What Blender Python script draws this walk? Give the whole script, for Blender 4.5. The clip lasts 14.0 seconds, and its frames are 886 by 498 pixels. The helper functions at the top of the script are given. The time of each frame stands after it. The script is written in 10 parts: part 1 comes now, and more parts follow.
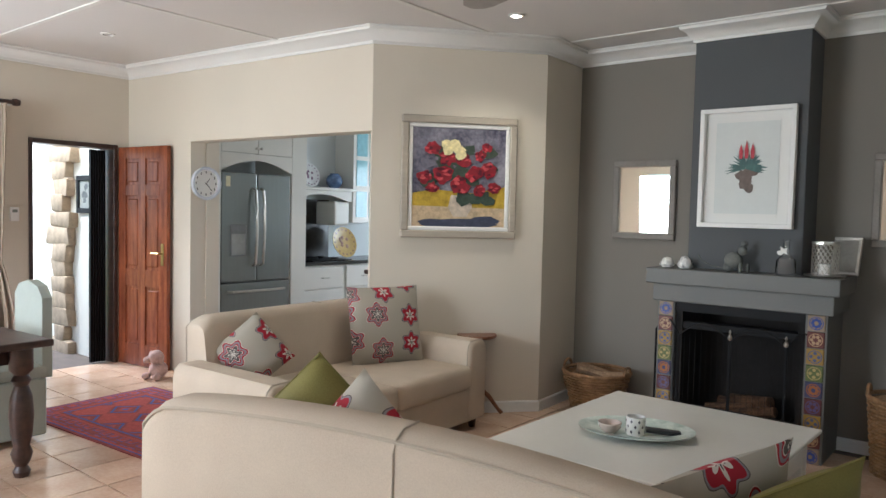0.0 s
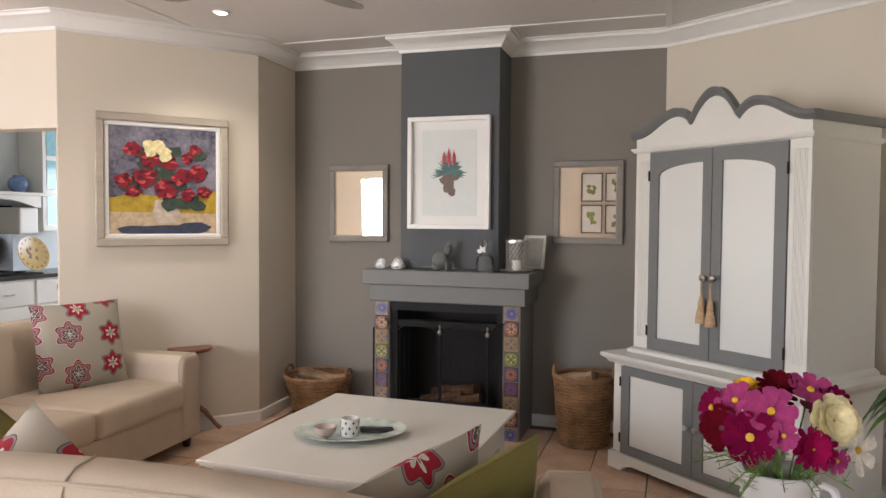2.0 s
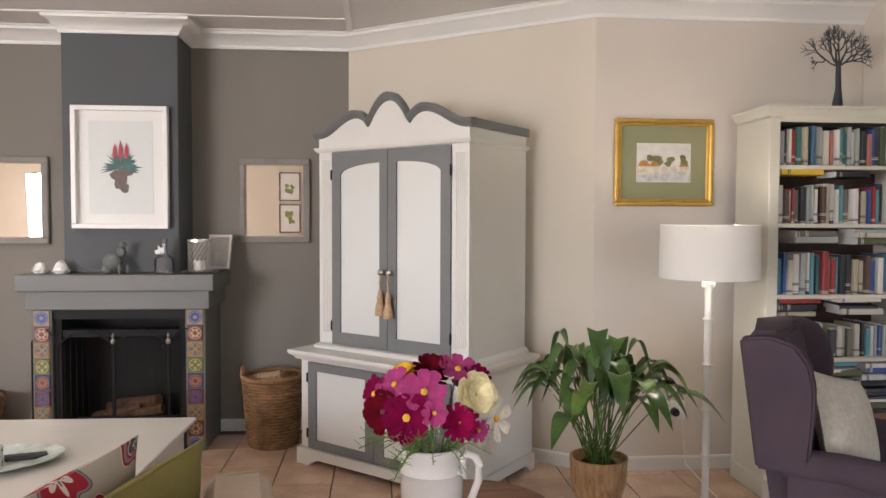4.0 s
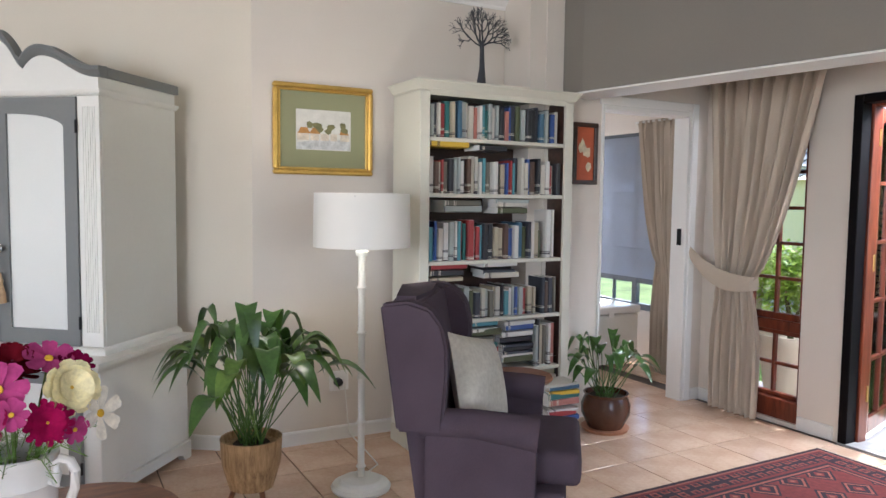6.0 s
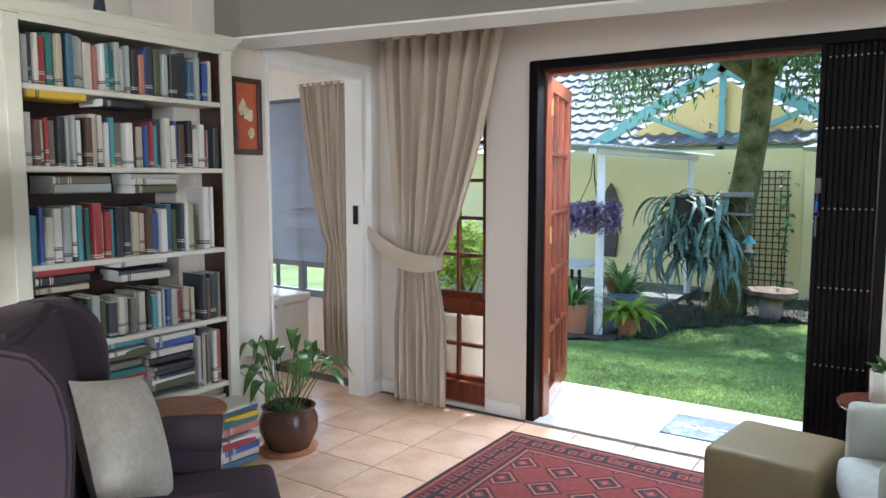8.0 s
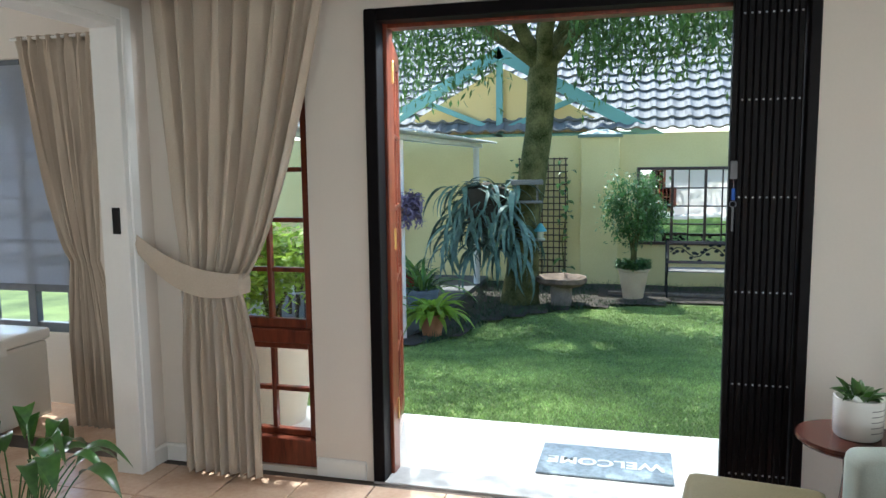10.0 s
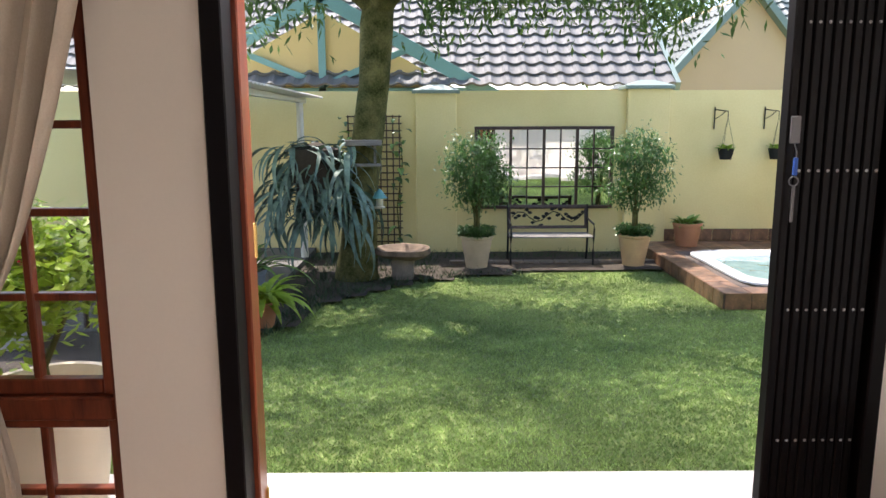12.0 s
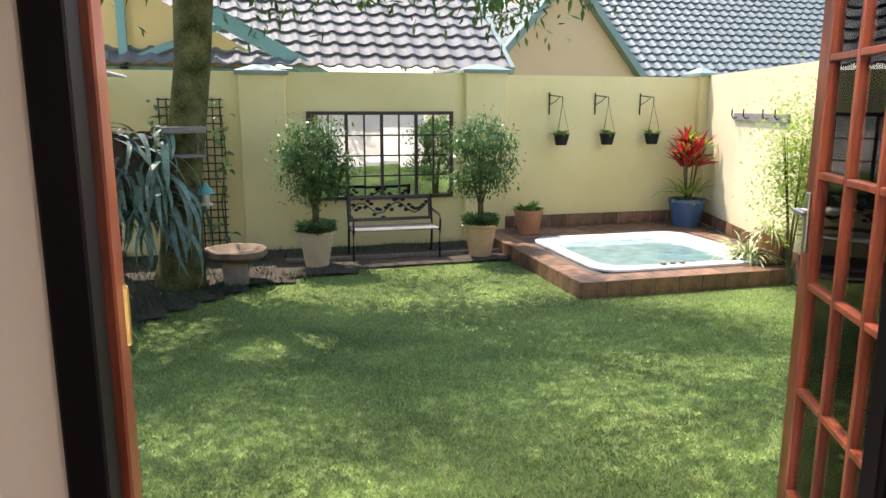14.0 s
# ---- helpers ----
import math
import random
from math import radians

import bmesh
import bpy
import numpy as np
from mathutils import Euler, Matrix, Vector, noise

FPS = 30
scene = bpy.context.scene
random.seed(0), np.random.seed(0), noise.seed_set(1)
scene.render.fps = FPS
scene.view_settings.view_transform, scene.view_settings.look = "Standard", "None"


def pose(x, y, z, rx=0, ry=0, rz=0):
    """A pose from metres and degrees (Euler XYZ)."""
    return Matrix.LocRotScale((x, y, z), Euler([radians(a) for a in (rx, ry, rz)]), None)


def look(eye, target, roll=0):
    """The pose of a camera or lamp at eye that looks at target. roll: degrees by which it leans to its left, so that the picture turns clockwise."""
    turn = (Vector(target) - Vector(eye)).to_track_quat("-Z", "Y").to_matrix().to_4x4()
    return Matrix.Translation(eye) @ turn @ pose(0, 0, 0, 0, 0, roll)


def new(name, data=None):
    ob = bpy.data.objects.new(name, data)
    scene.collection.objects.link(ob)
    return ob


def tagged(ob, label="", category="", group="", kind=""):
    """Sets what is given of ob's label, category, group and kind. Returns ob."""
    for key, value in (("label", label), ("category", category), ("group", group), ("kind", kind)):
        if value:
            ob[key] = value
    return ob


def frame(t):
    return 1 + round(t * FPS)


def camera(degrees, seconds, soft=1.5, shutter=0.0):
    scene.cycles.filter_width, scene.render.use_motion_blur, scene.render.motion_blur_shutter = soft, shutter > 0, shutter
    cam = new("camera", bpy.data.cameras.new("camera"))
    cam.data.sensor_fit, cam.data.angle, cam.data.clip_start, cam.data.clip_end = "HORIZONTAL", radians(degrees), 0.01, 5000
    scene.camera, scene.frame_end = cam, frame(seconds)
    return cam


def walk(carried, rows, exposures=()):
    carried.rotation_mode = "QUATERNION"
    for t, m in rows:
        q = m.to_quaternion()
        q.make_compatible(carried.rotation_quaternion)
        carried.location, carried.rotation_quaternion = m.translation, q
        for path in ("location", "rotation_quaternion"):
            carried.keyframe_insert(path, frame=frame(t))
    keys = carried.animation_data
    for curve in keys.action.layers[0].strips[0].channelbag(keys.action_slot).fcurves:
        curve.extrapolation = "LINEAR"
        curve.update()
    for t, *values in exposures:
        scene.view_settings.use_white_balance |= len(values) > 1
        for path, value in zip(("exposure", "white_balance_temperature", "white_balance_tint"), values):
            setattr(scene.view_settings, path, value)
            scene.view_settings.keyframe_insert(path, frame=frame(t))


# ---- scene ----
cam = camera(62.9, 14.0)
PATH = [
    (0.0, (0.218, 0.286, 1.488), (-1.038, 1.839, 1.39), 1.3),
    (0.5, (0.229, 0.298, 1.492), (-0.923, 1.931, 1.399), 1.0),
    (1.0, (0.238, 0.32, 1.494), (-0.766, 2.047, 1.407), 0.9),
    (1.5, (0.258, 0.341, 1.502), (-0.563, 2.163, 1.416), 0.6),
    (2.0, (0.288, 0.362, 1.503), (-0.326, 2.263, 1.422), 0.4),
    (2.5, (0.32, 0.371, 1.507), (-0.079, 2.33, 1.429), 0.1),
    (3.0, (0.348, 0.375, 1.503), (0.156, 2.365, 1.431), 0.0),
    (5.3, (0.565, 0.375, 1.461), (1.209, 2.266, 1.354), 0.5),
    (5.5, (0.595, 0.38, 1.456), (1.32, 2.24, 1.342), 0.5),
    (6.0, (0.691, 0.493, 1.457), (1.641, 2.247, 1.318), 0.7),
    (6.5, (0.804, 0.63, 1.458), (1.969, 2.248, 1.296), 0.7),
    (7.0, (0.895, 0.79, 1.452), (2.254, 2.247, 1.276), 0.7),
    (7.5, (0.972, 1.014, 1.454), (2.491, 2.301, 1.265), 0.4),
    (8.0, (1.119, 1.233, 1.446), (2.775, 2.336, 1.247), 0.0),
    (8.2, (1.191, 1.33, 1.449), (2.891, 2.364, 1.244), -0.1),
    (10.3, (2.03, 2.13, 1.431), (3.97, 2.553, 1.192), -0.7),
    (10.5, (2.12, 2.205, 1.433), (4.071, 2.567, 1.184), -0.7),
    (11.0, (2.43, 2.312, 1.426), (4.397, 2.54, 1.146), -0.5),
    (11.5, (2.741, 2.425, 1.422), (4.714, 2.525, 1.11), -0.3),
    (12.0, (3.03, 2.56, 1.422), (5.0, 2.551, 1.08), -0.2),
    (12.5, (3.29, 2.653, 1.42), (5.252, 2.529, 1.055), -0.2),
    (13.0, (3.541, 2.732, 1.424), (5.487, 2.476, 1.043), -0.1),
    (13.5, (3.712, 2.807, 1.422), (5.635, 2.414, 1.035), 0.0),
    (14.0, (3.824, 2.882, 1.43), (5.718, 2.367, 1.046), 0.1),
]
EXPOSURES = [(0.0, 1.45, 5600, 7), (1.5, 1.7, 5950, 13), (3.0, 1.95, 6250, 18), (6.0, 2.15, 5550, 12), (7.0, 2.15, 5450, 8), (8.2, 2.25, 5450, 7), (10.5, 1.8, 5700, 2), (12.0, 1.8, 6600, 17), (14.0, 1.75, 6800, 17)]
walk(cam, [(t, look(eye, target, roll)) for t, eye, target, roll in PATH], EXPOSURES)

# ---- world, sun and large lights ----
SUN_DIR = Vector((0.42, 0.15, 0.89)).normalized()
world = bpy.data.worlds.new("sky")
scene.world = world
world.use_nodes = True
wn, wl = world.node_tree.nodes, world.node_tree.links
sky = wn.new("ShaderNodeTexSky")
sky.sky_type = 'NISHITA'
sky.sun_disc = False
sky.sun_elevation = math.asin(SUN_DIR.z)
sky.sun_rotation = math.atan2(SUN_DIR.x, SUN_DIR.y)
wl.new(sky.outputs[0], wn["Background"].inputs[0])
wn["Background"].inputs[1].default_value = 0.15
sun = new("sun", bpy.data.lights.new("sun", 'SUN'))
sun.data.energy, sun.data.angle, sun.data.color = 2.7, radians(0.55), (1.0, 0.95, 0.86)
sun.matrix_world = look((8, 6, 12), Vector((8, 6, 12)) - SUN_DIR)


def area_lamp(name, at, target, w, h, energy, color):
    ob = new(name, bpy.data.lights.new(name, 'AREA'))
    ob.data.shape, ob.data.size, ob.data.size_y = 'RECTANGLE', w, h
    ob.data.energy, ob.data.color = energy, color
    ob.matrix_world = look(at, target)
    return ob


DAY = (1.0, 0.97, 0.93)
area_lamp("window_daylight", (-4.2, -1.97, 1.55), (-3.0, 2.0, 0.55), 2.3, 1.4, 66, DAY)
area_lamp("window_daylight", (2.2, -1.97, 1.4), (2.2, 2.0, 1.35), 1.8, 1.9, 8, DAY)
# fill lamp added out of view above the door head, brightens the floor
area_lamp("garden_door_fill", (5.30, 2.26, 2.30), (3.9, 2.5, 0.0), 1.7, 0.24, 26, DAY)
downlight_beam = new("downlight_beam", bpy.data.lights.new("downlight_beam", 'SPOT'))
downlight_beam.data.energy, downlight_beam.data.color = 15, (1.0, 0.88, 0.70)
downlight_beam.data.spot_size, downlight_beam.data.spot_blend, downlight_beam.data.shadow_soft_size = radians(125), 0.9, 0.04
downlight_beam.matrix_world = look((-2.47, 4.32, 2.775), (-2.35, 4.1, 0.0))
reading_bulb = new("reading_bulb", bpy.data.lights.new("reading_bulb", 'POINT'))
reading_bulb.data.energy, reading_bulb.data.color, reading_bulb.data.shadow_soft_size = 1.7, (1.0, 0.9, 0.72), 0.035
reading_bulb.location = (2.03, 3.80, 1.37)
area_lamp("window_daylight", (-6.44, 1.1, 1.5), (0, 1.1, 1.4), 1.7, 1.5, 13, DAY)
# fill lamp added in an assumed opening out of view, lights the kitchen
area_lamp("kitchen_fill", (-4.4, 8.9, 1.6), (-5.6, 4.0, 1.4), 1.6, 1.2, 20, (0.93, 0.98, 1.0))
area_lamp("sunroom_daylight", (5.44, 6.6, 1.3), (4.4, 5.6, 1.0), 1.0, 1.4, 14, DAY)
# overhead fill lamp, added to brighten the porch outside the front door
area_lamp("porch_fill", (-8.6, 2.6, 3.6), (-7.4, 3.4, 0.6), 1.8, 1.8, 150, DAY)


# ---- materials ----
def node_mat(name):
    m = bpy.data.materials.new(name)
    m.use_nodes = True
    return m, m.node_tree.nodes, m.node_tree.links, m.node_tree.nodes["Principled BSDF"]


def surface(name, color, rough=0.6, var=0.08, scale=3.0, fine=60.0, bump=0.08, metal=0.0, second=None, spec=0.5,
            stretch=(1, 1, 1), per_piece=0.0, sheen=0.0, bump_dist=0.004, soft=0.35):
    """A surface with slow stains and fine grain; second: the colour that the stains lead to."""
    m, n, l, p = node_mat(name)
    tc = n.new("ShaderNodeTexCoord")
    mp = n.new("ShaderNodeMapping")
    mp.inputs["Scale"].default_value = stretch
    l.new(tc.outputs["Object"], mp.inputs[0])
    big, small = n.new("ShaderNodeTexNoise"), n.new("ShaderNodeTexNoise")
    big.inputs["Scale"].default_value, big.inputs["Detail"].default_value = scale, 5
    small.inputs["Scale"].default_value, small.inputs["Detail"].default_value = fine, 3
    l.new(mp.outputs[0], big.inputs["Vector"])
    l.new(mp.outputs[0], small.inputs["Vector"])
    lo = [max(0.0, c * (1 - var)) for c in color]
    hi = [min(1.0, c * (1 + var)) for c in (second or color)]
    ramp = n.new("ShaderNodeValToRGB")
    ramp.color_ramp.elements[0].position, ramp.color_ramp.elements[0].color = 0.5 - soft / 2, (*lo, 1)
    ramp.color_ramp.elements[1].position, ramp.color_ramp.elements[1].color = 0.5 + soft / 2, (*hi, 1)
    mixv = n.new("ShaderNodeMix")
    mixv.inputs[0].default_value = 0.3
    l.new(big.outputs[0], mixv.inputs[2])
    l.new(small.outputs[0], mixv.inputs[3])
    l.new(mixv.outputs[0], ramp.inputs[0])
    out = ramp.outputs[0]
    if per_piece:
        info, geo = n.new("ShaderNodeObjectInfo"), n.new("ShaderNodeNewGeometry")
        add = n.new("ShaderNodeMath")
        add.operation = 'ADD'
        l.new(info.outputs["Random"], add.inputs[0])
        l.new(geo.outputs["Random Per Island"], add.inputs[1])
        fr = n.new("ShaderNodeMath")
        fr.operation = 'FRACT'
        l.new(add.outputs[0], fr.inputs[0])
        rg = n.new("ShaderNodeMapRange")
        rg.inputs["To Min"].default_value, rg.inputs["To Max"].default_value = 1 - per_piece, 1 + per_piece
        l.new(fr.outputs[0], rg.inputs[0])
        hsv = n.new("ShaderNodeHueSaturation")
        l.new(rg.outputs[0], hsv.inputs["Value"])
        l.new(out, hsv.inputs["Color"])
        out = hsv.outputs[0]
    l.new(out, p.inputs["Base Color"])
    p.inputs["Roughness"].default_value, p.inputs["Metallic"].default_value = rough, metal
    p.inputs["Specular IOR Level"].default_value = spec
    if sheen:
        p.inputs["Sheen Weight"].default_value = sheen
    if bump:
        b = n.new("ShaderNodeBump")
        b.inputs["Strength"].default_value, b.inputs["Distance"].default_value = bump, bump_dist
        l.new(mixv.outputs[0], b.inputs["Height"])
        l.new(b.outputs[0], p.inputs["Normal"])
    return m


def weave(name, color, dark, size=0.004, rough=0.9, bump=0.3):
    """Cloth with a visible weave and slow shade variation."""
    m, n, l, p = node_mat(name)
    tc = n.new("ShaderNodeTexCoord")
    big = n.new("ShaderNodeTexNoise")
    big.inputs["Scale"].default_value = 5
    l.new(tc.outputs["Object"], big.inputs["Vector"])
    fine = n.new("ShaderNodeTexNoise")
    fine.inputs["Scale"].default_value, fine.inputs["Detail"].default_value = 1.0 / size, 2
    l.new(tc.outputs["Object"], fine.inputs["Vector"])
    mv = n.new("ShaderNodeMix")
    mv.inputs[0].default_value = 0.5
    l.new(big.outputs[0], mv.inputs[2])
    l.new(fine.outputs[0], mv.inputs[3])
    ramp = n.new("ShaderNodeValToRGB")
    ramp.color_ramp.elements[0].position, ramp.color_ramp.elements[0].color = 0.3, (*dark, 1)
    ramp.color_ramp.elements[1].position, ramp.color_ramp.elements[1].color = 0.7, (*color, 1)
    l.new(mv.outputs[0], ramp.inputs[0])
    l.new(ramp.outputs[0], p.inputs["Base Color"])
    p.inputs["Roughness"].default_value = rough
    p.inputs["Specular IOR Level"].default_value = 0.2
    b = n.new("ShaderNodeBump")
    b.inputs["Strength"].default_value, b.inputs["Distance"].default_value = bump, 0.002
    l.new(fine.outputs[0], b.inputs["Height"])
    l.new(b.outputs[0], p.inputs["Normal"])
    return m


def pane_mat(name, color=(1, 1, 1), rough=0.0, ior=1.45):
    m, n, l, p = node_mat(name)
    n.remove(p)
    tr, gl, mx = n.new("ShaderNodeBsdfTransparent"), n.new("ShaderNodeBsdfGlossy"), n.new("ShaderNodeMixShader")
    tr.inputs[0].default_value = (*color, 1)
    gl.inputs["Roughness"].default_value = rough
    fr = n.new("ShaderNodeFresnel")
    fr.inputs[0].default_value = ior
    l.new(fr.outputs[0], mx.inputs[0])
    l.new(tr.outputs[0], mx.inputs[1])
    l.new(gl.outputs[0], mx.inputs[2])
    l.new(mx.outputs[0], n["Material Output"].inputs[0])
    return m


def glass_mat(name, color=(1, 1, 1), rough=0.02):
    m, n, l, p = node_mat(name)
    p.inputs["Base Color"].default_value = (*color, 1)
    p.inputs["Transmission Weight"].default_value = 1.0
    p.inputs["Roughness"].default_value = rough
    return m


def emitter(name, color, strength):
    m, n, l, p = node_mat(name)
    p.inputs["Emission Color"].default_value = (*color, 1)
    p.inputs["Emission Strength"].default_value = strength
    return m


M = {}
M["cream"] = surface("cream_wall_paint", (0.66, 0.60, 0.50), 0.75, 0.03, 1.2, 90, 0.06)
M["pale"] = surface("pale_wall_paint", (0.67, 0.61, 0.54), 0.75, 0.03, 1.2, 90, 0.06)
M["grey_wall"] = surface("taupe_wall_paint", (0.225, 0.205, 0.178), 0.75, 0.04, 1.2, 90, 0.06)
M["chimney"] = surface("charcoal_paint", (0.085, 0.09, 0.095), 0.7, 0.05, 1.5, 80, 0.08)
M["mantel"] = surface("grey_mantel_paint", (0.145, 0.145, 0.135), 0.5, 0.06, 3, 80, 0.06)
M["ceiling"] = surface("ceiling_paint", (0.74, 0.72, 0.70), 0.85, 0.02, 0.8, 50, 0.04)
M["trim"] = surface("white_trim_paint", (0.78, 0.77, 0.74), 0.5, 0.03, 2, 60, 0.04)
M["tile"] = surface("salmon_floor_tile", (0.58, 0.38, 0.26), 0.22, 0.08, 4, 45, 0.06, second=(0.67, 0.49, 0.36), per_piece=0.06)
M["grout"] = surface("dark_grout", (0.11, 0.085, 0.07), 0.9, 0.15, 8, 120, 0.2)
M["black"] = surface("black_steel", (0.004, 0.0028, 0.0035), 0.5, 0.15, 6, 90, 0.05, spec=0.12)
M["wood_door"] = surface("varnished_meranti", (0.16, 0.036, 0.016), 0.26, 0.2, 4, 30, 0.08, second=(0.28, 0.078, 0.03), stretch=(6, 6, 0.7))
# darker copy of the door varnish, shade on the garden joinery put into colour
M["wood_shaded"] = surface("shaded_varnished_timber", (0.085, 0.016, 0.009), 0.28, 0.2, 4, 30, 0.08, second=(0.18, 0.042, 0.018), stretch=(6, 6, 0.7))
M["mahogany"] = surface("dark_mahogany", (0.05, 0.016, 0.012), 0.25, 0.25, 4, 40, 0.05, second=(0.10, 0.03, 0.02), stretch=(1, 6, 6))
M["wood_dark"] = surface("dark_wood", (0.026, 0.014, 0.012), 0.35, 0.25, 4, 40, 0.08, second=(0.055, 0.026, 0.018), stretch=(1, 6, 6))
M["yellow"] = surface("yellow_plaster", (0.74, 0.61, 0.28), 0.85, 0.05, 0.9, 40, 0.25, second=(0.79, 0.67, 0.34), bump_dist=0.01)
# paler copy of the yellow plaster, full sun put into its colour
M["sunlit_plaster"] = surface("sunlit_plaster", (0.70, 0.61, 0.38), 0.85, 0.05, 0.9, 40, 0.25, second=(0.76, 0.67, 0.44), bump_dist=0.01)
M["peach"] = surface("peach_plaster", (0.60, 0.43, 0.25), 0.85, 0.05, 0.9, 40, 0.2)
M["cap"] = surface("green_painted_cap", (0.19, 0.26, 0.23), 0.6, 0.08, 2, 40, 0.1)
M["truss"] = surface("green_painted_timber", (0.16, 0.33, 0.31), 0.6, 0.1, 2, 40, 0.1)
M["patio"] = surface("pale_paving", (0.62, 0.58, 0.53), 0.75, 0.1, 2, 60, 0.15)
M["lawn"] = surface("lawn_soil", (0.085, 0.12, 0.03), 0.95, 0.35, 1.3, 70, 0.6, second=(0.14, 0.18, 0.05), bump_dist=0.02)
M["soil"] = surface("bed_soil", (0.05, 0.038, 0.026), 0.95, 0.3, 5, 60, 0.6, bump_dist=0.02)
M["slate"] = surface("multicolour_slate", (0.10, 0.062, 0.045), 0.5, 0.35, 6, 50, 0.2, second=(0.21, 0.11, 0.06), per_piece=0.35)
M["roof_grey"] = surface("grey_roof_tile", (0.145, 0.145, 0.14), 0.7, 0.15, 3, 40, 0.15, per_piece=0.12)
M["roof_green"] = surface("green_roof_tile", (0.095, 0.125, 0.12), 0.6, 0.12, 3, 40, 0.15, per_piece=0.10)
M["mirror"], _n, _l, _p = node_mat("mirror_glass")
_p.inputs["Metallic"].default_value, _p.inputs["Roughness"].default_value = 1.0, 0.01
_p.inputs["Base Color"].default_value = (0.88, 0.9, 0.9, 1)
M["pane"] = pane_mat("window_pane")
M["tinted"] = pane_mat("old_garden_pane", (0.8, 0.82, 0.8))


# ---- building helpers ----
def ring(bm, pts):
    return [bm.verts.new(p) for p in pts]


def box(bm, x0, x1, y0, y1, z0, z1, bevel=0.0, seg=1, m=None):
    """One box added to a bmesh, its edges rounded by bevel; m: a pose for it."""
    v = [bm.verts.new((x, y, z)) for z in (z0, z1) for x, y in ((x0, y0), (x1, y0), (x1, y1), (x0, y1))]
    f = [bm.faces.new([v[i] for i in q]) for q in ((3, 2, 1, 0), (4, 5, 6, 7), (0, 1, 5, 4), (1, 2, 6, 5), (2, 3, 7, 6), (3, 0, 4, 7))]
    if bevel > 0:
        e = list({e for q in f for e in q.edges})
        r = bmesh.ops.bevel(bm, geom=e, offset=bevel, segments=seg, profile=0.6, affect='EDGES', clamp_overlap=True)
        v = list({w for q in r["faces"] for w in q.verts} | {w for w in v if w.is_valid})
    if m is not None:
        bmesh.ops.transform(bm, matrix=m, verts=v)
    return v


def lathe(bm, profile, seg=24, m=None, a0=0.0, a1=2 * math.pi):
    """A turned shape: profile of (radius, height) from bottom to top."""
    closed = abs(a1 - a0 - 2 * math.pi) < 1e-6
    cols = seg if closed else seg + 1
    rows, made = [], []
    for r, z in profile:
        if r < 1e-5:
            v = bm.verts.new((0, 0, z))
            rows.append([v] * cols)
            made.append(v)
        else:
            row = [bm.verts.new((r * math.cos(a0 + (a1 - a0) * i / seg), r * math.sin(a0 + (a1 - a0) * i / seg), z)) for i in range(cols)]
            rows.append(row)
            made += row
    for a, b in zip(rows, rows[1:]):
        for i in range(cols if closed else cols - 1):
            j = (i + 1) % cols
            q = []
            for v in (a[i], a[j], b[j], b[i]):
                if v not in q:
                    q.append(v)
            if len(q) > 2:
                bm.faces.new(q)
    if m is not None:
        bmesh.ops.transform(bm, matrix=m, verts=made)
    return made


def tube(bm, pts, radius, seg=8, cap=True):
    """A round bar along points; radius: a number or one for each point."""
    pts = [Vector(p) for p in pts]
    rad = radius if isinstance(radius, (list, tuple)) else [radius] * len(pts)
    rings, up = [], Vector((0.123, 0.31, 0.94)).normalized()
    for i, p in enumerate(pts):
        d = (pts[min(i + 1, len(pts) - 1)] - pts[max(i - 1, 0)]).normalized()
        a = d.cross(up)
        if a.length < 0.05:
            a = d.cross(Vector((1, 0, 0)))
        a.normalize()
        b = d.cross(a).normalized()
        rings.append([bm.verts.new(p + rad[i] * (math.cos(2 * math.pi * k / seg) * a + math.sin(2 * math.pi * k / seg) * b)) for k in range(seg)])
    for a, b in zip(rings, rings[1:]):
        for k in range(seg):
            bm.faces.new((a[k], a[(k + 1) % seg], b[(k + 1) % seg], b[k]))
    if cap:
        bm.faces.new(rings[0][::-1])
        bm.faces.new(rings[-1])


def prism(bm, outline, z0, z1, m=None):
    """An outline in x and y, drawn up from z0 to z1."""
    a, b = ring(bm, [(x, y, z0) for x, y in outline]), ring(bm, [(x, y, z1) for x, y in outline])
    bm.faces.new(a[::-1])
    bm.faces.new(b)
    for i in range(len(a)):
        j = (i + 1) % len(a)
        bm.faces.new((a[i], a[j], b[j], b[i]))
    if m is not None:
        bmesh.ops.transform(bm, matrix=m, verts=a + b)
    return a + b


def mesh_of(name, bm, material, smooth=False):
    me = bpy.data.meshes.new(name)
    bmesh.ops.recalc_face_normals(bm, faces=bm.faces)
    if smooth:
        for f in bm.faces:
            f.smooth = True
        for e in bm.edges:
            if len(e.link_faces) == 2 and e.calc_face_angle(0) > 0.75:
                e.smooth = False
    bm.to_mesh(me)
    bm.free()
    me.materials.append(material)
    return me


def part(name, bm, material, parent=None, label="", smooth=False, m=None):
    ob = new(name, mesh_of(name, bm, material, smooth))
    ob.parent = parent
    if m is not None:
        ob.matrix_basis = m
    return tagged(ob, label)


def thing(name, label, category, m, group="", kind=""):
    return_ob = new(name)
    return_ob.empty_display_size = 0.1
    return_ob.matrix_basis = m
    return tagged(return_ob, label, category, group, kind)


def one_box(x0, x1, y0, y1, z0, z1, bevel=0.0, seg=1, m=None):
    bm = bmesh.new()
    box(bm, x0, x1, y0, y1, z0, z1, bevel, seg, m)
    return bm


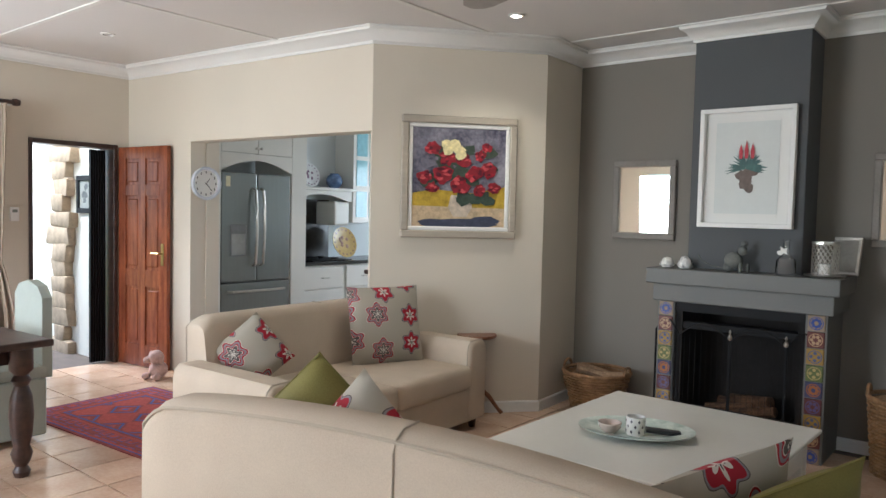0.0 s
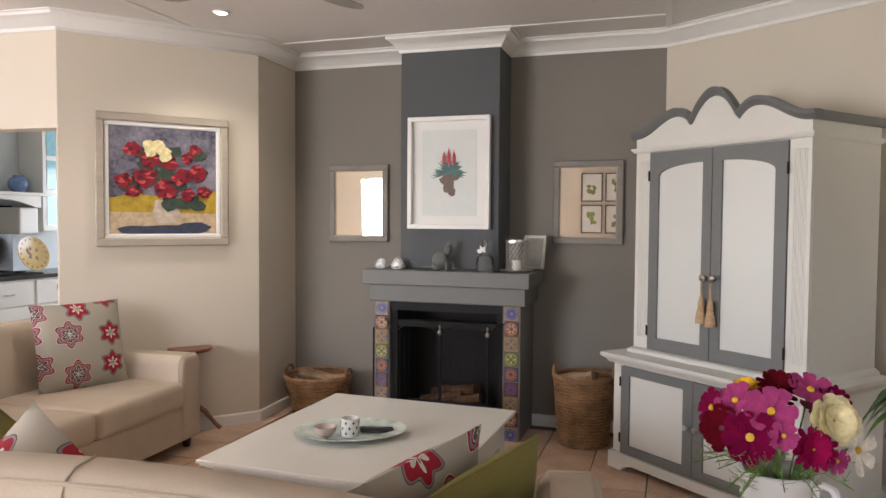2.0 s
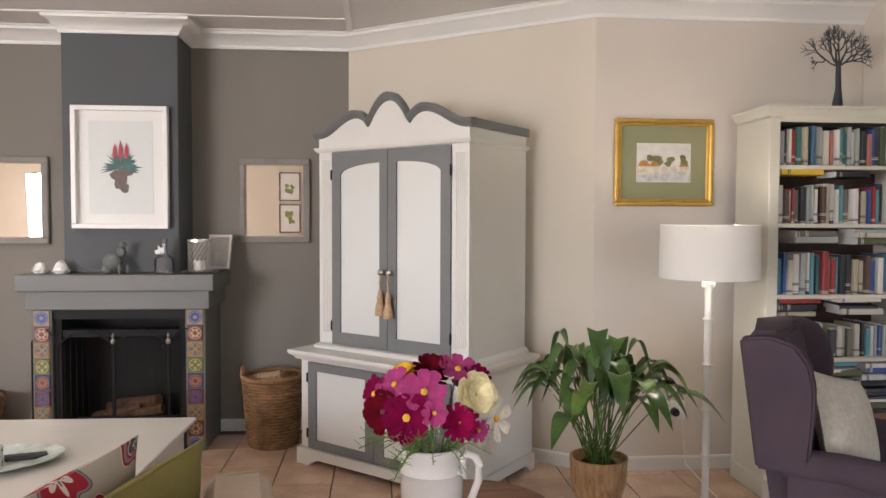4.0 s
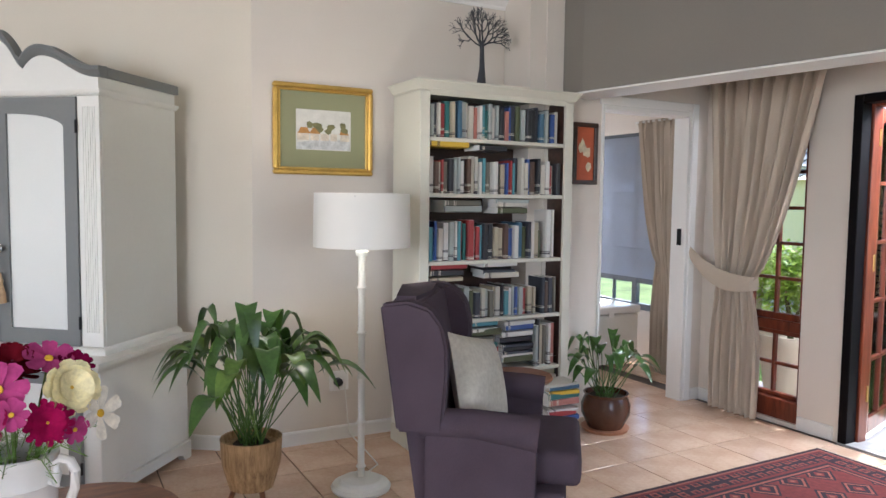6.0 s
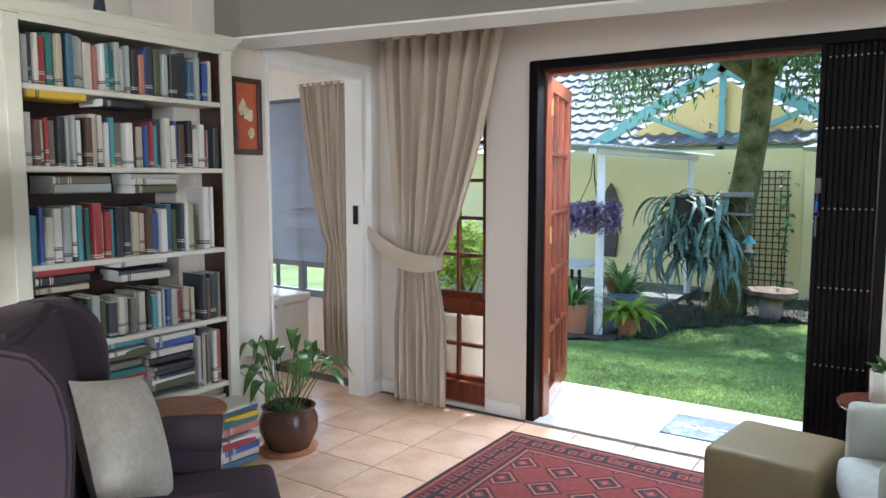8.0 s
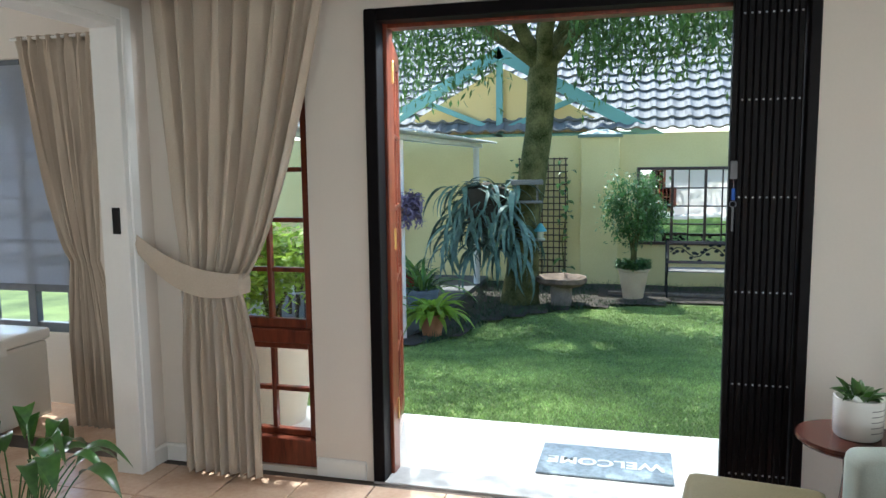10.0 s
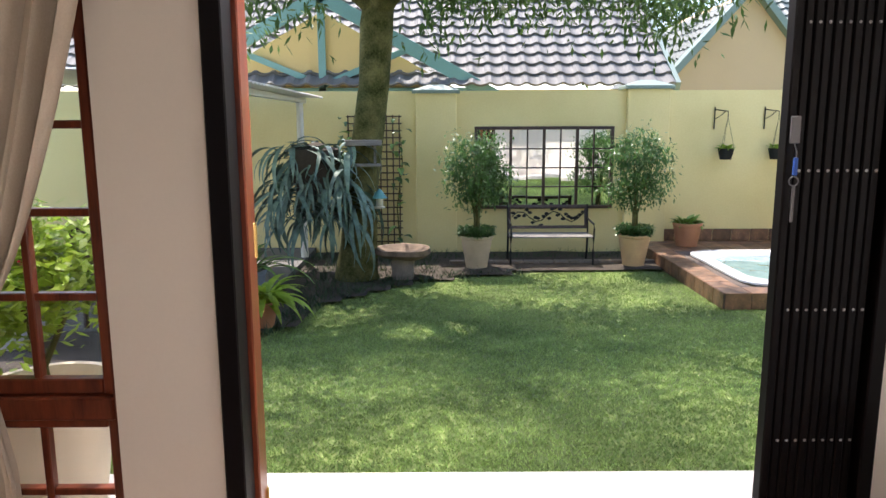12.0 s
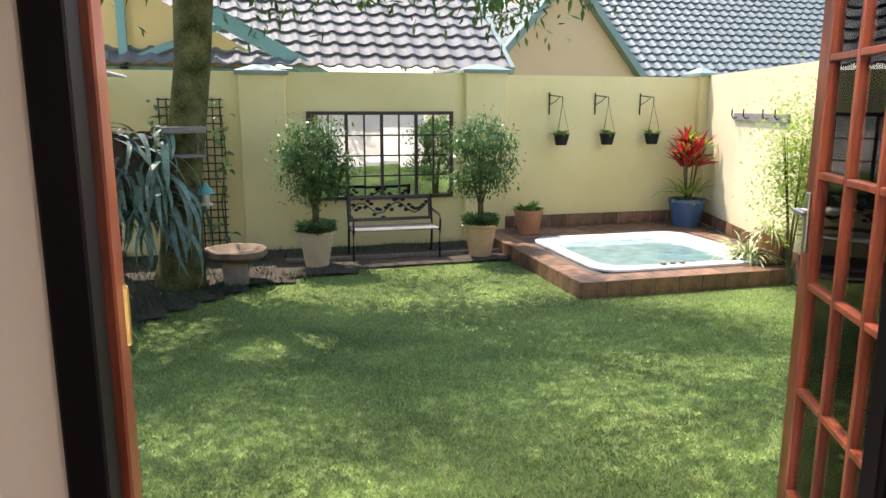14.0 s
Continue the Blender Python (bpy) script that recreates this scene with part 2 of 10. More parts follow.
def frame_bm(w, h, bar, d0, d1, bevel=0.004):
    """A rectangular frame in x and z round the origin, from depth d0 to d1 in y."""
    bm = bmesh.new()
    box(bm, -w / 2, w / 2, d0, d1, h / 2 - bar, h / 2, bevel)
    box(bm, -w / 2, w / 2, d0, d1, -h / 2, -h / 2 + bar, bevel)
    box(bm, -w / 2, -w / 2 + bar, d0, d1, -h / 2 + bar, h / 2 - bar, bevel)
    box(bm, w / 2 - bar, w / 2, d0, d1, -h / 2 + bar, h / 2 - bar, bevel)
    return bm


def wall(name, p0, p1, thick, z0, z1, material, openings=(), label="", ends=(0, 0)):
    """A wall along p0 to p1, its thickness to the left of that way; openings: (from, to, low, high) along it."""
    p0, p1 = Vector(p0), Vector(p1)
    d = p1 - p0
    length = d.length
    openings = [(a, min(b, length), c, e) for a, b, c, e in openings]
    s = sorted({-ends[0], length + ends[1], *[o for q in openings for o in q[:2]]})
    z = sorted({z0, z1, *[o for q in openings for o in q[2:]]})

    def solid(i, k):
        if not (0 <= i < len(s) - 1 and 0 <= k < len(z) - 1):
            return False
        a, b = (s[i] + s[i + 1]) / 2, (z[k] + z[k + 1]) / 2
        return not any(q[0] < a < q[1] and q[2] < b < q[3] for q in openings)
    bm = bmesh.new()
    cache = {}

    def V(x, y, h):
        key = (round(x, 5), round(y, 5), round(h, 5))
        if key not in cache:
            cache[key] = bm.verts.new(key)
        return cache[key]
    for i in range(len(s) - 1):
        for k in range(len(z) - 1):
            if not solid(i, k):
                continue
            a, b, c, e = s[i], s[i + 1], z[k], z[k + 1]
            bm.faces.new([V(*q) for q in ((a, 0, c), (b, 0, c), (b, 0, e), (a, 0, e))])
            bm.faces.new([V(*q) for q in ((b, thick, c), (a, thick, c), (a, thick, e), (b, thick, e))])
            for j, kk, q in ((i - 1, k, ((a, thick, c), (a, 0, c), (a, 0, e), (a, thick, e))), (i + 1, k, ((b, 0, c), (b, thick, c), (b, thick, e), (b, 0, e))),
                             (i, k - 1, ((a, 0, c), (a, thick, c), (b, thick, c), (b, 0, c))), (i, k + 1, ((a, 0, e), (b, 0, e), (b, thick, e), (a, thick, e)))):
                if not solid(j, kk):
                    bm.faces.new([V(*w) for w in q])
    ob = part(name, bm, material, m=pose(p0.x, p0.y, 0, 0, 0, math.degrees(math.atan2(d.y, d.x))))
    return tagged(ob, label, "wall", kind="structure")


def moulding(bm, path, profile, closed=False):
    """A profile of (out, height) swept along a path in plan with mitred corners; out is to the right of the way walked."""
    n = len(path)
    rows = []
    for i in range(n):
        p = Vector(path[i])
        a = (p - Vector(path[i - 1])).normalized() if (i or closed) else None
        b = (Vector(path[(i + 1) % n]) - p).normalized() if (i < n - 1 or closed) else None
        a, b = a or b, b or a
        na, nb = Vector((a.y, -a.x)), Vector((b.y, -b.x))
        k = (na + nb) / max(0.25, 1 + na.dot(nb))
        rows.append([bm.verts.new((p.x + k.x * o, p.y + k.y * o, h)) for o, h in profile])
    for i in range(n if closed else n - 1):
        a, b = rows[i], rows[(i + 1) % n]
        for j in range(len(profile)):
            jj = (j + 1) % len(profile)
            bm.faces.new((a[j], b[j], b[jj], a[jj]))
    if not closed:
        bm.faces.new(rows[0])
        bm.faces.new(rows[-1][::-1])


# ---- the house: walls ----
CEIL = 2.80
P_OP, P_A, P_B = (-3.475, 4.015), (-2.63, 5.00), (-2.655, 5.58)
P_C, P_D = (0.20, 5.58), (1.68, 4.56)
P_F = (-6.50, 3.79)
wall("wall_kitchen", P_F, P_OP, 0.16, 0, CEIL, M["cream"], [(0.95, 3.1, -0.1, 2.07)], "cream painted wall with a wide kitchen opening")
wall("wall_painting", P_OP, P_A, 0.14, 0, CEIL, M["cream"], (), "cream painted diagonal wall with a flower painting")
wall("wall_return", P_A, P_B, 0.14, 0, CEIL, M["cream"], (), "short cream painted return wall")
wall("wall_fireplace", P_B, P_C, 0.2, 0, CEIL, M["grey_wall"], (), "taupe painted wall behind the fireplace", (0.14, 0.1))
wall("wall_diagonal", P_C, P_D, 0.14, 0, CEIL, M["cream"], (), "cream painted diagonal wall behind the armoire")
wall("wall_reading", P_D, (3.60, 4.56), 0.12, 0, CEIL, M["pale"], (), "cream painted wall behind the reading corner")
wall("wall_sunroom", (3.45, 4.25), (4.90, 4.25), 0.12, 0, CEIL, M["pale"], [(0.455, 1.28, -0.1, 2.09)], "cream painted wall with a doorway to the sunroom")
wall("wall_jog", (3.45, 4.26), (3.45, 4.555), 0.12, 0, CEIL, M["pale"], (), "short cream painted wall end")
DW = 4.90
wall("wall_garden", (DW, 4.37), (DW, -2.0), 0.16, 0, CEIL, M["pale"],
     [(4.37 - 4.12, 4.37 - 3.44, 0.02, 2.2), (4.37 - 3.15, 4.37 - 1.37, -0.1, 2.10)], "cream painted outer wall with french doors and a tall window", (0, 0.2))
wall("wall_back", (4.90, -2.0), (-6.5, -2.0), 0.2, 0, CEIL, M["cream"], [(1.8, 3.6, 0.4, 2.3), (7.9, 10.3, 0.8, 2.3)], "cream painted wall with two windows", (0.0, 0.2))
wall("wall_front", (-6.5, -2.0), (-6.5, 3.79), 0.2, 0, CEIL, M["cream"], [(2.25, 3.95, 0.75, 2.25), (4.90, 5.68, -0.1, 2.05)], "cream painted front wall with the entrance door", (0, 0.2))

# floor slab, ceiling, beam and low ceiling
slab = part("floor", one_box(-9.0, 5.0, -2.2, 9.3, -0.30, -0.008), M["grout"])
tagged(slab, "tiled floor with dark grout joints", "floor", kind="structure")
bm = bmesh.new()
box(bm, -6.7, 5.06, -2.2, 9.2, CEIL, CEIL + 0.12)
tagged(part("ceiling", bm, M["ceiling"]), "white painted board ceiling with cover strips", "ceiling", kind="structure")
bm = bmesh.new()
for x0, x1, y0, y1 in ((-4.38, -4.34, -2.0, 3.9), (-2.905, -2.865, -2.0, 4.7), (0.195, 0.235, -2, 5.5), (-6.4, -4.382, 2.53, 2.57), (-2.6, 0.193, 5.15, 5.19)):
    box(bm, x0, x1, y0, y1, CEIL - 0.008, CEIL + 0.002, 0.002)
tagged(part("ceiling_strips", bm, M["trim"]), "white cover strips on the ceiling joints", "trim", kind="structure")
bm = bmesh.new()
prism(bm, [(3.58, 4.245), (3.575, 4.05), (4.00, 1.62), (4.62, -1.98), (4.80, -1.98), (4.22, 1.62), (3.82, 4.245)], 2.125, CEIL - 0.002)
tagged(part("bulkhead", bm, M["grey_wall"]), "taupe painted ceiling bulkhead", "beam", kind="structure")
bm = bmesh.new()
prism(bm, [(3.58, 4.245), (3.575, 4.05), (4.00, 1.62), (4.62, -1.98), (4.80, -1.98), (4.22, 1.62), (3.82, 4.245)], 2.112, 2.123)
tagged(part("bulkhead_soffit", bm, M["trim"]), "white underside of the bulkhead", "trim", kind="structure")
bm = bmesh.new()
prism(bm, [(3.83, 4.245), (4.23, 1.62), (4.81, -1.98), (4.895, -1.98), (4.895, 4.245)], 2.36, 2.40)
tagged(part("ceiling_low", bm, M["ceiling"]), "low white ceiling by the garden doors", "ceiling", kind="structure")

# cornice and skirting
cor = [(0, CEIL - 0.115), (0.012, CEIL - 0.115), (0.016, CEIL - 0.095), (0.03, CEIL - 0.085), (0.055, CEIL - 0.045), (0.085, CEIL - 0.03), (0.09, CEIL - 0.012), (0.105, CEIL - 0.01), (0.105, CEIL - 0.001), (0, CEIL - 0.001)]
CH0, CH1, CHY = -1.61, -0.885, 5.24
bm = bmesh.new()
moulding(bm, [(-6.49, -1.99), (-6.49, 3.79), P_OP, P_A, P_B, (CH0, 5.58), (CH0, CHY), (CH1, CHY), (CH1, 5.58), P_C, P_D, (3.575, 4.56)], cor)
tagged(part("cornice", bm, M["trim"], smooth=True), "white moulded plaster cornice", "trim", kind="structure")
skirt = [(0, 0.0), (0.016, 0.0), (0.016, 0.075), (0.010, 0.085), (0, 0.085)]


def skirting(path):
    b = bmesh.new()
    moulding(b, path, skirt)
    tagged(part("baseboard", b, M["trim"]), "white painted skirting board", "baseboard", kind="structure")


skirting([P_OP, P_A, P_B, (CH0 - 0.02, 5.58)])
skirting([(CH1 + 0.14, 5.58), P_C, P_D, (3.44, 4.56)])
skirting([(4.795, 4.25), (4.90, 4.25), (4.90, 4.13)])
skirting([(4.90, 3.43), (4.90, 3.19)])
skirting([(4.90, 1.35), (4.90, -1.99), (3.0, -1.99)])
skirting([(-6.5, -1.9), (-6.5, 2.88)])

# ---- the garden: ground, paving, walls ----


def ground_z(x, y=0.0):
    k = min(1.0, max(0.0, (x - 6.0) / 5.0))
    return -0.12 - 0.51 * k * k * (3 - 2 * k)


bm = bmesh.new()
xs = [-60, -9.2, 5.0, 5.5] + [6 + 0.25 * i for i in range(22)] + [12, 14, 18, 30, 80, 300]
ys = [-300, -60, -10] + [-6 + i for i in range(18)] + [20, 60, 300]
grid = [[bm.verts.new((x, y, ground_z(x) - 0.02 + (0 if 5.9 < x < 14 else -0.3 if x < 0 else 0))) for y in ys] for x in xs]
for a, b in zip(grid, grid[1:]):
    for k in range(len(ys) - 1):
        bm.faces.new((a[k], b[k], b[k + 1], a[k + 1]))
tagged(part("ground", bm, M["lawn"], smooth=True), "green lawn ground sloping away from the house", "ground", kind="structure")
bm = bmesh.new()
box(bm, 5.06, 5.92, -4.2, 9.0, -0.4, -0.045, 0.012, 2)
tagged(part("pavement", bm, M["patio"]), "pale paved patio strip along the house", "pavement", kind="structure")

# out-of-view slab, added to stop direct sun entering the french doors
sun_shield = part("eave", one_box(5.06, 5.85, -2.0, 9.0, 2.46, 2.52), M["trim"])
tagged(sun_shield, "unseen white eave slab added to keep the sun off the room floor", "eave", kind="structure")
GX = 14.60


def garden_wall(name, p0, p1, top, label):
    w = wall(name, p0, p1, 0.22, -1.2, top, M["sunlit_plaster"] if name.endswith("side") else M["yellow"], (), label)
    return w


garden_wall("wall_garden_end", (GX, 9.0), (GX, -4.62), 1.92, "yellow plastered garden wall")
garden_wall("wall_garden_side", (GX, -4.60), (6.2, -1.95), 1.95, "yellow plastered garden side wall, coloured paler for full sun")


def pilaster(y0, y1, top):
    ob = thing("pilaster", "yellow plastered wall pilaster with a green cap", "pilaster", pose(GX, (y0 + y1) / 2, -0.8), "pilasters", "structure")
    w = y1 - y0
    part("shaft", one_box(-0.10, 0.3, -w / 2, w / 2, -0.3, top + 0.8 - 0.06, 0.01), M["yellow"], ob)
    bm = bmesh.new()
    v = ring(bm, [(-0.15, -w / 2 - 0.05, top + 0.74), (0.35, -w / 2 - 0.05, top + 0.74), (0.35, w / 2 + 0.05, top + 0.74), (-0.15, w / 2 + 0.05, top + 0.74)])
    u = ring(bm, [(-0.15, -w / 2 - 0.05, top + 0.79), (0.35, -w / 2 - 0.05, top + 0.79), (0.35, w / 2 + 0.05, top + 0.79), (-0.15, w / 2 + 0.05, top + 0.79)])
    c = ring(bm, [(0.05, -w / 6, top + 0.88), (0.15, -w / 6, top + 0.88), (0.15, w / 6, top + 0.88), (0.05, w / 6, top + 0.88)])
    bm.faces.new(v[::-1])
    bm.faces.new(c)
    for a, b in ((v, u), (u, c)):
        for i in range(4):
            bm.faces.new((a[i], a[(i + 1) % 4], b[(i + 1) % 4], b[i]))
    part("cap", bm, M["cap"], ob, "green painted pyramid cap")


pilaster(2.29, 2.93, 1.94)
pilaster(-1.04, -0.38, 2.00)
pilaster(-4.66, -4.42, 2.00)

# ---- more materials ----
M["linen"] = weave("oatmeal_linen", (0.60, 0.51, 0.40), (0.50, 0.42, 0.33), 0.004, bump=0.25)
M["piping"] = weave("oatmeal_piping", (0.52, 0.45, 0.36), (0.44, 0.38, 0.30), 0.003)
M["mauve"] = weave("mauve_wool", (0.085, 0.062, 0.078), (0.058, 0.042, 0.054), 0.004, bump=0.2)
M["olive"] = weave("olive_satin", (0.27, 0.235, 0.075), (0.19, 0.165, 0.05), 0.004, rough=0.55)
M["khaki"] = weave("khaki_leather", (0.20, 0.165, 0.095), (0.15, 0.12, 0.065), 0.006, rough=0.5, bump=0.15)
M["pale_cloth"] = weave("pale_green_cloth", (0.42, 0.45, 0.40), (0.34, 0.37, 0.33), 0.004)
M["cream_quilt"] = weave("cream_quilted_cloth", (0.66, 0.62, 0.53), (0.46, 0.42, 0.35), 0.018, bump=0.6)
M["curtain"] = weave("beige_damask", (0.53, 0.455, 0.365), (0.455, 0.385, 0.305), 0.006, bump=0.25)
M["white_furn"] = surface("cream_white_enamel", (0.72, 0.71, 0.66), 0.32, 0.03, 2, 50, 0.03)
M["table_white"] = surface("glossy_cream_table_paint", (0.80, 0.78, 0.72), 0.24, 0.03, 3, 50, 0.02)
M["grey_furn"] = surface("grey_furniture_paint", (0.17, 0.175, 0.172), 0.4, 0.06, 3, 50, 0.03)
M["door_panel"] = surface("brushed_silver_panel", (0.70, 0.71, 0.68), 0.34, 0.03, 2, 200, 0.03, metal=0.1)
M["silver"] = surface("worn_silver", (0.55, 0.54, 0.50), 0.3, 0.1, 20, 90, 0.02, metal=1.0)
M["steel"] = surface("brushed_stainless", (0.20, 0.21, 0.20), 0.34, 0.05, 3, 80, 0.02, metal=0.9, stretch=(12, 12, 0.6))
M["brass"] = surface("brass", (0.6, 0.42, 0.16), 0.3, 0.1, 20, 90, 0.02, metal=1.0)
M["gold"] = surface("gilt_frame", (0.62, 0.40, 0.10), 0.32, 0.15, 12, 80, 0.08, metal=0.75)
M["mount_green"] = surface("olive_mount_card", (0.27, 0.27, 0.15), 0.85, 0.04, 4, 120, 0.05)
M["paper"] = surface("white_paper", (0.80, 0.80, 0.77), 0.8, 0.02, 4, 120, 0.02)
M["frame_white"] = surface("white_frame_paint", (0.82, 0.81, 0.79), 0.45, 0.02, 4, 60, 0.02)
M["frame_taupe"] = surface("washed_taupe_wood", (0.42, 0.37, 0.30), 0.6, 0.1, 4, 60, 0.1, stretch=(1, 6, 6))
M["frame_grey"] = surface("washed_grey_wood", (0.25, 0.225, 0.20), 0.6, 0.15, 5, 60, 0.12)
M["shade"] = surface("white_lampshade", (0.80, 0.78, 0.72), 0.8, 0.02, 3, 150, 0.03)
M["wicker"] = surface("brown_wicker", (0.20, 0.105, 0.045), 0.6, 0.3, 12, 90, 0.2, second=(0.30, 0.17, 0.08))
M["log"] = surface("split_firewood", (0.20, 0.12, 0.07), 0.9, 0.3, 8, 60, 0.4, second=(0.33, 0.22, 0.13))
M["leaf"] = surface("dark_glossy_leaf", (0.035, 0.095, 0.018), 0.3, 0.3, 8, 60, 0.06, second=(0.075, 0.16, 0.03), per_piece=0.25)
M["leaf_light"] = surface("light_leaf", (0.10, 0.20, 0.03), 0.4, 0.3, 8, 60, 0.06, second=(0.16, 0.27, 0.05), per_piece=0.25)
M["terracotta"] = surface("terracotta", (0.42, 0.19, 0.10), 0.8, 0.12, 5, 60, 0.15)
M["brown_pot"] = surface("glazed_brown_pot", (0.085, 0.035, 0.02), 0.25, 0.25, 6, 40, 0.05)
M["bark_pot"] = surface("woven_bark", (0.33, 0.19, 0.08), 0.75, 0.3, 14, 60, 0.4, second=(0.42, 0.27, 0.13), stretch=(4, 4, 0.6))
M["ceramic"] = surface("white_ceramic", (0.80, 0.79, 0.76), 0.18, 0.02, 4, 60, 0.01)
M["granite"] = surface("black_granite", (0.025, 0.022, 0.02), 0.2, 0.3, 20, 150, 0.01)
M["shelf_white"] = surface("bookcase_paint", (0.62, 0.60, 0.51), 0.5, 0.03, 2, 50, 0.03)
M["glass"] = glass_mat("clear_glass")
M["iron"] = surface("black_iron", (0.010, 0.010, 0.011), 0.62, 0.2, 8, 80, 0.1, spec=0.25)
M["soot"] = surface("sooted_brick", (0.016, 0.014, 0.013), 0.95, 0.3, 6, 40, 0.3)
M["soot_log"] = surface("charred_log", (0.03, 0.018, 0.012), 0.95, 0.4, 8, 60, 0.4, second=(0.12, 0.06, 0.03))
M["tree_metal"] = surface("dark_wire", (0.04, 0.042, 0.05), 0.5, 0.2, 8, 80, 0.1)
M["reading_wood"] = surface("chestnut_table_wood", (0.16, 0.06, 0.028), 0.35, 0.25, 5, 40, 0.06, second=(0.24, 0.10, 0.045), stretch=(1, 6, 6))


def flat(name, c, rough=0.6, var=0.12, scale=18):
    if name not in M:
        M[name] = surface(name, c, rough, var, scale, 90, 0.05)
    return M[name]


def flower_cloth(name):
    """Cream linen printed with large red and grey ringed flowers."""
    m, n, l, p = node_mat(name)
    tc = n.new("ShaderNodeTexCoord")
    vo = n.new("ShaderNodeTexVoronoi")
    vo.inputs["Scale"].default_value, vo.inputs["Randomness"].default_value = 4.9, 0.5
    vo.voronoi_dimensions = '2D'
    split, flatv = n.new("ShaderNodeSeparateXYZ"), n.new("ShaderNodeCombineXYZ")
    l.new(tc.outputs["Object"], split.inputs[0])
    l.new(split.outputs[0], flatv.inputs[0])
    l.new(split.outputs[2], flatv.inputs[1])
    l.new(flatv.outputs[0], vo.inputs["Vector"])
    sub = n.new("ShaderNodeVectorMath")
    sub.operation = 'SUBTRACT'
    l.new(flatv.outputs[0], sub.inputs[0])
    l.new(vo.outputs["Position"], sub.inputs[1])
    sep = n.new("ShaderNodeSeparateXYZ")
    l.new(sub.outputs[0], sep.inputs[0])
    at = n.new("ShaderNodeMath")
    at.operation = 'ARCTAN2'
    l.new(sep.outputs[0], at.inputs[0])
    l.new(sep.outputs[1], at.inputs[1])
    mul = n.new("ShaderNodeMath")
    mul.operation = 'MULTIPLY'
    mul.inputs[1].default_value = 6
    l.new(at.outputs[0], mul.inputs[0])
    cs = n.new("ShaderNodeMath")
    cs.operation = 'COSINE'
    l.new(mul.outputs[0], cs.inputs[0])
    petal = n.new("ShaderNodeMath")
    petal.operation = 'MULTIPLY_ADD'
    petal.inputs[1].default_value = -0.06
    l.new(cs.outputs[0], petal.inputs[0])
    l.new(vo.outputs["Distance"], petal.inputs[2])

    def rings(cols):
        r = n.new("ShaderNodeValToRGB")
        r.color_ramp.interpolation = 'CONSTANT'
        while len(r.color_ramp.elements) < len(cols):
            r.color_ramp.elements.new(0.5)
        for e, (pos, c) in zip(r.color_ramp.elements, cols):
            e.position, e.color = pos, (*c, 1)
        l.new(petal.outputs[0], r.inputs[0])
        return r
    cream, red, grey, white, lilac = (0.40, 0.365, 0.30), (0.34, 0.012, 0.028), (0.10, 0.085, 0.08), (0.66, 0.61, 0.54), (0.24, 0.22, 0.24)
    a = rings([(0, grey), (0.035, white), (0.12, red), (0.28, lilac), (0.315, grey), (0.335, cream)])
    b = rings([(0, white), (0.03, grey), (0.06, white), (0.09, grey), (0.19, white), (0.21, red), (0.25, lilac), (0.31, red), (0.355, white), (0.37, cream)])
    mx = n.new("ShaderNodeMix")
    mx.data_type = 'RGBA'
    sc = n.new("ShaderNodeSeparateColor")
    l.new(vo.outputs["Color"], sc.inputs[0])
    gt = n.new("ShaderNodeMath")
    gt.operation = 'GREATER_THAN'
    gt.inputs[1].default_value = 0.5
    l.new(sc.outputs[0], gt.inputs[0])
    l.new(gt.outputs[0], mx.inputs[0])
    l.new(a.outputs[0], mx.inputs[6])
    l.new(b.outputs[0], mx.inputs[7])
    l.new(mx.outputs[2], p.inputs["Base Color"])
    p.inputs["Roughness"].default_value = 0.85
    return m


M["flower_cloth"] = flower_cloth("flower_print_linen")


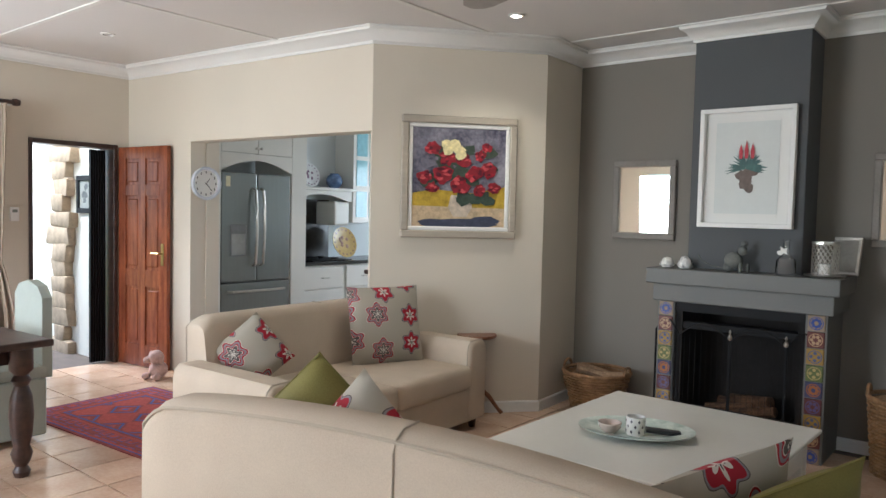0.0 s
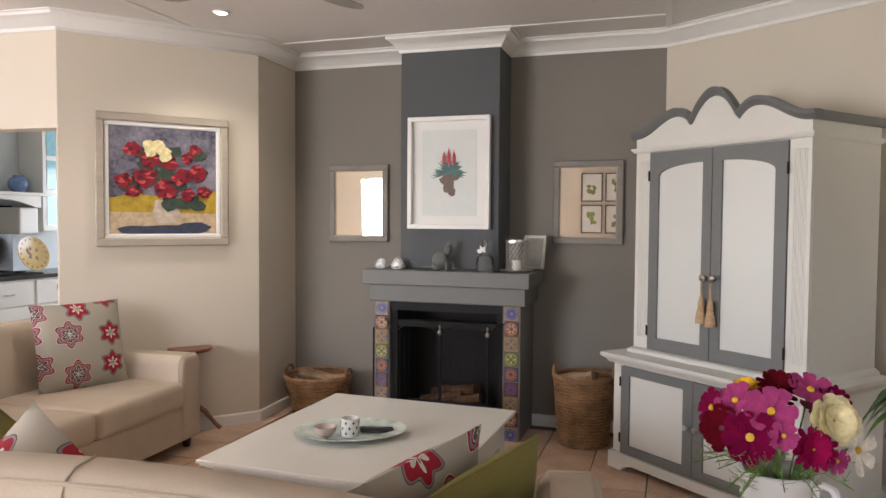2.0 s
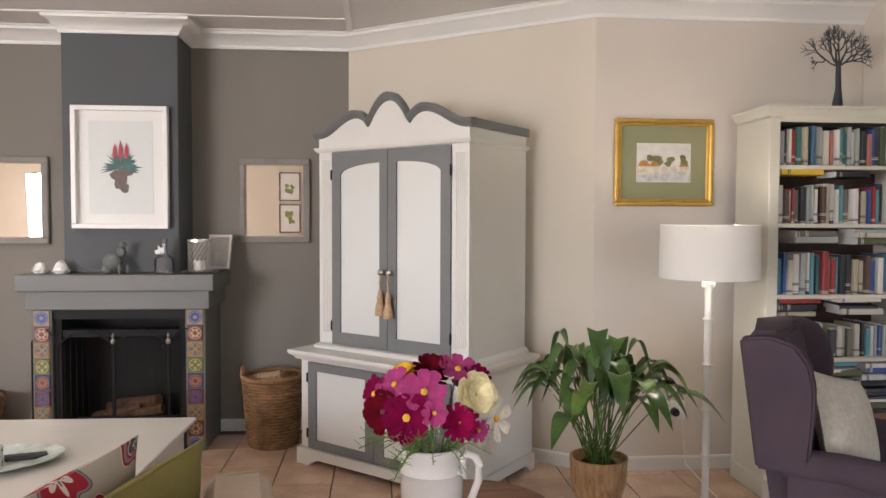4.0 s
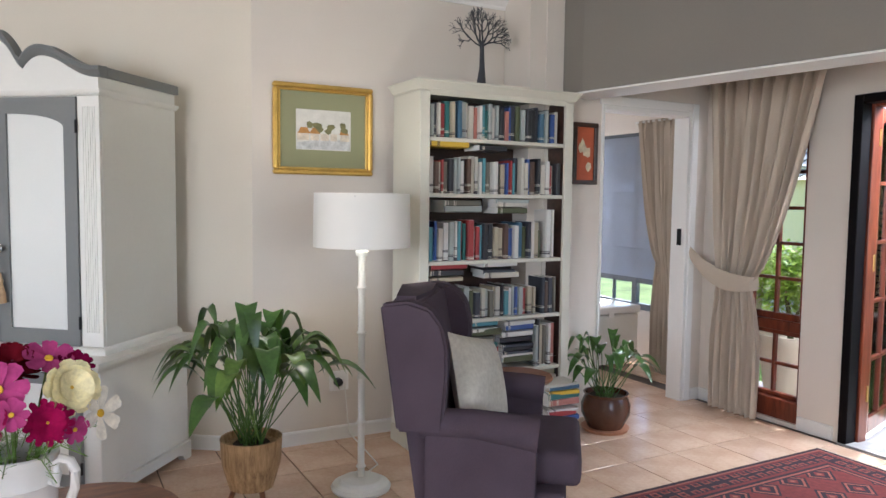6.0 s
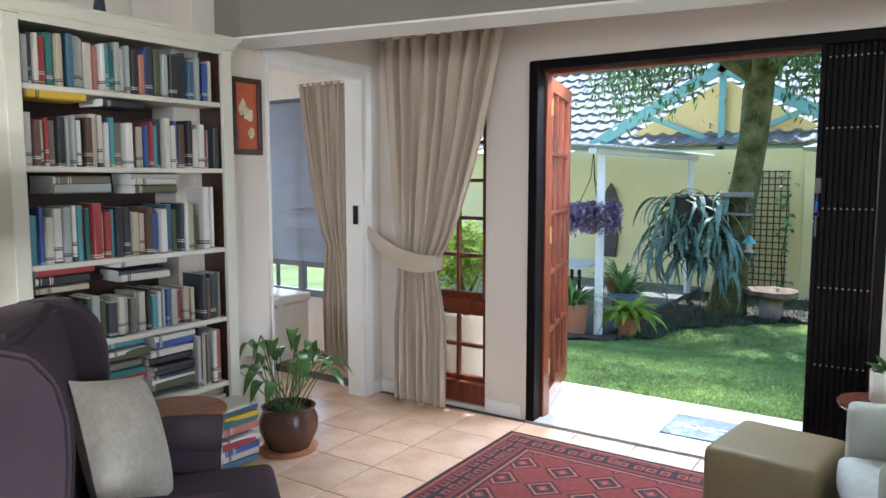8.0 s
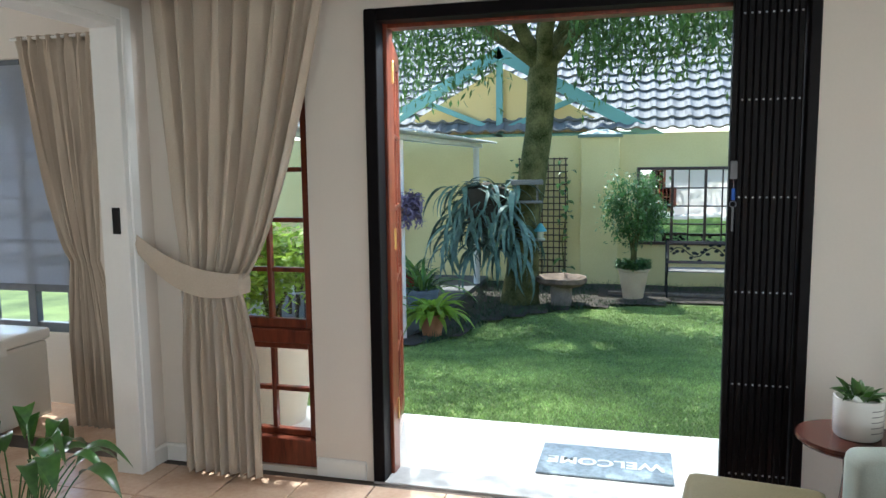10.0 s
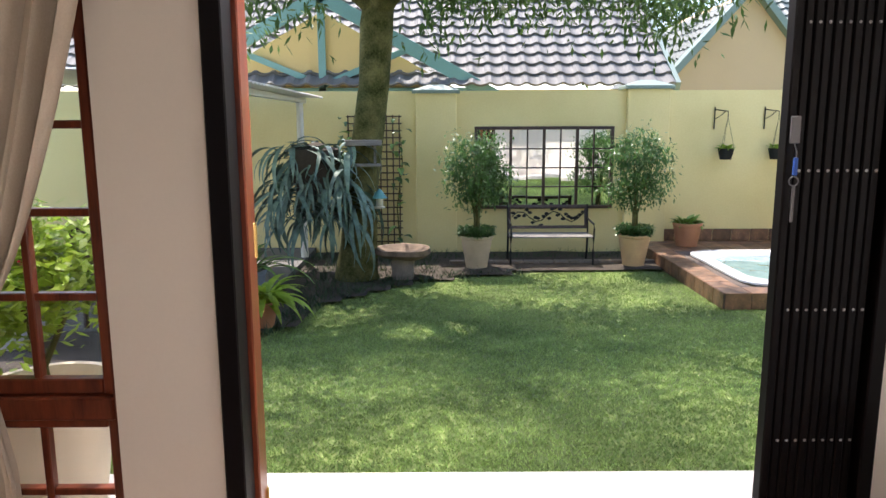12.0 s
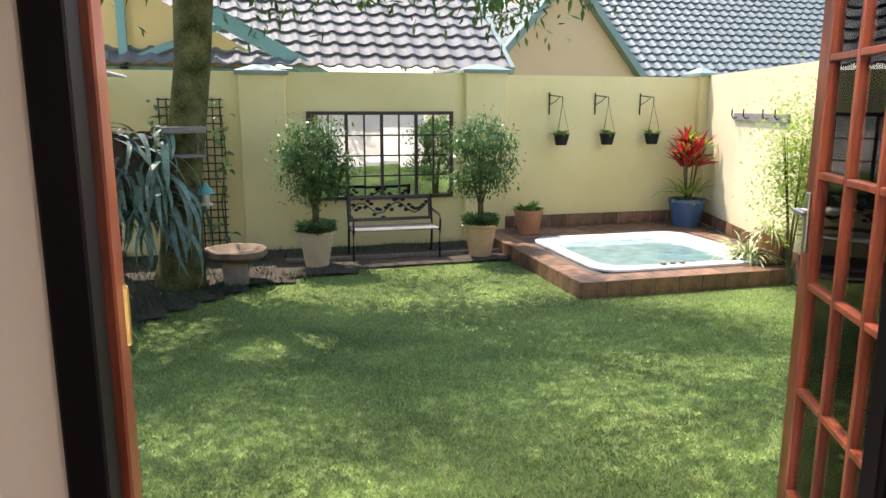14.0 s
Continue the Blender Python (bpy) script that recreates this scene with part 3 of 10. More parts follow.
def rug_mat(name, field, accent, border, scale, w, h):
    """A knotted rug: banded borders and rows of medallions in the field, in object metres round the centre."""
    m, n, l, p = node_mat(name)
    tc = n.new("ShaderNodeTexCoord")
    sep = n.new("ShaderNodeSeparateXYZ")
    l.new(tc.outputs["Object"], sep.inputs[0])

    def math_node(op, a, b=None):
        q = n.new("ShaderNodeMath")
        q.operation = op
        for i, v in enumerate((a, b)):
            if v is None:
                continue
            if isinstance(v, (int, float)):
                q.inputs[i].default_value = v
            else:
                l.new(v, q.inputs[i])
        return q.outputs[0]
    ex = math_node('SUBTRACT', w / 2, math_node('ABSOLUTE', sep.outputs[0]))
    ey = math_node('SUBTRACT', h / 2, math_node('ABSOLUTE', sep.outputs[1]))
    edge = math_node('MINIMUM', ex, ey)
    wob = n.new("ShaderNodeTexNoise")
    wob.inputs["Scale"].default_value = 40
    l.new(tc.outputs["Object"], wob.inputs["Vector"])
    vo = n.new("ShaderNodeTexVoronoi")
    vo.inputs["Scale"].default_value, vo.inputs["Randomness"].default_value = scale, 0.0
    vo.distance = 'MANHATTAN'
    l.new(tc.outputs["Object"], vo.inputs["Vector"])
    fine = n.new("ShaderNodeTexVoronoi")
    fine.inputs["Scale"].default_value, fine.inputs["Randomness"].default_value = scale * 3.1, 0.25
    fine.distance = 'CHEBYCHEV'
    l.new(tc.outputs["Object"], fine.inputs["Vector"])

    def ramp(fac, cols):
        r = n.new("ShaderNodeValToRGB")
        r.color_ramp.interpolation = 'CONSTANT'
        while len(r.color_ramp.elements) < len(cols):
            r.color_ramp.elements.new(0.5)
        for e, (pos, c) in zip(r.color_ramp.elements, cols):
            e.position, e.color = pos, (*c, 1)
        l.new(fac, r.inputs[0])
        return r.outputs[0]

    def mix(fac, a, b):
        q = n.new("ShaderNodeMix")
        q.data_type = 'RGBA'
        l.new(fac, q.inputs[0])
        l.new(a, q.inputs[6])
        l.new(b, q.inputs[7])
        return q.outputs[2]
    fieldc = ramp(vo.outputs["Distance"], [(0, accent), (0.12, field), (0.2, border), (0.34, accent), (0.42, border), (0.5, field)])
    small = ramp(fine.outputs["Distance"], [(0, border), (0.12, field), (0.26, accent), (0.33, border)])
    stripes = ramp(edge, [(0, border), (0.02, accent), (0.035, field), (0.05, border), (0.16, field), (0.18, border), (0.2, accent), (0.215, border)])
    in_band = math_node('LESS_THAN', edge, 0.23)
    fine_band = math_node('MULTIPLY', math_node('GREATER_THAN', edge, 0.055), math_node('LESS_THAN', edge, 0.155))
    col = mix(in_band, fieldc, stripes)
    col = mix(fine_band, col, small)
    hsv = n.new("ShaderNodeHueSaturation")
    rg = n.new("ShaderNodeMapRange")
    rg.inputs["To Min"].default_value, rg.inputs["To Max"].default_value = 0.6, 1.4
    l.new(wob.outputs[0], rg.inputs[0])
    l.new(rg.outputs[0], hsv.inputs["Value"])
    l.new(col, hsv.inputs["Color"])
    l.new(hsv.outputs[0], p.inputs["Base Color"])
    p.inputs["Roughness"].default_value = 0.95
    b = n.new("ShaderNodeBump")
    b.inputs["Strength"].default_value, b.inputs["Distance"].default_value = 0.3, 0.003
    l.new(wob.outputs[0], b.inputs["Height"])
    l.new(b.outputs[0], p.inputs["Normal"])
    return m


# ---- shape helpers for soft and leafy things ----
def pillow_bm(w, h, t, n=14, pinch=0.12):
    """A stuffed cushion in x and z, its thickness in y."""
    bm = bmesh.new()
    g = {}
    for s in (1, -1):
        for i in range(n + 1):
            for j in range(n + 1):
                u, v = 2 * i / n - 1, 2 * j / n - 1
                if s == -1 and (i in (0, n) or j in (0, n)):
                    g[s, i, j] = g[1, i, j]
                    continue
                k = 1 - pinch * (1 - (u * v) ** 2) * (abs(u) ** 3 + abs(v) ** 3) * 0.35
                d = t / 2 * ((1 - abs(u) ** 2.6) * (1 - abs(v) ** 2.6)) ** 0.55
                d += 0.006 * noise.noise(Vector((u * 2, v * 2, s * 3))) * (1 - u * u) * (1 - v * v)
                g[s, i, j] = bm.verts.new((u * w / 2 * k, s * d, v * h / 2 * k))
        for i in range(n):
            for j in range(n):
                bm.faces.new((g[s, i, j], g[s, i + 1, j], g[s, i + 1, j + 1], g[s, i, j + 1]))
    return bm


def leaf_mesh(name, length, width, droop, material, seg=7, fold=0.25, tip=0.75):
    """A single arching leaf that grows along +x from its stalk."""
    bm = bmesh.new()
    rows = []
    a, p = 0.0, Vector((0, 0, 0))
    for i in range(seg + 1):
        s = i / seg
        wd = width * (math.sin(math.pi * min(1.0, s ** tip)) ** 0.8 if 0 < s < 1 else 0.03)
        rows.append([bm.verts.new((p.x, -wd / 2, p.z + fold * wd)), bm.verts.new(p), bm.verts.new((p.x, wd / 2, p.z + fold * wd))])
        p = p + Vector((math.cos(a), 0, math.sin(a))) * (length / seg)
        a -= droop / seg
    for r, q in zip(rows, rows[1:]):
        for k in (0, 1):
            bm.faces.new((r[k], r[k + 1], q[k + 1], q[k]))
    return mesh_of(name, bm, material, True)


def spread_leaves(parent, meshes, count, at, rnd, tilt=(0.2, 1.2), size=(0.7, 1.1), stalk=None, name="leaf", ring_r=0.03):
    for i in range(count):
        az = 2 * math.pi * (i * 0.618 + rnd.random() * 0.12)
        el = tilt[0] + (tilt[1] - tilt[0]) * rnd.random()
        s = size[0] + (size[1] - size[0]) * rnd.random()
        ob = new(name, rnd.choice(meshes))
        ob.parent = parent
        r = ring_r * rnd.random()
        ob.matrix_basis = Matrix.LocRotScale((at[0] + r * math.cos(az), at[1] + r * math.sin(az), at[2]), Euler((0, -el, az), 'XYZ'), (s, s, s))


# ---- fireplace ----
def build_fireplace():
    fp = thing("fireplace", "grey painted fireplace with mexican tiles and a charcoal chimney breast", "fireplace", pose(-1.31, 5.58, 0), kind="structure")
    ox = 1.31
    part("chimney_breast", one_box(CH0 + ox, CH1 + ox, CHY - 5.58, 0.02, 1.152, CEIL - 0.002, 0.004), M["chimney"], fp, "charcoal painted chimney breast")
    part("mantel_shelf", one_box(-1.83 + ox, -0.63 + ox, -0.53, 0.0, 1.045, 1.15, 0.008, 2), M["mantel"], fp)
    part("mantel_beam", one_box(-1.79 + ox, -0.665 + ox, -0.49, 0.0, 0.925, 1.044, 0.008, 2), M["mantel"], fp)
    for x0, x1 in ((-1.765, -1.645), (-0.825, -0.70)):
        part("jamb", one_box(x0 + ox, x1 + ox, -0.45, 0.0, 0, 0.924, 0.004), M["mantel"], fp)
    part("firebox_head", one_box(-1.645 + ox, -0.825 + ox, -0.435, -0.02, 0.86, 0.924), M["iron"], fp)
    bm = bmesh.new()
    box(bm, -1.645 + ox, -0.825 + ox, -0.03, -0.01, 0, 0.86)
    box(bm, -1.645 + ox, -1.60 + ox, -0.42, -0.03, 0, 0.86)
    box(bm, -0.87 + ox, -0.825 + ox, -0.42, -0.03, 0, 0.86)
    box(bm, -1.60 + ox, -0.87 + ox, -0.42, -0.03, 0, 0.03)
    part("firebox", bm, M["soot"], fp, "soot-black firebox")
    part("hood", one_box(-1.60 + ox, -0.87 + ox, -0.41, -0.33, 0.74, 0.79, 0.004), M["iron"], fp)
    bm = bmesh.new()
    for i in range(11):
        x = -0.28 + 0.056 * i
        box(bm, x + 0.075 - 0.008, x + 0.075 + 0.008, -0.30, -0.08, 0.15, 0.166, 0.003)
    box(bm, -0.25, 0.40, -0.31, -0.295, 0.13, 0.20, 0.004)
    part("grate", bm, M["iron"], fp, "black iron log grate")
    rnd = random.Random(4)
    tile_cols = [((0.42, 0.30, 0.20), (0.06, 0.09, 0.30)), ((0.17, 0.035, 0.03), (0.45, 0.30, 0.18)), ((0.45, 0.27, 0.05), (0.10, 0.12, 0.22)),
                 ((0.16, 0.20, 0.05), (0.42, 0.34, 0.14)), ((0.07, 0.07, 0.16), (0.36, 0.14, 0.06)), ((0.14, 0.03, 0.03), (0.12, 0.10, 0.20))]
    seq = [0, 1, 2, 3, 4, 5, 2, 1, 0]
    for cx in (-1.705, -0.762):
        for i, k in enumerate(seq):
            z = 0.872 - 0.103 * i
            if z < 0.04:
                continue
            base, ink = tile_cols[k]
            t = part("tile", one_box(-0.049, 0.049, -0.008, 0.0, -0.049, 0.049, 0.003), flat("tile_base_%d" % k, tuple(0.62 * q for q in base), 0.3), fp, "", m=pose(cx + ox, -0.4505, z))
            bm = bmesh.new()
            n = (8, 6, 4, 4, 8, 6)[k]
            for q in range(n):
                a = 2 * math.pi * q / n
                lathe(bm, [(0.0, 0), (0.011, 0.0), (0.011, 0.0015), (0, 0.0015)], 6, Matrix.Translation((0.022 * math.cos(a), -0.008, 0.022 * math.sin(a))) @ Matrix.Rotation(math.pi / 2, 4, 'X'))
            lathe(bm, [(0.036, 0), (0.041, 0), (0.041, 0.0015), (0.036, 0.0015), (0.036, 0)], 16, Matrix.Translation((0, -0.008, 0)) @ Matrix.Rotation(math.pi / 2, 4, 'X'))
            part("motif", bm, flat("tile_ink_%d" % k, ink, 0.25), t)
    return fp


build_fireplace()


def firewood(at, n, spread, length, rnd, burnt=False):
    for i in range(n):
        bm = bmesh.new()
        r = rnd.uniform(0.025, 0.045)
        pts = [(-length / 2, 0, 0), (-length / 6, rnd.uniform(-.01, .01), rnd.uniform(-.008, .008)), (length / 6, rnd.uniform(-.01, .01), 0), (length / 2, 0, 0)]
        tube(bm, pts, [r, r * 1.08, r * 0.95, r], 7)
        ob = part("firewood_log", bm, M["soot_log"] if burnt else M["log"], m=Matrix.Translation((at[0] + rnd.uniform(-spread, spread), at[1] + rnd.uniform(-spread * .6, spread * .6), at[2] + 0.045 * (i // 3))) @ Euler((rnd.uniform(-.2, .2), rnd.uniform(-.25, .25), rnd.uniform(-.6, .6))).to_matrix().to_4x4())
        tagged(ob, "charred log lying in the hearth" if burnt else "split brown firewood log", "firewood", "firewood")


firewood((-1.23, 5.38, 0.21), 5, 0.12, 0.3, random.Random(8), True)


def build_fire_screen():
    fs = thing("fire_screen", "black iron folding fire screen with arched tops before the hearth", "fire screen", pose(-1.25, 5.07, 0))
    for x0, x1, y0, y1, h in ((-0.55, -0.34, 0.13, 0.0, 0.80), (-0.335, -0.005, 0, 0, 0.80), (0.005, 0.335, 0, 0, 0.80), (0.34, 0.50, 0.0, 0.10, 0.80)):
        bm = bmesh.new()
        n = 10
        arch = [(x0 + (x1 - x0) * i / n, y0 + (y1 - y0) * i / n, h - 0.09 + 0.09 * math.sin(math.pi * i / n)) for i in range(n + 1)]
        tube(bm, arch, 0.006, 6)
        tube(bm, [(x0, y0, 0.0), (x0, y0, h - 0.09)], 0.007, 6)
        tube(bm, [(x1, y1, 0.0), (x1, y1, h - 0.09)], 0.007, 6)
        tube(bm, [(x0, y0, 0.03), (x1, y1, 0.03)], 0.006, 6)
        p = part("panel_frame", bm, M["iron"], fs)
        bm = bmesh.new()
        for i in range(1, 9):
            f = i / 9
            tube(bm, [(x0 + (x1 - x0) * f, y0 + (y1 - y0) * f, 0.03), (x0 + (x1 - x0) * f, y0 + (y1 - y0) * f, h - 0.1 + 0.09 * math.sin(math.pi * f))], 0.0012, 4)
        part("mesh", bm, M["iron"], p)
    for x in (0.0, 0.337):
        bm = bmesh.new()
        lathe(bm, [(0, 0.71), (0.012, 0.715), (0.016, 0.73), (0.010, 0.745), (0.004, 0.75), (0.010, 0.765), (0, 0.785)], 10, Matrix.Translation((x, -0.008, 0)))
        part("finial", bm, M["silver"], fs)


build_fire_screen()


def build_basket(x, y, r0, r1, h, label, logs_seed):
    b = thing("wicker_basket", label, "basket", pose(x, y, 0.003), "log baskets")
    rows = int(h / 0.021)
    bm = bmesh.new()
    lathe(bm, [(0, 0.0), (r0, 0.0), (r0, 0.012), (r1 * 0.97 - 0.012, h - 0.01), (r0 - 0.012, 0.02), (0, 0.02)], 28)
    part("core", bm, M["wicker"], b)
    for k in range(rows):
        bm = bmesh.new()
        z = 0.012 + 0.021 * k
        r = r0 + (r1 - r0) * (z / h) + 0.002
        pts = []
        for i in range(56):
            a = 2 * math.pi * i / 56
            q = r + 0.007 * (1 if (i // 2 + k) % 2 else -0.3)
            pts.append((q * math.cos(a), q * math.sin(a), z))
        tube(bm, pts + pts[:1], 0.009, 5, cap=False)
        part("wicker_band", bm, M["wicker"], b)
    bm = bmesh.new()
    pts = [((r1 + 0.006) * math.cos(2 * math.pi * i / 40), (r1 + 0.006) * math.sin(2 * math.pi * i / 40), h) for i in range(41)]
    tube(bm, pts, 0.015, 6, cap=False)
    part("rim", bm, M["wicker"], b)
    for s in (1, -1):
        bm = bmesh.new()
        tube(bm, [(s * (r1 + 0.004), -0.06 * math.cos(math.pi * i / 8), h + 0.06 * math.sin(math.pi * i / 8)) for i in range(9)], 0.011, 6)
        part("handle", bm, M["wicker"], b)
    firewood((x, y, h - 0.06), 6, r1 * 0.38, r1 * 1.35, random.Random(logs_seed))


build_basket(-2.30, 5.30, 0.17, 0.245, 0.31, "round brown wicker basket full of firewood logs", 21)
build_basket(-0.29, 5.25, 0.155, 0.19, 0.46, "tall brown wicker log basket beside the hearth", 33)


# ---- pictures and mirrors ----
def wall_pose(p0, p1, s, z):
    """A pose on a wall that runs from p0 to p1: x along it, y into the room reversed, at s metres along."""
    d = (Vector(p1) - Vector(p0)).normalized()
    return pose(p0[0] + d.x * s, p0[1] + d.y * s, z, 0, 0, math.degrees(math.atan2(d.y, d.x)))


def patch(bm, pts, y):
    bm.faces.new([bm.verts.new((x, y, z)) for x, z in pts])


def blob(cx, cz, rx, rz, rnd, n=11, rough=0.18):
    return [(cx + rx * (1 + rnd.uniform(-rough, rough)) * math.cos(2 * math.pi * i / n), cz + rz * (1 + rnd.uniform(-rough, rough)) * math.sin(2 * math.pi * i / n)) for i in range(n)]


def art_part(name, shapes, y, col, parent, key):
    bm = bmesh.new()
    for i, s in enumerate(shapes):
        patch(bm, s, y - 0.00025 * i)
    ob = part(name, bm, flat(key, col, 0.55, 0.3, 26), parent)
    return tagged(ob, kind="stuff") if name in ("bloom", "roof", "cottage_row", "drawing", "aloe_stem", "aloe_flower", "white_bloom", "foliage", "treeline") else ob


def build_mirror(x0, x1, z0, z1):
    w, h = x1 - x0, z1 - z0
    t = thing("wall_mirror", "tall wall mirror in a washed grey wooden frame", "mirror", pose((x0 + x1) / 2, 5.579, (z0 + z1) / 2), "mirrors beside the chimney")
    part("frame", frame_bm(w, h, 0.045, -0.03, 0.0, 0.006), M["frame_grey"], t)
    part("glass", one_box(-w / 2 + 0.044, w / 2 - 0.044, -0.014, -0.004, -h / 2 + 0.044, h / 2 - 0.044), M["mirror"], t, "mirror glass")
    part("bead", frame_bm(w - 0.086, h - 0.086, 0.008, -0.02, -0.0145, 0.002), M["frame_taupe"], t)


build_mirror(-2.335, -1.838, 1.325, 1.925)
build_mirror(-0.562, -0.072, 1.335, 1.928)


def build_aloe():
    w, h = 0.60, 0.785
    t = thing("aloe_print", "aloe plant print in a deep white box frame", "picture", pose(-1.242, 5.239, 1.83))
    part("frame", frame_bm(w, h, 0.03, -0.05, 0.0, 0.003), M["frame_white"], t)
    part("mount", one_box(-w / 2 + 0.03, w / 2 - 0.03, -0.012, -0.002, -h / 2 + 0.03, h / 2 - 0.03), M["paper"], t)
    part("sheet", one_box(-0.20, 0.20, -0.015, -0.012, -0.30, 0.30), flat("print_paper", (0.70, 0.73, 0.71), 0.8, 0.02), t)
    rnd = random.Random(3)
    leaves = []
    for i in range(26):
        a = math.radians(-20 + 220 * i / 25 + rnd.uniform(-6, 6))
        L = 0.115 + rnd.uniform(-0.02, 0.03)
        dx, dz = math.cos(a), math.sin(a) * 0.75
        nx, nz = -dz * 0.008, dx * 0.008
        leaves.append([(nx, nz), (L * 0.6 * dx + nx, L * 0.6 * dz + nz + 0.005), (L * dx, L * dz), (L * 0.6 * dx - nx, L * 0.6 * dz - nz), (-nx, -nz)])
    tagged(art_part("aloe_rosette", leaves, -0.0165, (0.055, 0.13, 0.12), t, "aloe_green"), kind="stuff")
    art_part("aloe_stem", [blob(0.0 + rnd.uniform(-0.03, 0.03), -0.03 - 0.02 * i, 0.05 - 0.004 * i, 0.03, rnd) for i in range(6)], -0.0162, (0.14, 0.10, 0.08), t, "aloe_stem_brown")
    art_part("aloe_flower", [[(x - 0.010, 0.06), (x - 0.013, 0.11), (x, 0.155 + d), (x + 0.013, 0.11), (x + 0.010, 0.06)] for x, d in ((-0.035, 0), (0.0, 0.025), (0.038, 0.005))], -0.0235, (0.45, 0.03, 0.05), t, "aloe_red")


build_aloe()


def build_flower_painting():
    w, h = 0.86, 0.885
    t = thing("flower_painting", "oil painting of red and white flowers in a taupe wooden frame", "painting", wall_pose(P_OP, P_A, 0.640, 1.752) @ pose(0, -0.001, 0))
    part("frame", frame_bm(w, h, 0.055, -0.045, 0.0, 0.008), M["frame_taupe"], t)
    part("slip", frame_bm(w - 0.108, h - 0.108, 0.03, -0.03, 0.0, 0.006), M["frame_white"], t)
    part("canvas", one_box(-w / 2 + 0.08, w / 2 - 0.08, -0.02, -0.004, -h / 2 + 0.08, h / 2 - 0.08), surface("painted_dusk", (0.045, 0.045, 0.10), 0.5, 0.4, 5, 40, 0.3, second=(0.22, 0.21, 0.25)), t)
    rnd = random.Random(11)
    W, H = w / 2 - 0.082, h / 2 - 0.082
    y = -0.0205
    dusk = [blob(rnd.uniform(-W * 0.8, W * 0.8), rnd.uniform(0.0, H * 0.85), rnd.uniform(0.03, 0.08), rnd.uniform(0.02, 0.04), rnd, 8, 0.4) for _ in range(13)]
    tagged(art_part("sky_brushwork", dusk, y, (0.16, 0.155, 0.20), t, "art_mauve"), kind="stuff")
    art_part("cloth_band", [[(-W, -0.12), (-0.2, -0.09), (0.1, -0.11), (W, -0.06), (W, -0.24), (-W, -0.24)]], y, (0.47, 0.32, 0.03), t, "art_ochre")
    art_part("table_top", [[(-W, -0.21), (W, -0.22), (W, -H), (-W, -H)]], y - 0.0008, (0.55, 0.42, 0.27), t, "art_sand")
    art_part("table_shadow", [[(-0.25, -H), (-0.18, -0.31), (-0.02, -0.30), (0.18, -0.30), (0.30, -0.34), (0.22, -H)], blob(-0.2, -0.33, 0.10, 0.03, rnd), blob(0.2, -0.31, 0.1, 0.03, rnd)], y - 0.0014, (0.05, 0.06, 0.10), t, "art_shadow")
    art_part("vase", [[(-0.06, -0.13), (0.09, -0.13), (0.10, -0.22), (0.06, -0.285), (-0.04, -0.285), (-0.08, -0.22)]], y - 0.0024, (0.55, 0.47, 0.38), t, "art_vase")
    art_part("foliage", [blob(rnd.uniform(-0.24, 0.22), rnd.uniform(-0.17, 0.2), 0.06, 0.04, rnd, 7, 0.4) for _ in range(22)], y - 0.004, (0.045, 0.07, 0.05), t, "art_foliage")
    reds = [(-0.2, 0.21, 0.06), (-0.09, 0.14, 0.07), (0.03, 0.13, 0.06), (0.15, 0.16, 0.05), (0.22, 0.06, 0.07), (-0.26, 0.0, 0.06), (-0.13, 0.02, 0.085), (0.0, -0.06, 0.08), (0.11, 0.03, 0.07), (0.26, -0.07, 0.05), (0.15, -0.09, 0.05), (-0.2, -0.08, 0.05), (0.2, 0.22, 0.04)]
    art_part("bloom", [blob(cx, cz, r * 0.9, r * 0.8, rnd, 14, 0.3) for cx, cz, r in reds], y - 0.010, (0.24, 0.010, 0.022), t, "art_red")
    strokes = [[], [], []]
    for cx, cz, r in reds:
        for q in range(9):
            a, d = rnd.uniform(0, 6.28), r * rnd.uniform(0.25, 0.85)
            strokes[q % 3].append(blob(cx + d * math.cos(a), cz + d * math.sin(a) * 0.85, r * rnd.uniform(0.14, 0.34), r * rnd.uniform(0.10, 0.22), rnd, 7, 0.45))
    for q, (key, col) in enumerate((("art_crimson", (0.34, 0.012, 0.03)), ("art_rose", (0.55, 0.075, 0.085)), ("art_dark_red", (0.10, 0.004, 0.018)))):
        tagged(art_part("brushwork", strokes[q], y - 0.0138 - 0.0002 * q, col, t, key), kind="stuff")
    art_part("white_bloom", [blob(-0.04 + dx, 0.19 + dz, 0.045, 0.035, rnd, 9, 0.3) for dx, dz in ((-0.05, 0.0), (0.03, 0.01), (-0.01, 0.05), (0.05, -0.03), (-0.06, 0.05))], y - 0.018, (0.75, 0.66, 0.35), t, "art_cream")


build_flower_painting()


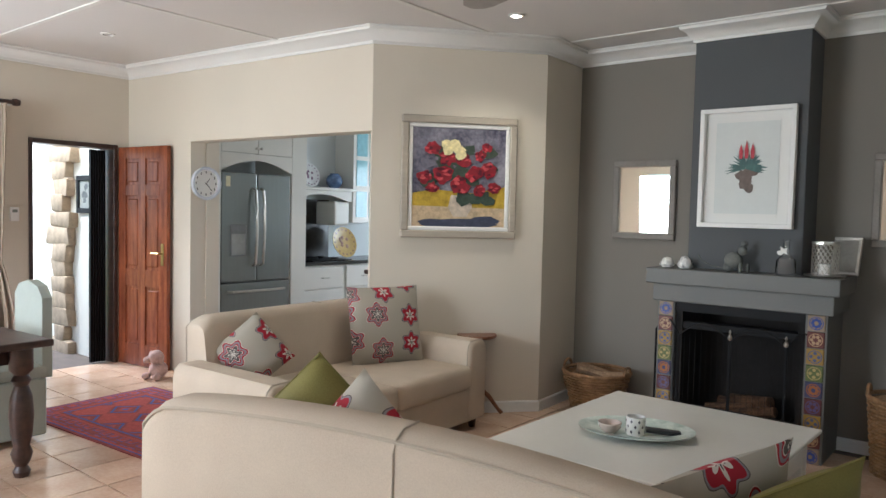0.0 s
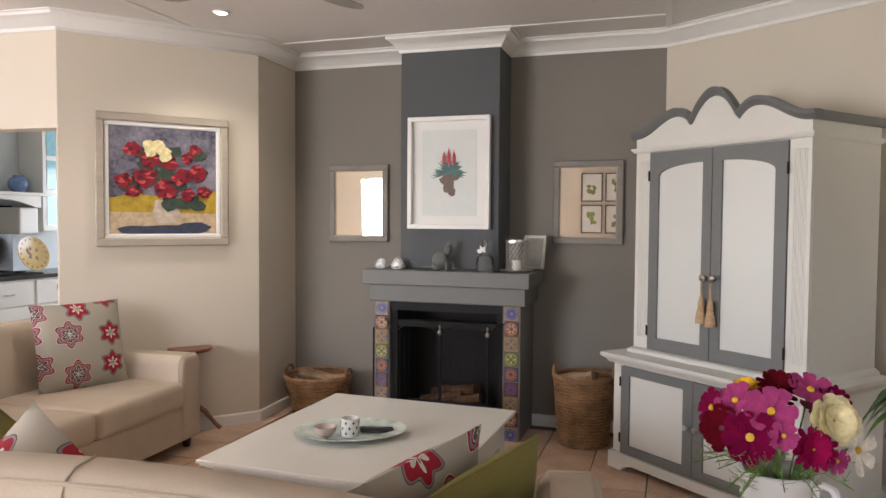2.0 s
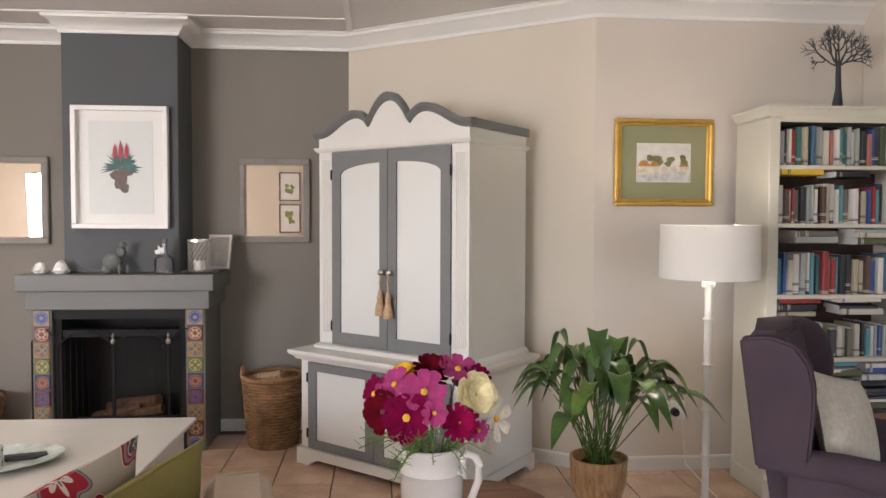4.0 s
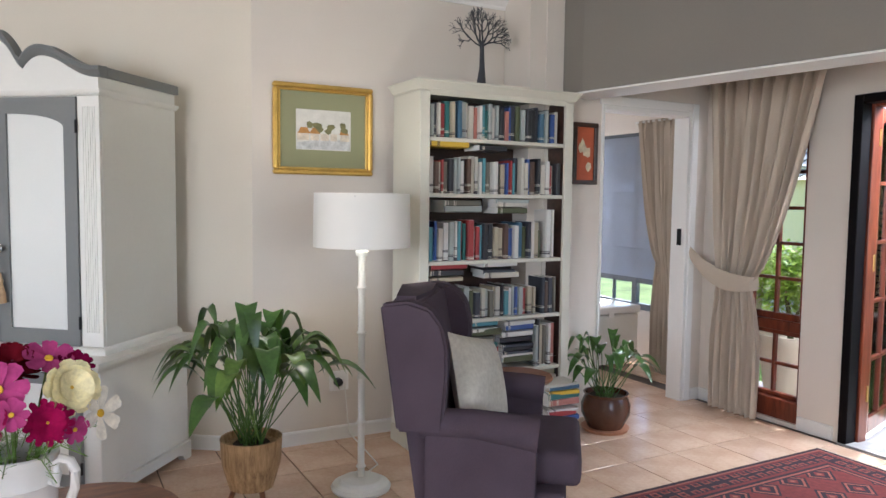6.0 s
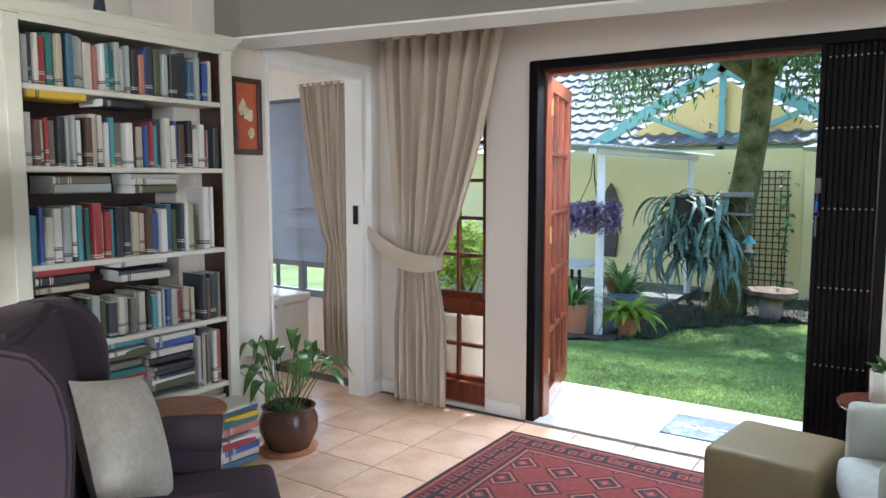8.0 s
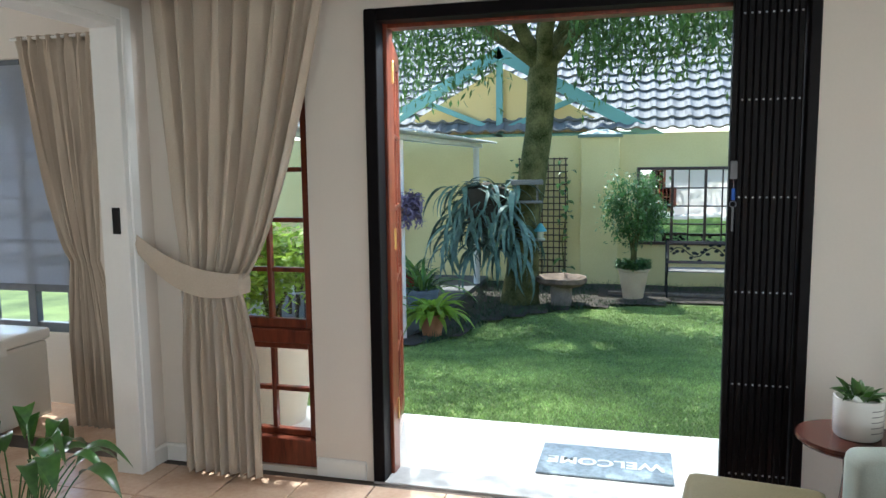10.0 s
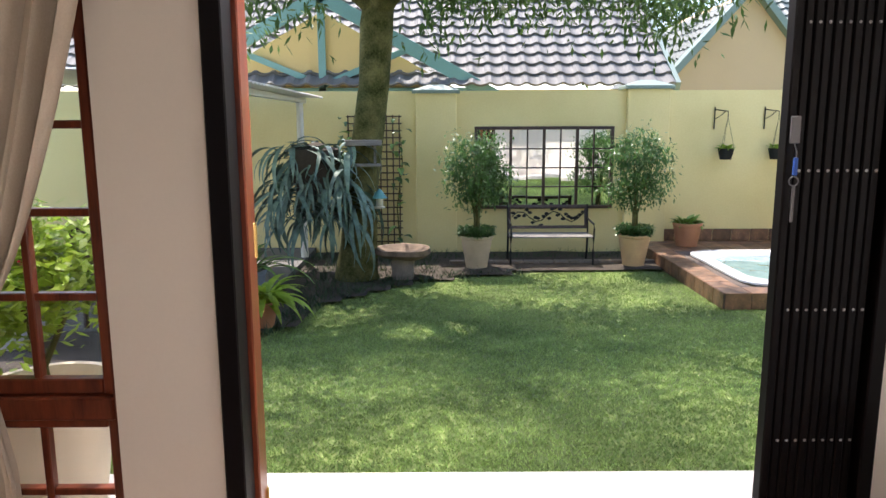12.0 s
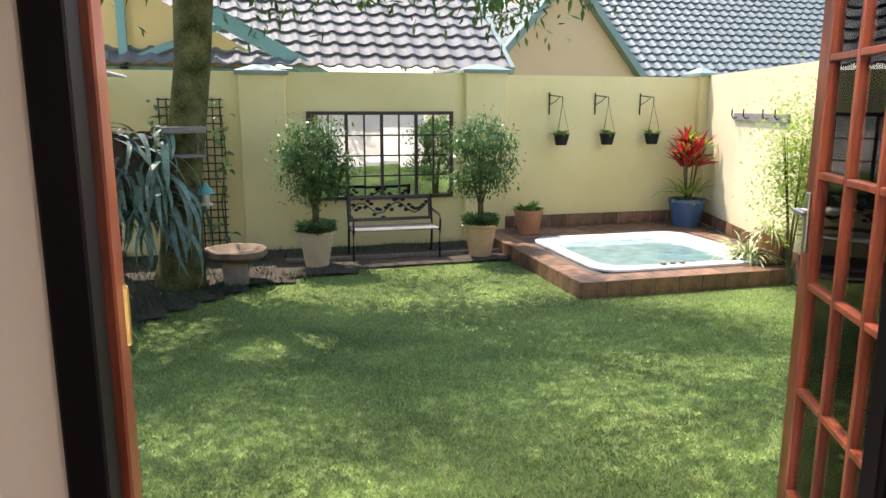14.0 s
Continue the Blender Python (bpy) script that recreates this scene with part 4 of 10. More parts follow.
def build_gold_picture():
    w, h = 0.60, 0.515
    t = thing("village_watercolour", "village watercolour with olive mount in a gilt frame", "picture", pose(2.092, 4.559, 1.842))
    part("frame", frame_bm(w, h, 0.028, -0.035, 0.0, 0.008), M["gold"], t)
    part("slip", frame_bm(w - 0.055, h - 0.055, 0.015, -0.025, 0.0, 0.004), M["gold"], t)
    part("mount", one_box(-w / 2 + 0.04, w / 2 - 0.04, -0.010, -0.002, -h / 2 + 0.04, h / 2 - 0.04), M["mount_green"], t)
    part("sheet", one_box(-0.165, 0.165, -0.013, -0.0105, -0.115, 0.115), flat("watercolour_sky", (0.62, 0.60, 0.55), 0.8, 0.1), t)
    rnd = random.Random(5)
    art_part("road", [[(-0.16, -0.11), (0.16, -0.11), (0.16, -0.055), (0.0, -0.05), (-0.16, -0.075)]], -0.0135, (0.50, 0.50, 0.50), t, "art_road")
    art_part("cottage_row", [[(x, -0.06), (x + w2, -0.06), (x + w2, -0.02), (x, -0.02)] for x, w2 in ((-0.16, 0.07), (-0.08, 0.05), (-0.02, 0.05), (0.04, 0.04), (0.1, 0.055))], -0.0138, (0.60, 0.52, 0.42), t, "art_cottage")
    art_part("roof", [[(x - 0.008, -0.022), (x + w2 + 0.008, -0.022), (x + w2 - 0.01, 0.012), (x + 0.012, 0.012)] for x, w2 in ((-0.15, 0.06), (-0.08, 0.05), (0.1, 0.045))], -0.0154, (0.42, 0.20, 0.05), t, "art_thatch")
    art_part("treeline", [blob(rnd.uniform(-0.1, 0.13), rnd.uniform(-0.02, 0.03), 0.022, 0.018, rnd, 8, 0.3) for _ in range(8)], -0.0168, (0.16, 0.15, 0.06), t, "art_tree")


build_gold_picture()


def build_small_picture(m, w, h, label, bar, framec, sheetc, artc, key, group="", art=1):
    t = thing("framed_print", label, "picture", m, group)
    part("frame", frame_bm(w, h, bar, -0.022, 0.0, 0.003), framec, t)
    part("sheet", one_box(-w / 2 + bar, w / 2 - bar, -0.008, -0.002, -h / 2 + bar, h / 2 - bar), sheetc, t)
    rnd = random.Random(art)
    art_part("drawing", [blob(rnd.uniform(-w, w) * 0.16, rnd.uniform(-h, h) * 0.22, w * 0.10, h * 0.08, rnd, 8, 0.4) for _ in range(7)], -0.0083, artc, t, key)


build_small_picture(pose(3.765, 4.249, 1.76), 0.20, 0.40, "red abstract print in a dark frame", 0.028, M["wood_dark"], flat("orange_print", (0.45, 0.10, 0.04), 0.6), (0.62, 0.55, 0.40), "art_pale")
for i, (px, pz) in enumerate(((-1.13, 1.53), (-0.72, 1.53), (-1.13, 2.08), (-0.72, 2.08))):
    build_small_picture(pose(px, -1.999, pz, 0, 0, 180), 0.36, 0.49, "botanical print in a thin dark frame", 0.016, M["wood_dark"], M["paper"], (0.25, 0.33, 0.10), "art_botanic", "botanical prints", i + 2)


# ---- armoire ----
def arched_panel(x0, x1, z0, z1, rise, n=10):
    pts = [(x0, z0), (x1, z0), (x1, z1)]
    for i in range(1, n):
        f = i / n
        pts.append((x1 + (x0 - x1) * f, z1 + rise * math.sin(math.pi * f)))
    return pts + [(x0, z1)]


def slab_xz(bm, outline, y0, y1):
    """An outline in x and z drawn from y0 to y1."""
    prism(bm, [(x, z) for x, z in outline], 0, 1, Matrix(((1, 0, 0, 0), (0, 0, y1 - y0, y0), (0, 1, 0, 0), (0, 0, 0, 1))))


def ring_xz(bm, outer, inner, y0, y1):
    """A plate with a hole: outer and inner outlines of as many points each."""
    rows = [ring(bm, [(x, y, z) for x, z in o]) for o, y in ((outer, y0), (inner, y0), (inner, y1), (outer, y1))]
    n = len(outer)
    for a, b in ((0, 1), (1, 2), (2, 3), (3, 0)):
        for i in range(n):
            j = (i + 1) % n
            bm.faces.new((rows[a][i], rows[a][j], rows[b][j], rows[b][i]))


def build_armoire():
    A = thing("armoire", "white and grey painted armoire with a scalloped crown", "armoire", pose(0.045, 4.933, 0, 0, 0, -40.3))
    U, B = 1.115, 0.62
    X0, X1, Y0 = -0.055, 1.170, -0.125
    wf, gf = M["white_furn"], M["grey_furn"]
    part("base_body", one_box(X0, X1, Y0 + 0.02, B, 0.10, 0.655, 0.004), wf, A)
    W, D = X1 - X0, B - Y0
    bm = bmesh.new()
    pts = [(0.0, 0.0), (0.10, 0.0), (0.13, 0.028), (0.19, 0.045), (W - 0.19, 0.045), (W - 0.13, 0.028), (W - 0.10, 0.0), (W, 0.0), (W, 0.10), (0, 0.10)]
    slab_xz(bm, [(X0 + x, z) for x, z in pts], Y0 - 0.02, Y0 + 0.02)
    part("plinth", bm, wf, A)
    pts2 = [(Y0 + 0.021 + y * (D - 0.021) / W, z) for y, z in pts]
    for x in (X0 - 0.018, X1 - 0.022):
        bm = bmesh.new()
        prism(bm, pts2, 0, 0.04, Matrix(((0, 0, 1, x), (1, 0, 0, 0.0), (0, 1, 0, 0), (0, 0, 0, 1))))
        part("plinth_side", bm, wf, A)
    bm = bmesh.new()
    moulding(bm, [(X0, B), (X0, Y0), (X1, Y0), (X1, B)], [(0, 0.642), (0.012, 0.645), (0.022, 0.662), (0.046, 0.678), (0.050, 0.690), (0.048, 0.702), (0, 0.704)])
    part("ledge", bm, wf, A, "white moulded ledge", smooth=True)
    part("ledge_top", one_box(X0 + 0.001, X1 - 0.001, Y0 + 0.001, B, 0.656, 0.7035), wf, A)
    mid = (X0 + X1) / 2
    for i, (x0, x1) in enumerate(((X0 + 0.085, mid - 0.002), (mid + 0.002, X1 - 0.085))):
        bm = bmesh.new()
        o = [(x0, 0.105), (x1, 0.105), (x1, 0.632), (x0, 0.632)]
        q = [(x0 + 0.065, 0.158), (x1 - 0.065, 0.158), (x1 - 0.065, 0.582), (x0 + 0.065, 0.582)]
        ring_xz(bm, o, q, Y0 - 0.006, Y0 + 0.016)
        d = part("lower_door", bm, gf, A, "grey framed cupboard door")
        part("panel", one_box(x0 + 0.066, x1 - 0.066, Y0 + 0.004, Y0 + 0.012, 0.159, 0.581), M["door_panel"], d, "silvery panel")
        bm = bmesh.new()
        kx = x1 - 0.03 if i == 0 else x0 + 0.03
        lathe(bm, [(0, 0), (0.007, 0), (0.006, 0.01), (0.014, 0.018), (0.017, 0.026), (0.011, 0.034), (0, 0.036)], 12, Matrix.Translation((kx, Y0 - 0.006, 0.38)) @ Matrix.Rotation(math.pi / 2, 4, 'X'))
        part("knob", bm, M["silver"], d, "silver knob", smooth=True)
        for hz in (0.17, 0.51):
            bm = bmesh.new()
            hx = x0 - 0.004 if i == 0 else x1 + 0.004
            tube(bm, [(hx, Y0 - 0.008, hz), (hx, Y0 - 0.008, hz + 0.055)], 0.006, 6)
            part("hinge", bm, M["iron"], d)
    # upper cabinet
    Z0, Z1 = 0.704, 1.912
    part("upper_body", one_box(0, U, 0.02, B, Z0, Z1 + 0.11, 0.004), wf, A)
    bm = bmesh.new()
    moulding(bm, [(0, B), (0, 0), (U, 0), (U, B)], [(0, Z0), (0.028, Z0), (0.026, Z0 + 0.012), (0.012, Z0 + 0.026), (0, Z0 + 0.032)])
    part("foot_moulding", bm, wf, A, smooth=True)
    bm = bmesh.new()
    moulding(bm, [(0, B), (0, 0), (U, 0), (U, B)], [(0, Z1), (0.008, Z1), (0.022, Z1 + 0.016), (0.024, Z1 + 0.026), (0, Z1 + 0.030)])
    part("string_moulding", bm, wf, A, smooth=True)
    P = 0.115
    for x in (0.0, U - P):
        part("corner_post", one_box(x, x + P, 0.0, 0.02, Z0 + 0.032, Z1, 0.002), wf, A)
        for k in range(6):
            part("flute", one_box(x + 0.026 + 0.0125 * k, x + 0.032 + 0.0125 * k, -0.004, 0.001, Z0 + 0.10, Z1 - 0.05, 0.0015), wf, A)
    mid = U / 2
    for i, (x0, x1) in enumerate(((P + 0.002, mid - 0.002), (mid + 0.002, U - P - 0.002))):
        # the two panels share one shallow arch that rises towards the middle
        ow, iw = 0.066, 0.060
        a, b = (x0 + ow, x1 - iw) if i == 0 else (x1 - ow, x0 + iw)
        n = 10
        arc = [(a + (b - a) * (1 - math.cos(math.pi / 2 * k / n)), 1.765 + 0.068 * math.sin(math.pi / 2 * k / n)) for k in range(n + 1)]
        inner = [(a, 0.812)] + arc + [(b, 0.812)]
        outer = [(a + (x0 - a if i == 0 else x1 - a), 0.738)] + [((x0 if i == 0 else x1) + ((x1 - x0) if i == 0 else (x0 - x1)) * k / n, Z1 - 0.006) for k in range(n + 1)] + [(x1 if i == 0 else x0, 0.738)]
        bm = bmesh.new()
        ring_xz(bm, outer, inner, -0.010, 0.018)
        d = part("upper_door", bm, gf, A, "grey framed door with an arched panel")
        bm = bmesh.new()
        slab_xz(bm, inner, 0.002, 0.010)
        part("panel", bm, M["door_panel"], d, "silvery panel")
        kx = x1 - 0.028 if i == 0 else x0 + 0.028
        bm = bmesh.new()
        lathe(bm, [(0, 0), (0.008, 0), (0.007, 0.012), (0.018, 0.022), (0.020, 0.032), (0.012, 0.042), (0, 0.044)], 12, Matrix.Translation((kx, -0.010, 1.195)) @ Matrix.Rotation(math.pi / 2, 4, 'X'))
        part("knob", bm, M["silver"], d, "silver knob", smooth=True)
        bm = bmesh.new()
        tube(bm, [(kx, -0.035, 1.19), (kx - 0.004, -0.040, 1.14), (kx, -0.041, 1.085)], 0.005, 6)
        dz = -0.012 * i
        lathe(bm, [(0, 0.945 + dz), (0.030, 0.945 + dz), (0.027, 0.99 + dz), (0.016, 1.035 + dz), (0.019, 1.05 + dz), (0.014, 1.065 + dz), (0.010, 1.09 + dz), (0, 1.10 + dz)], 14, Matrix.Translation((kx, -0.042, 0)))
        part("tassel", bm, flat("beige_tassel", (0.50, 0.34, 0.20), 0.9, 0.2, 60), d, "beige rope tassel", smooth=True)
        for hz in (0.82, 1.74):
            bm = bmesh.new()
            hx = x0 - 0.003 if i == 0 else x1 + 0.003
            tube(bm, [(hx, -0.012, hz), (hx, -0.012, hz + 0.06)], 0.006, 6)
            part("hinge", bm, M["iron"], d)
    # scalloped crown
    n = 64

    def crown(f):
        u = abs(2 * f - 1)
        if u < 0.27:
            return 0.112 + 0.155 * math.cos(u / 0.27 * math.pi / 2) ** 0.8
        if u < 0.46:
            return 0.112 + 0.072 * math.sin((u - 0.27) / 0.19 * math.pi / 2) ** 0.7
        return 0.078 + 0.106 * (0.5 + 0.5 * math.cos((u - 0.46) / 0.54 * math.pi)) ** 1.1
    top = [(U * i / n, Z1 + 0.030 + crown(i / n)) for i in range(n + 1)]
    bm = bmesh.new()
    slab_xz(bm, [(0, Z1 + 0.030), (U, Z1 + 0.030)] + top[::-1], 0.0, 0.025)
    part("crown_board", bm, wf, A)
    bm = bmesh.new()
    rows = []
    for x, z in [(-0.024, top[0][1])] + top[1:-1] + [(U + 0.024, top[-1][1])]:
        rows.append(ring(bm, [(x, -0.004, z - 0.026), (x, -0.018, z - 0.018), (x, -0.032, z + 0.002), (x, -0.024, z + 0.022), (x, 0.03, z + 0.026), (x, 0.03, z - 0.026)]))
    for a, b in zip(rows, rows[1:]):
        for k in range(6):
            bm.faces.new((a[k], b[k], b[(k + 1) % 6], a[(k + 1) % 6]))
    bm.faces.new(rows[0])
    bm.faces.new(rows[-1][::-1])
    part("crown_moulding", bm, gf, A, "grey scalloped crown moulding", smooth=True)
    zs = top[-1][1]
    for x in (-0.024, U - 0.006):
        part("crown_rail", one_box(x, x + 0.03, 0.031, B, zs - 0.024, zs + 0.024, 0.008, 2), gf, A, "grey crown moulding")
    for x in (0.0, U - 0.02):
        part("crown_side", one_box(x, x + 0.0195, 0.026, B, Z1 + 0.112, zs - 0.0245), wf, A)


build_armoire()


# ---- sofas, cushions, tables ----
def build_sofa(name, label, m, L, D, back_h, arm_h, seats, inset=0.02, camel=0.0):
    """A slip-covered sofa: x along its back from 0 to L, y from the back (0) to the front (D)."""
    s = thing(name, label, "sofa", m, "oatmeal sofas")
    li = M["linen"]
    part("base", one_box(0.16, L - 0.16, 0.05, D - 0.03, 0.07, 0.30, 0.02, 2), li, s)
    bm = bmesh.new()
    rows, n = [], 32

    def rise(x):
        e = min(x - inset, L - inset - x)
        return back_h + camel * (1 - ((x - L * 0.335) / (L * 0.45)) ** 2) - 0.05 * max(0.0, 1 - e / 0.10) ** 2.2
    ends = [inset + (L - 2 * inset) * (0.5 - 0.5 * math.cos(math.pi * i / n)) for i in range(n + 1)]
    for x in ends:
        hz = rise(x)
        rows.append(ring(bm, [(x, 0.0, 0.07), (x, -0.02, hz * 0.6), (x, -0.018, hz - 0.05), (x, -0.004, hz - 0.018), (x, 0.03, hz), (x, 0.11, hz), (x, 0.145, hz - 0.018), (x, 0.16, hz - 0.05), (x, 0.22, 0.42), (x, 0.22, 0.07)]))
    m_ = len(rows[0])
    for a, b in zip(rows, rows[1:]):
        for k in range(m_):
            bm.faces.new((a[k], b[k], b[(k + 1) % m_], a[(k + 1) % m_]))
    bm.faces.new(rows[0])
    bm.faces.new(rows[-1][::-1])
    bk = part("back", bm, li, s, smooth=True)
    bm = bmesh.new()
    tube(bm, [(ends[0], -0.004, 0.1)] + [(x, -0.010, rise(x) - 0.022) for x in ends] + [(ends[-1], -0.004, 0.1)], 0.006, 6)
    part("piping", bm, M["piping"], bk)
    bm = bmesh.new()
    sx = L * 0.42
    sh = rise(sx)
    tube(bm, [(sx, -0.002, 0.1), (sx, -0.021, sh * 0.6), (sx, -0.019, sh - 0.05), (sx, -0.006, sh - 0.018), (sx, 0.03, sh + 0.001), (sx, 0.11, sh + 0.001)], 0.004, 6)
    part("seam", bm, M["piping"], bk)
    for x0, x1 in ((0, 0.21), (L - 0.21, L)):
        bm = bmesh.new()
        pr = [(x0, 0.07), (x0, arm_h - 0.07), (x0 + 0.01, arm_h - 0.03), (x0 + 0.04, arm_h), (x1 - 0.04, arm_h), (x1 - 0.01, arm_h - 0.03), (x1, arm_h - 0.07), (x1, 0.07)]
        slab_xz(bm, pr, 0.12, D - 0.02)
        es = [e for e in bm.edges if abs(e.verts[0].co.y - (D - 0.02)) < 1e-4 and abs(e.verts[1].co.y - (D - 0.02)) < 1e-4]
        bmesh.ops.bevel(bm, geom=es, offset=0.035, segments=3, profile=0.6, affect='EDGES')
        arm = part("arm", bm, li, s, smooth=True)
        bm = bmesh.new()
        tube(bm, [(x, D - 0.045, z) for x, z in pr], 0.005, 5)
        part("piping", bm, M["piping"], arm)
    w = (L - 0.42) / seats
    for i in range(seats):
        bm = bmesh.new()
        box(bm, 0.212 + w * i, 0.208 + w * (i + 1), 0.20, D + 0.01, 0.30, 0.465, 0.045, 3)
        part("seat_cushion", bm, li, s, smooth=True)
    for x in (0.07, L - 0.07):
        for y in (0.08, D - 0.09):
            bm = bmesh.new()
            lathe(bm, [(0, 0), (0.022, 0), (0.03, 0.05), (0.03, 0.075), (0, 0.075)], 10, Matrix.Translation((x, y, 0.003)))
            part("leg", bm, M["wood_dark"], s)
    return s


build_sofa("sofa", "oatmeal linen two-seat sofa facing the coffee table", pose(-3.62, 4.37, 0, 0, 0, -88), 1.93, 0.95, 0.865, 0.62, 2, 0.17)
build_sofa("sofa", "oatmeal linen sofa with its back to the dining side", pose(-1.88, 1.44, 0, 0, 0, 11), 2.16, 0.92, 0.855, 0.69, 2, 0.0, 0.085)


def build_cushion(label, mat, w, h, t, m, pip=None):
    c = thing("scatter_cushion", label, "cushion", m, "scatter cushions")
    part("cover", pillow_bm(w, h, t), mat, c, smooth=True)
    if pip:
        bm = bmesh.new()
        k = 0.97
        tube(bm, [(-w / 2 * k, 0, -h / 2 * k), (0, 0, -h / 2 * .955), (w / 2 * k, 0, -h / 2 * k), (w / 2 * .955, 0, 0), (w / 2 * k, 0, h / 2 * k), (0, 0, h / 2 * .955), (-w / 2 * k, 0, h / 2 * k), (-w / 2 * .955, 0, 0), (-w / 2 * k, 0, -h / 2 * k)], 0.005, 5)
        part("piping", bm, pip, c)


FL = "cushion printed with large red and grey flowers"
build_cushion(FL, M["flower_cloth"], 0.54, 0.54, 0.17, pose(-3.20, 3.90, 0.715, 15, 0, -112))
build_cushion(FL, M["flower_cloth"], 0.35, 0.35, 0.14, pose(-3.28, 2.86, 0.645, 20, 38, -112))
build_cushion(FL, M["flower_cloth"], 0.42, 0.42, 0.15, pose(-1.39, 1.885, 0.695, -14, 40, 8))
build_cushion("olive green satin cushion with a piped edge", M["olive"], 0.42, 0.42, 0.15, pose(-1.60, 1.885, 0.72, -12, 44, 30), M["olive"])
build_cushion(FL, M["flower_cloth"], 0.54, 0.44, 0.15, pose(-0.46, 2.40, 0.60, 16, -12, 56))
build_cushion("olive green satin cushion with a piped edge", M["olive"], 0.50, 0.42, 0.15, pose(-0.26, 2.43, 0.60, 16, -9, 62), M["olive"])


def build_coffee_table():
    t = thing("coffee_table", "large square cream painted coffee table", "coffee table", pose(-1.085, 3.56, 0.003, 0, 0, -1.5))
    w, d = 0.545, 0.635
    bm = bmesh.new()
    prof = [(-0.10, 0.43), (-0.03, 0.43), (-0.028, 0.438), (-0.012, 0.442), (-0.010, 0.452), (0.0, 0.456), (0.0, 0.468), (-0.004, 0.472), (-0.10, 0.472)]
    moulding(bm, [(-w, -d), (-w, d), (w, d), (w, -d)][::-1], prof, closed=True)
    box(bm, -w + 0.099, w - 0.099, -d + 0.099, d - 0.099, 0.44, 0.4718)
    part("tabletop", bm, M["table_white"], t)
    for x0, x1, y0, y1 in ((-w + 0.06, w - 0.06, -d + 0.05, -d + 0.075), (-w + 0.06, w - 0.06, d - 0.075, d - 0.05), (-w + 0.05, -w + 0.075, -d + 0.075, d - 0.075), (w - 0.075, w - 0.05, -d + 0.075, d - 0.075)):
        part("apron", one_box(x0, x1, y0, y1, 0.31, 0.43, 0.003), M["white_furn"], t)
    for x in (-1, 1):
        for y in (-1, 1):
            bm = bmesh.new()
            box(bm, -0.04, 0.04, -0.04, 0.04, 0, 0.43, 0.006, 2, Matrix.Translation((x * (w - 0.09), y * (d - 0.09), 0)))
            part("leg", bm, M["white_furn"], t)
    bm = bmesh.new()
    box(bm, -0.05, 0.05, -d + 0.037, -d + 0.05, 0.34, 0.37, 0.005)
    part("drawer_pull", bm, M["silver"], t)


build_coffee_table()
TT = 0.4755


def build_platter():
    p = thing("glass_platter", "oval pale green glass platter on the coffee table", "platter", pose(-1.17, 3.47, TT, 0, 0, 25))
    bm = bmesh.new()
    lathe(bm, [(0, 0.0), (0.13, 0.0), (0.17, 0.012), (0.235, 0.028), (0.238, 0.033), (0.17, 0.020), (0.13, 0.008), (0, 0.008)], 40, Matrix.Diagonal((1.12, 0.8, 1, 1)))
    part("dish", bm, surface("frosted_green_glass", (0.52, 0.66, 0.60), 0.15, 0.15, 14, 50, 0.03, second=(0.72, 0.78, 0.72)), p, smooth=True)
    mg = thing("mug", "white mug printed with dark diamonds", "mug", pose(-1.16, 3.44, TT + 0.009))
    bm = bmesh.new()
    lathe(bm, [(0, 0), (0.04, 0), (0.043, 0.01), (0.045, 0.085), (0.041, 0.085), (0.039, 0.012), (0, 0.010)], 20)
    part("cup", bm, M["ceramic"], mg, smooth=True)
    bm = bmesh.new()
    for i in range(8):
        for k in range(3):
            a = 2 * math.pi * (i + 0.5 * (k % 2)) / 8
            r = 0.0452 + 0.0006
            da = 0.13
            z = 0.02 + 0.024 * k
            vs = [bm.verts.new((r * math.cos(a + u), r * math.sin(a + u), z + v)) for u, v in ((-da, 0), (0, -0.009), (da, 0), (0, 0.009))]
            bm.faces.new(vs)
    part("diamond_print", bm, flat("mug_print", (0.05, 0.05, 0.07)), mg)
    bm = bmesh.new()
    lathe(bm, [(0, 0), (0.03, 0), (0.05, 0.02), (0.055, 0.045), (0.05, 0.045), (0.028, 0.008), (0, 0.006)], 18)
    tagged(part("candle_bowl", bm, flat("pearl_bowl", (0.60, 0.50, 0.44), 0.2), m=pose(-1.27, 3.40, TT + 0.009), smooth=True), "pearly glass candle bowl in the platter", "bowl")
    bm = bmesh.new()
    box(bm, -0.08, 0.08, -0.024, 0.024, 0, 0.02, 0.007, 2)
    tagged(part("remote_control", bm, flat("black_plastic", (0.02, 0.02, 0.022), 0.35), m=pose(-1.06, 3.52, TT + 0.014, 0, 4, 30)), "black remote control lying in the platter", "remote control")


build_platter()


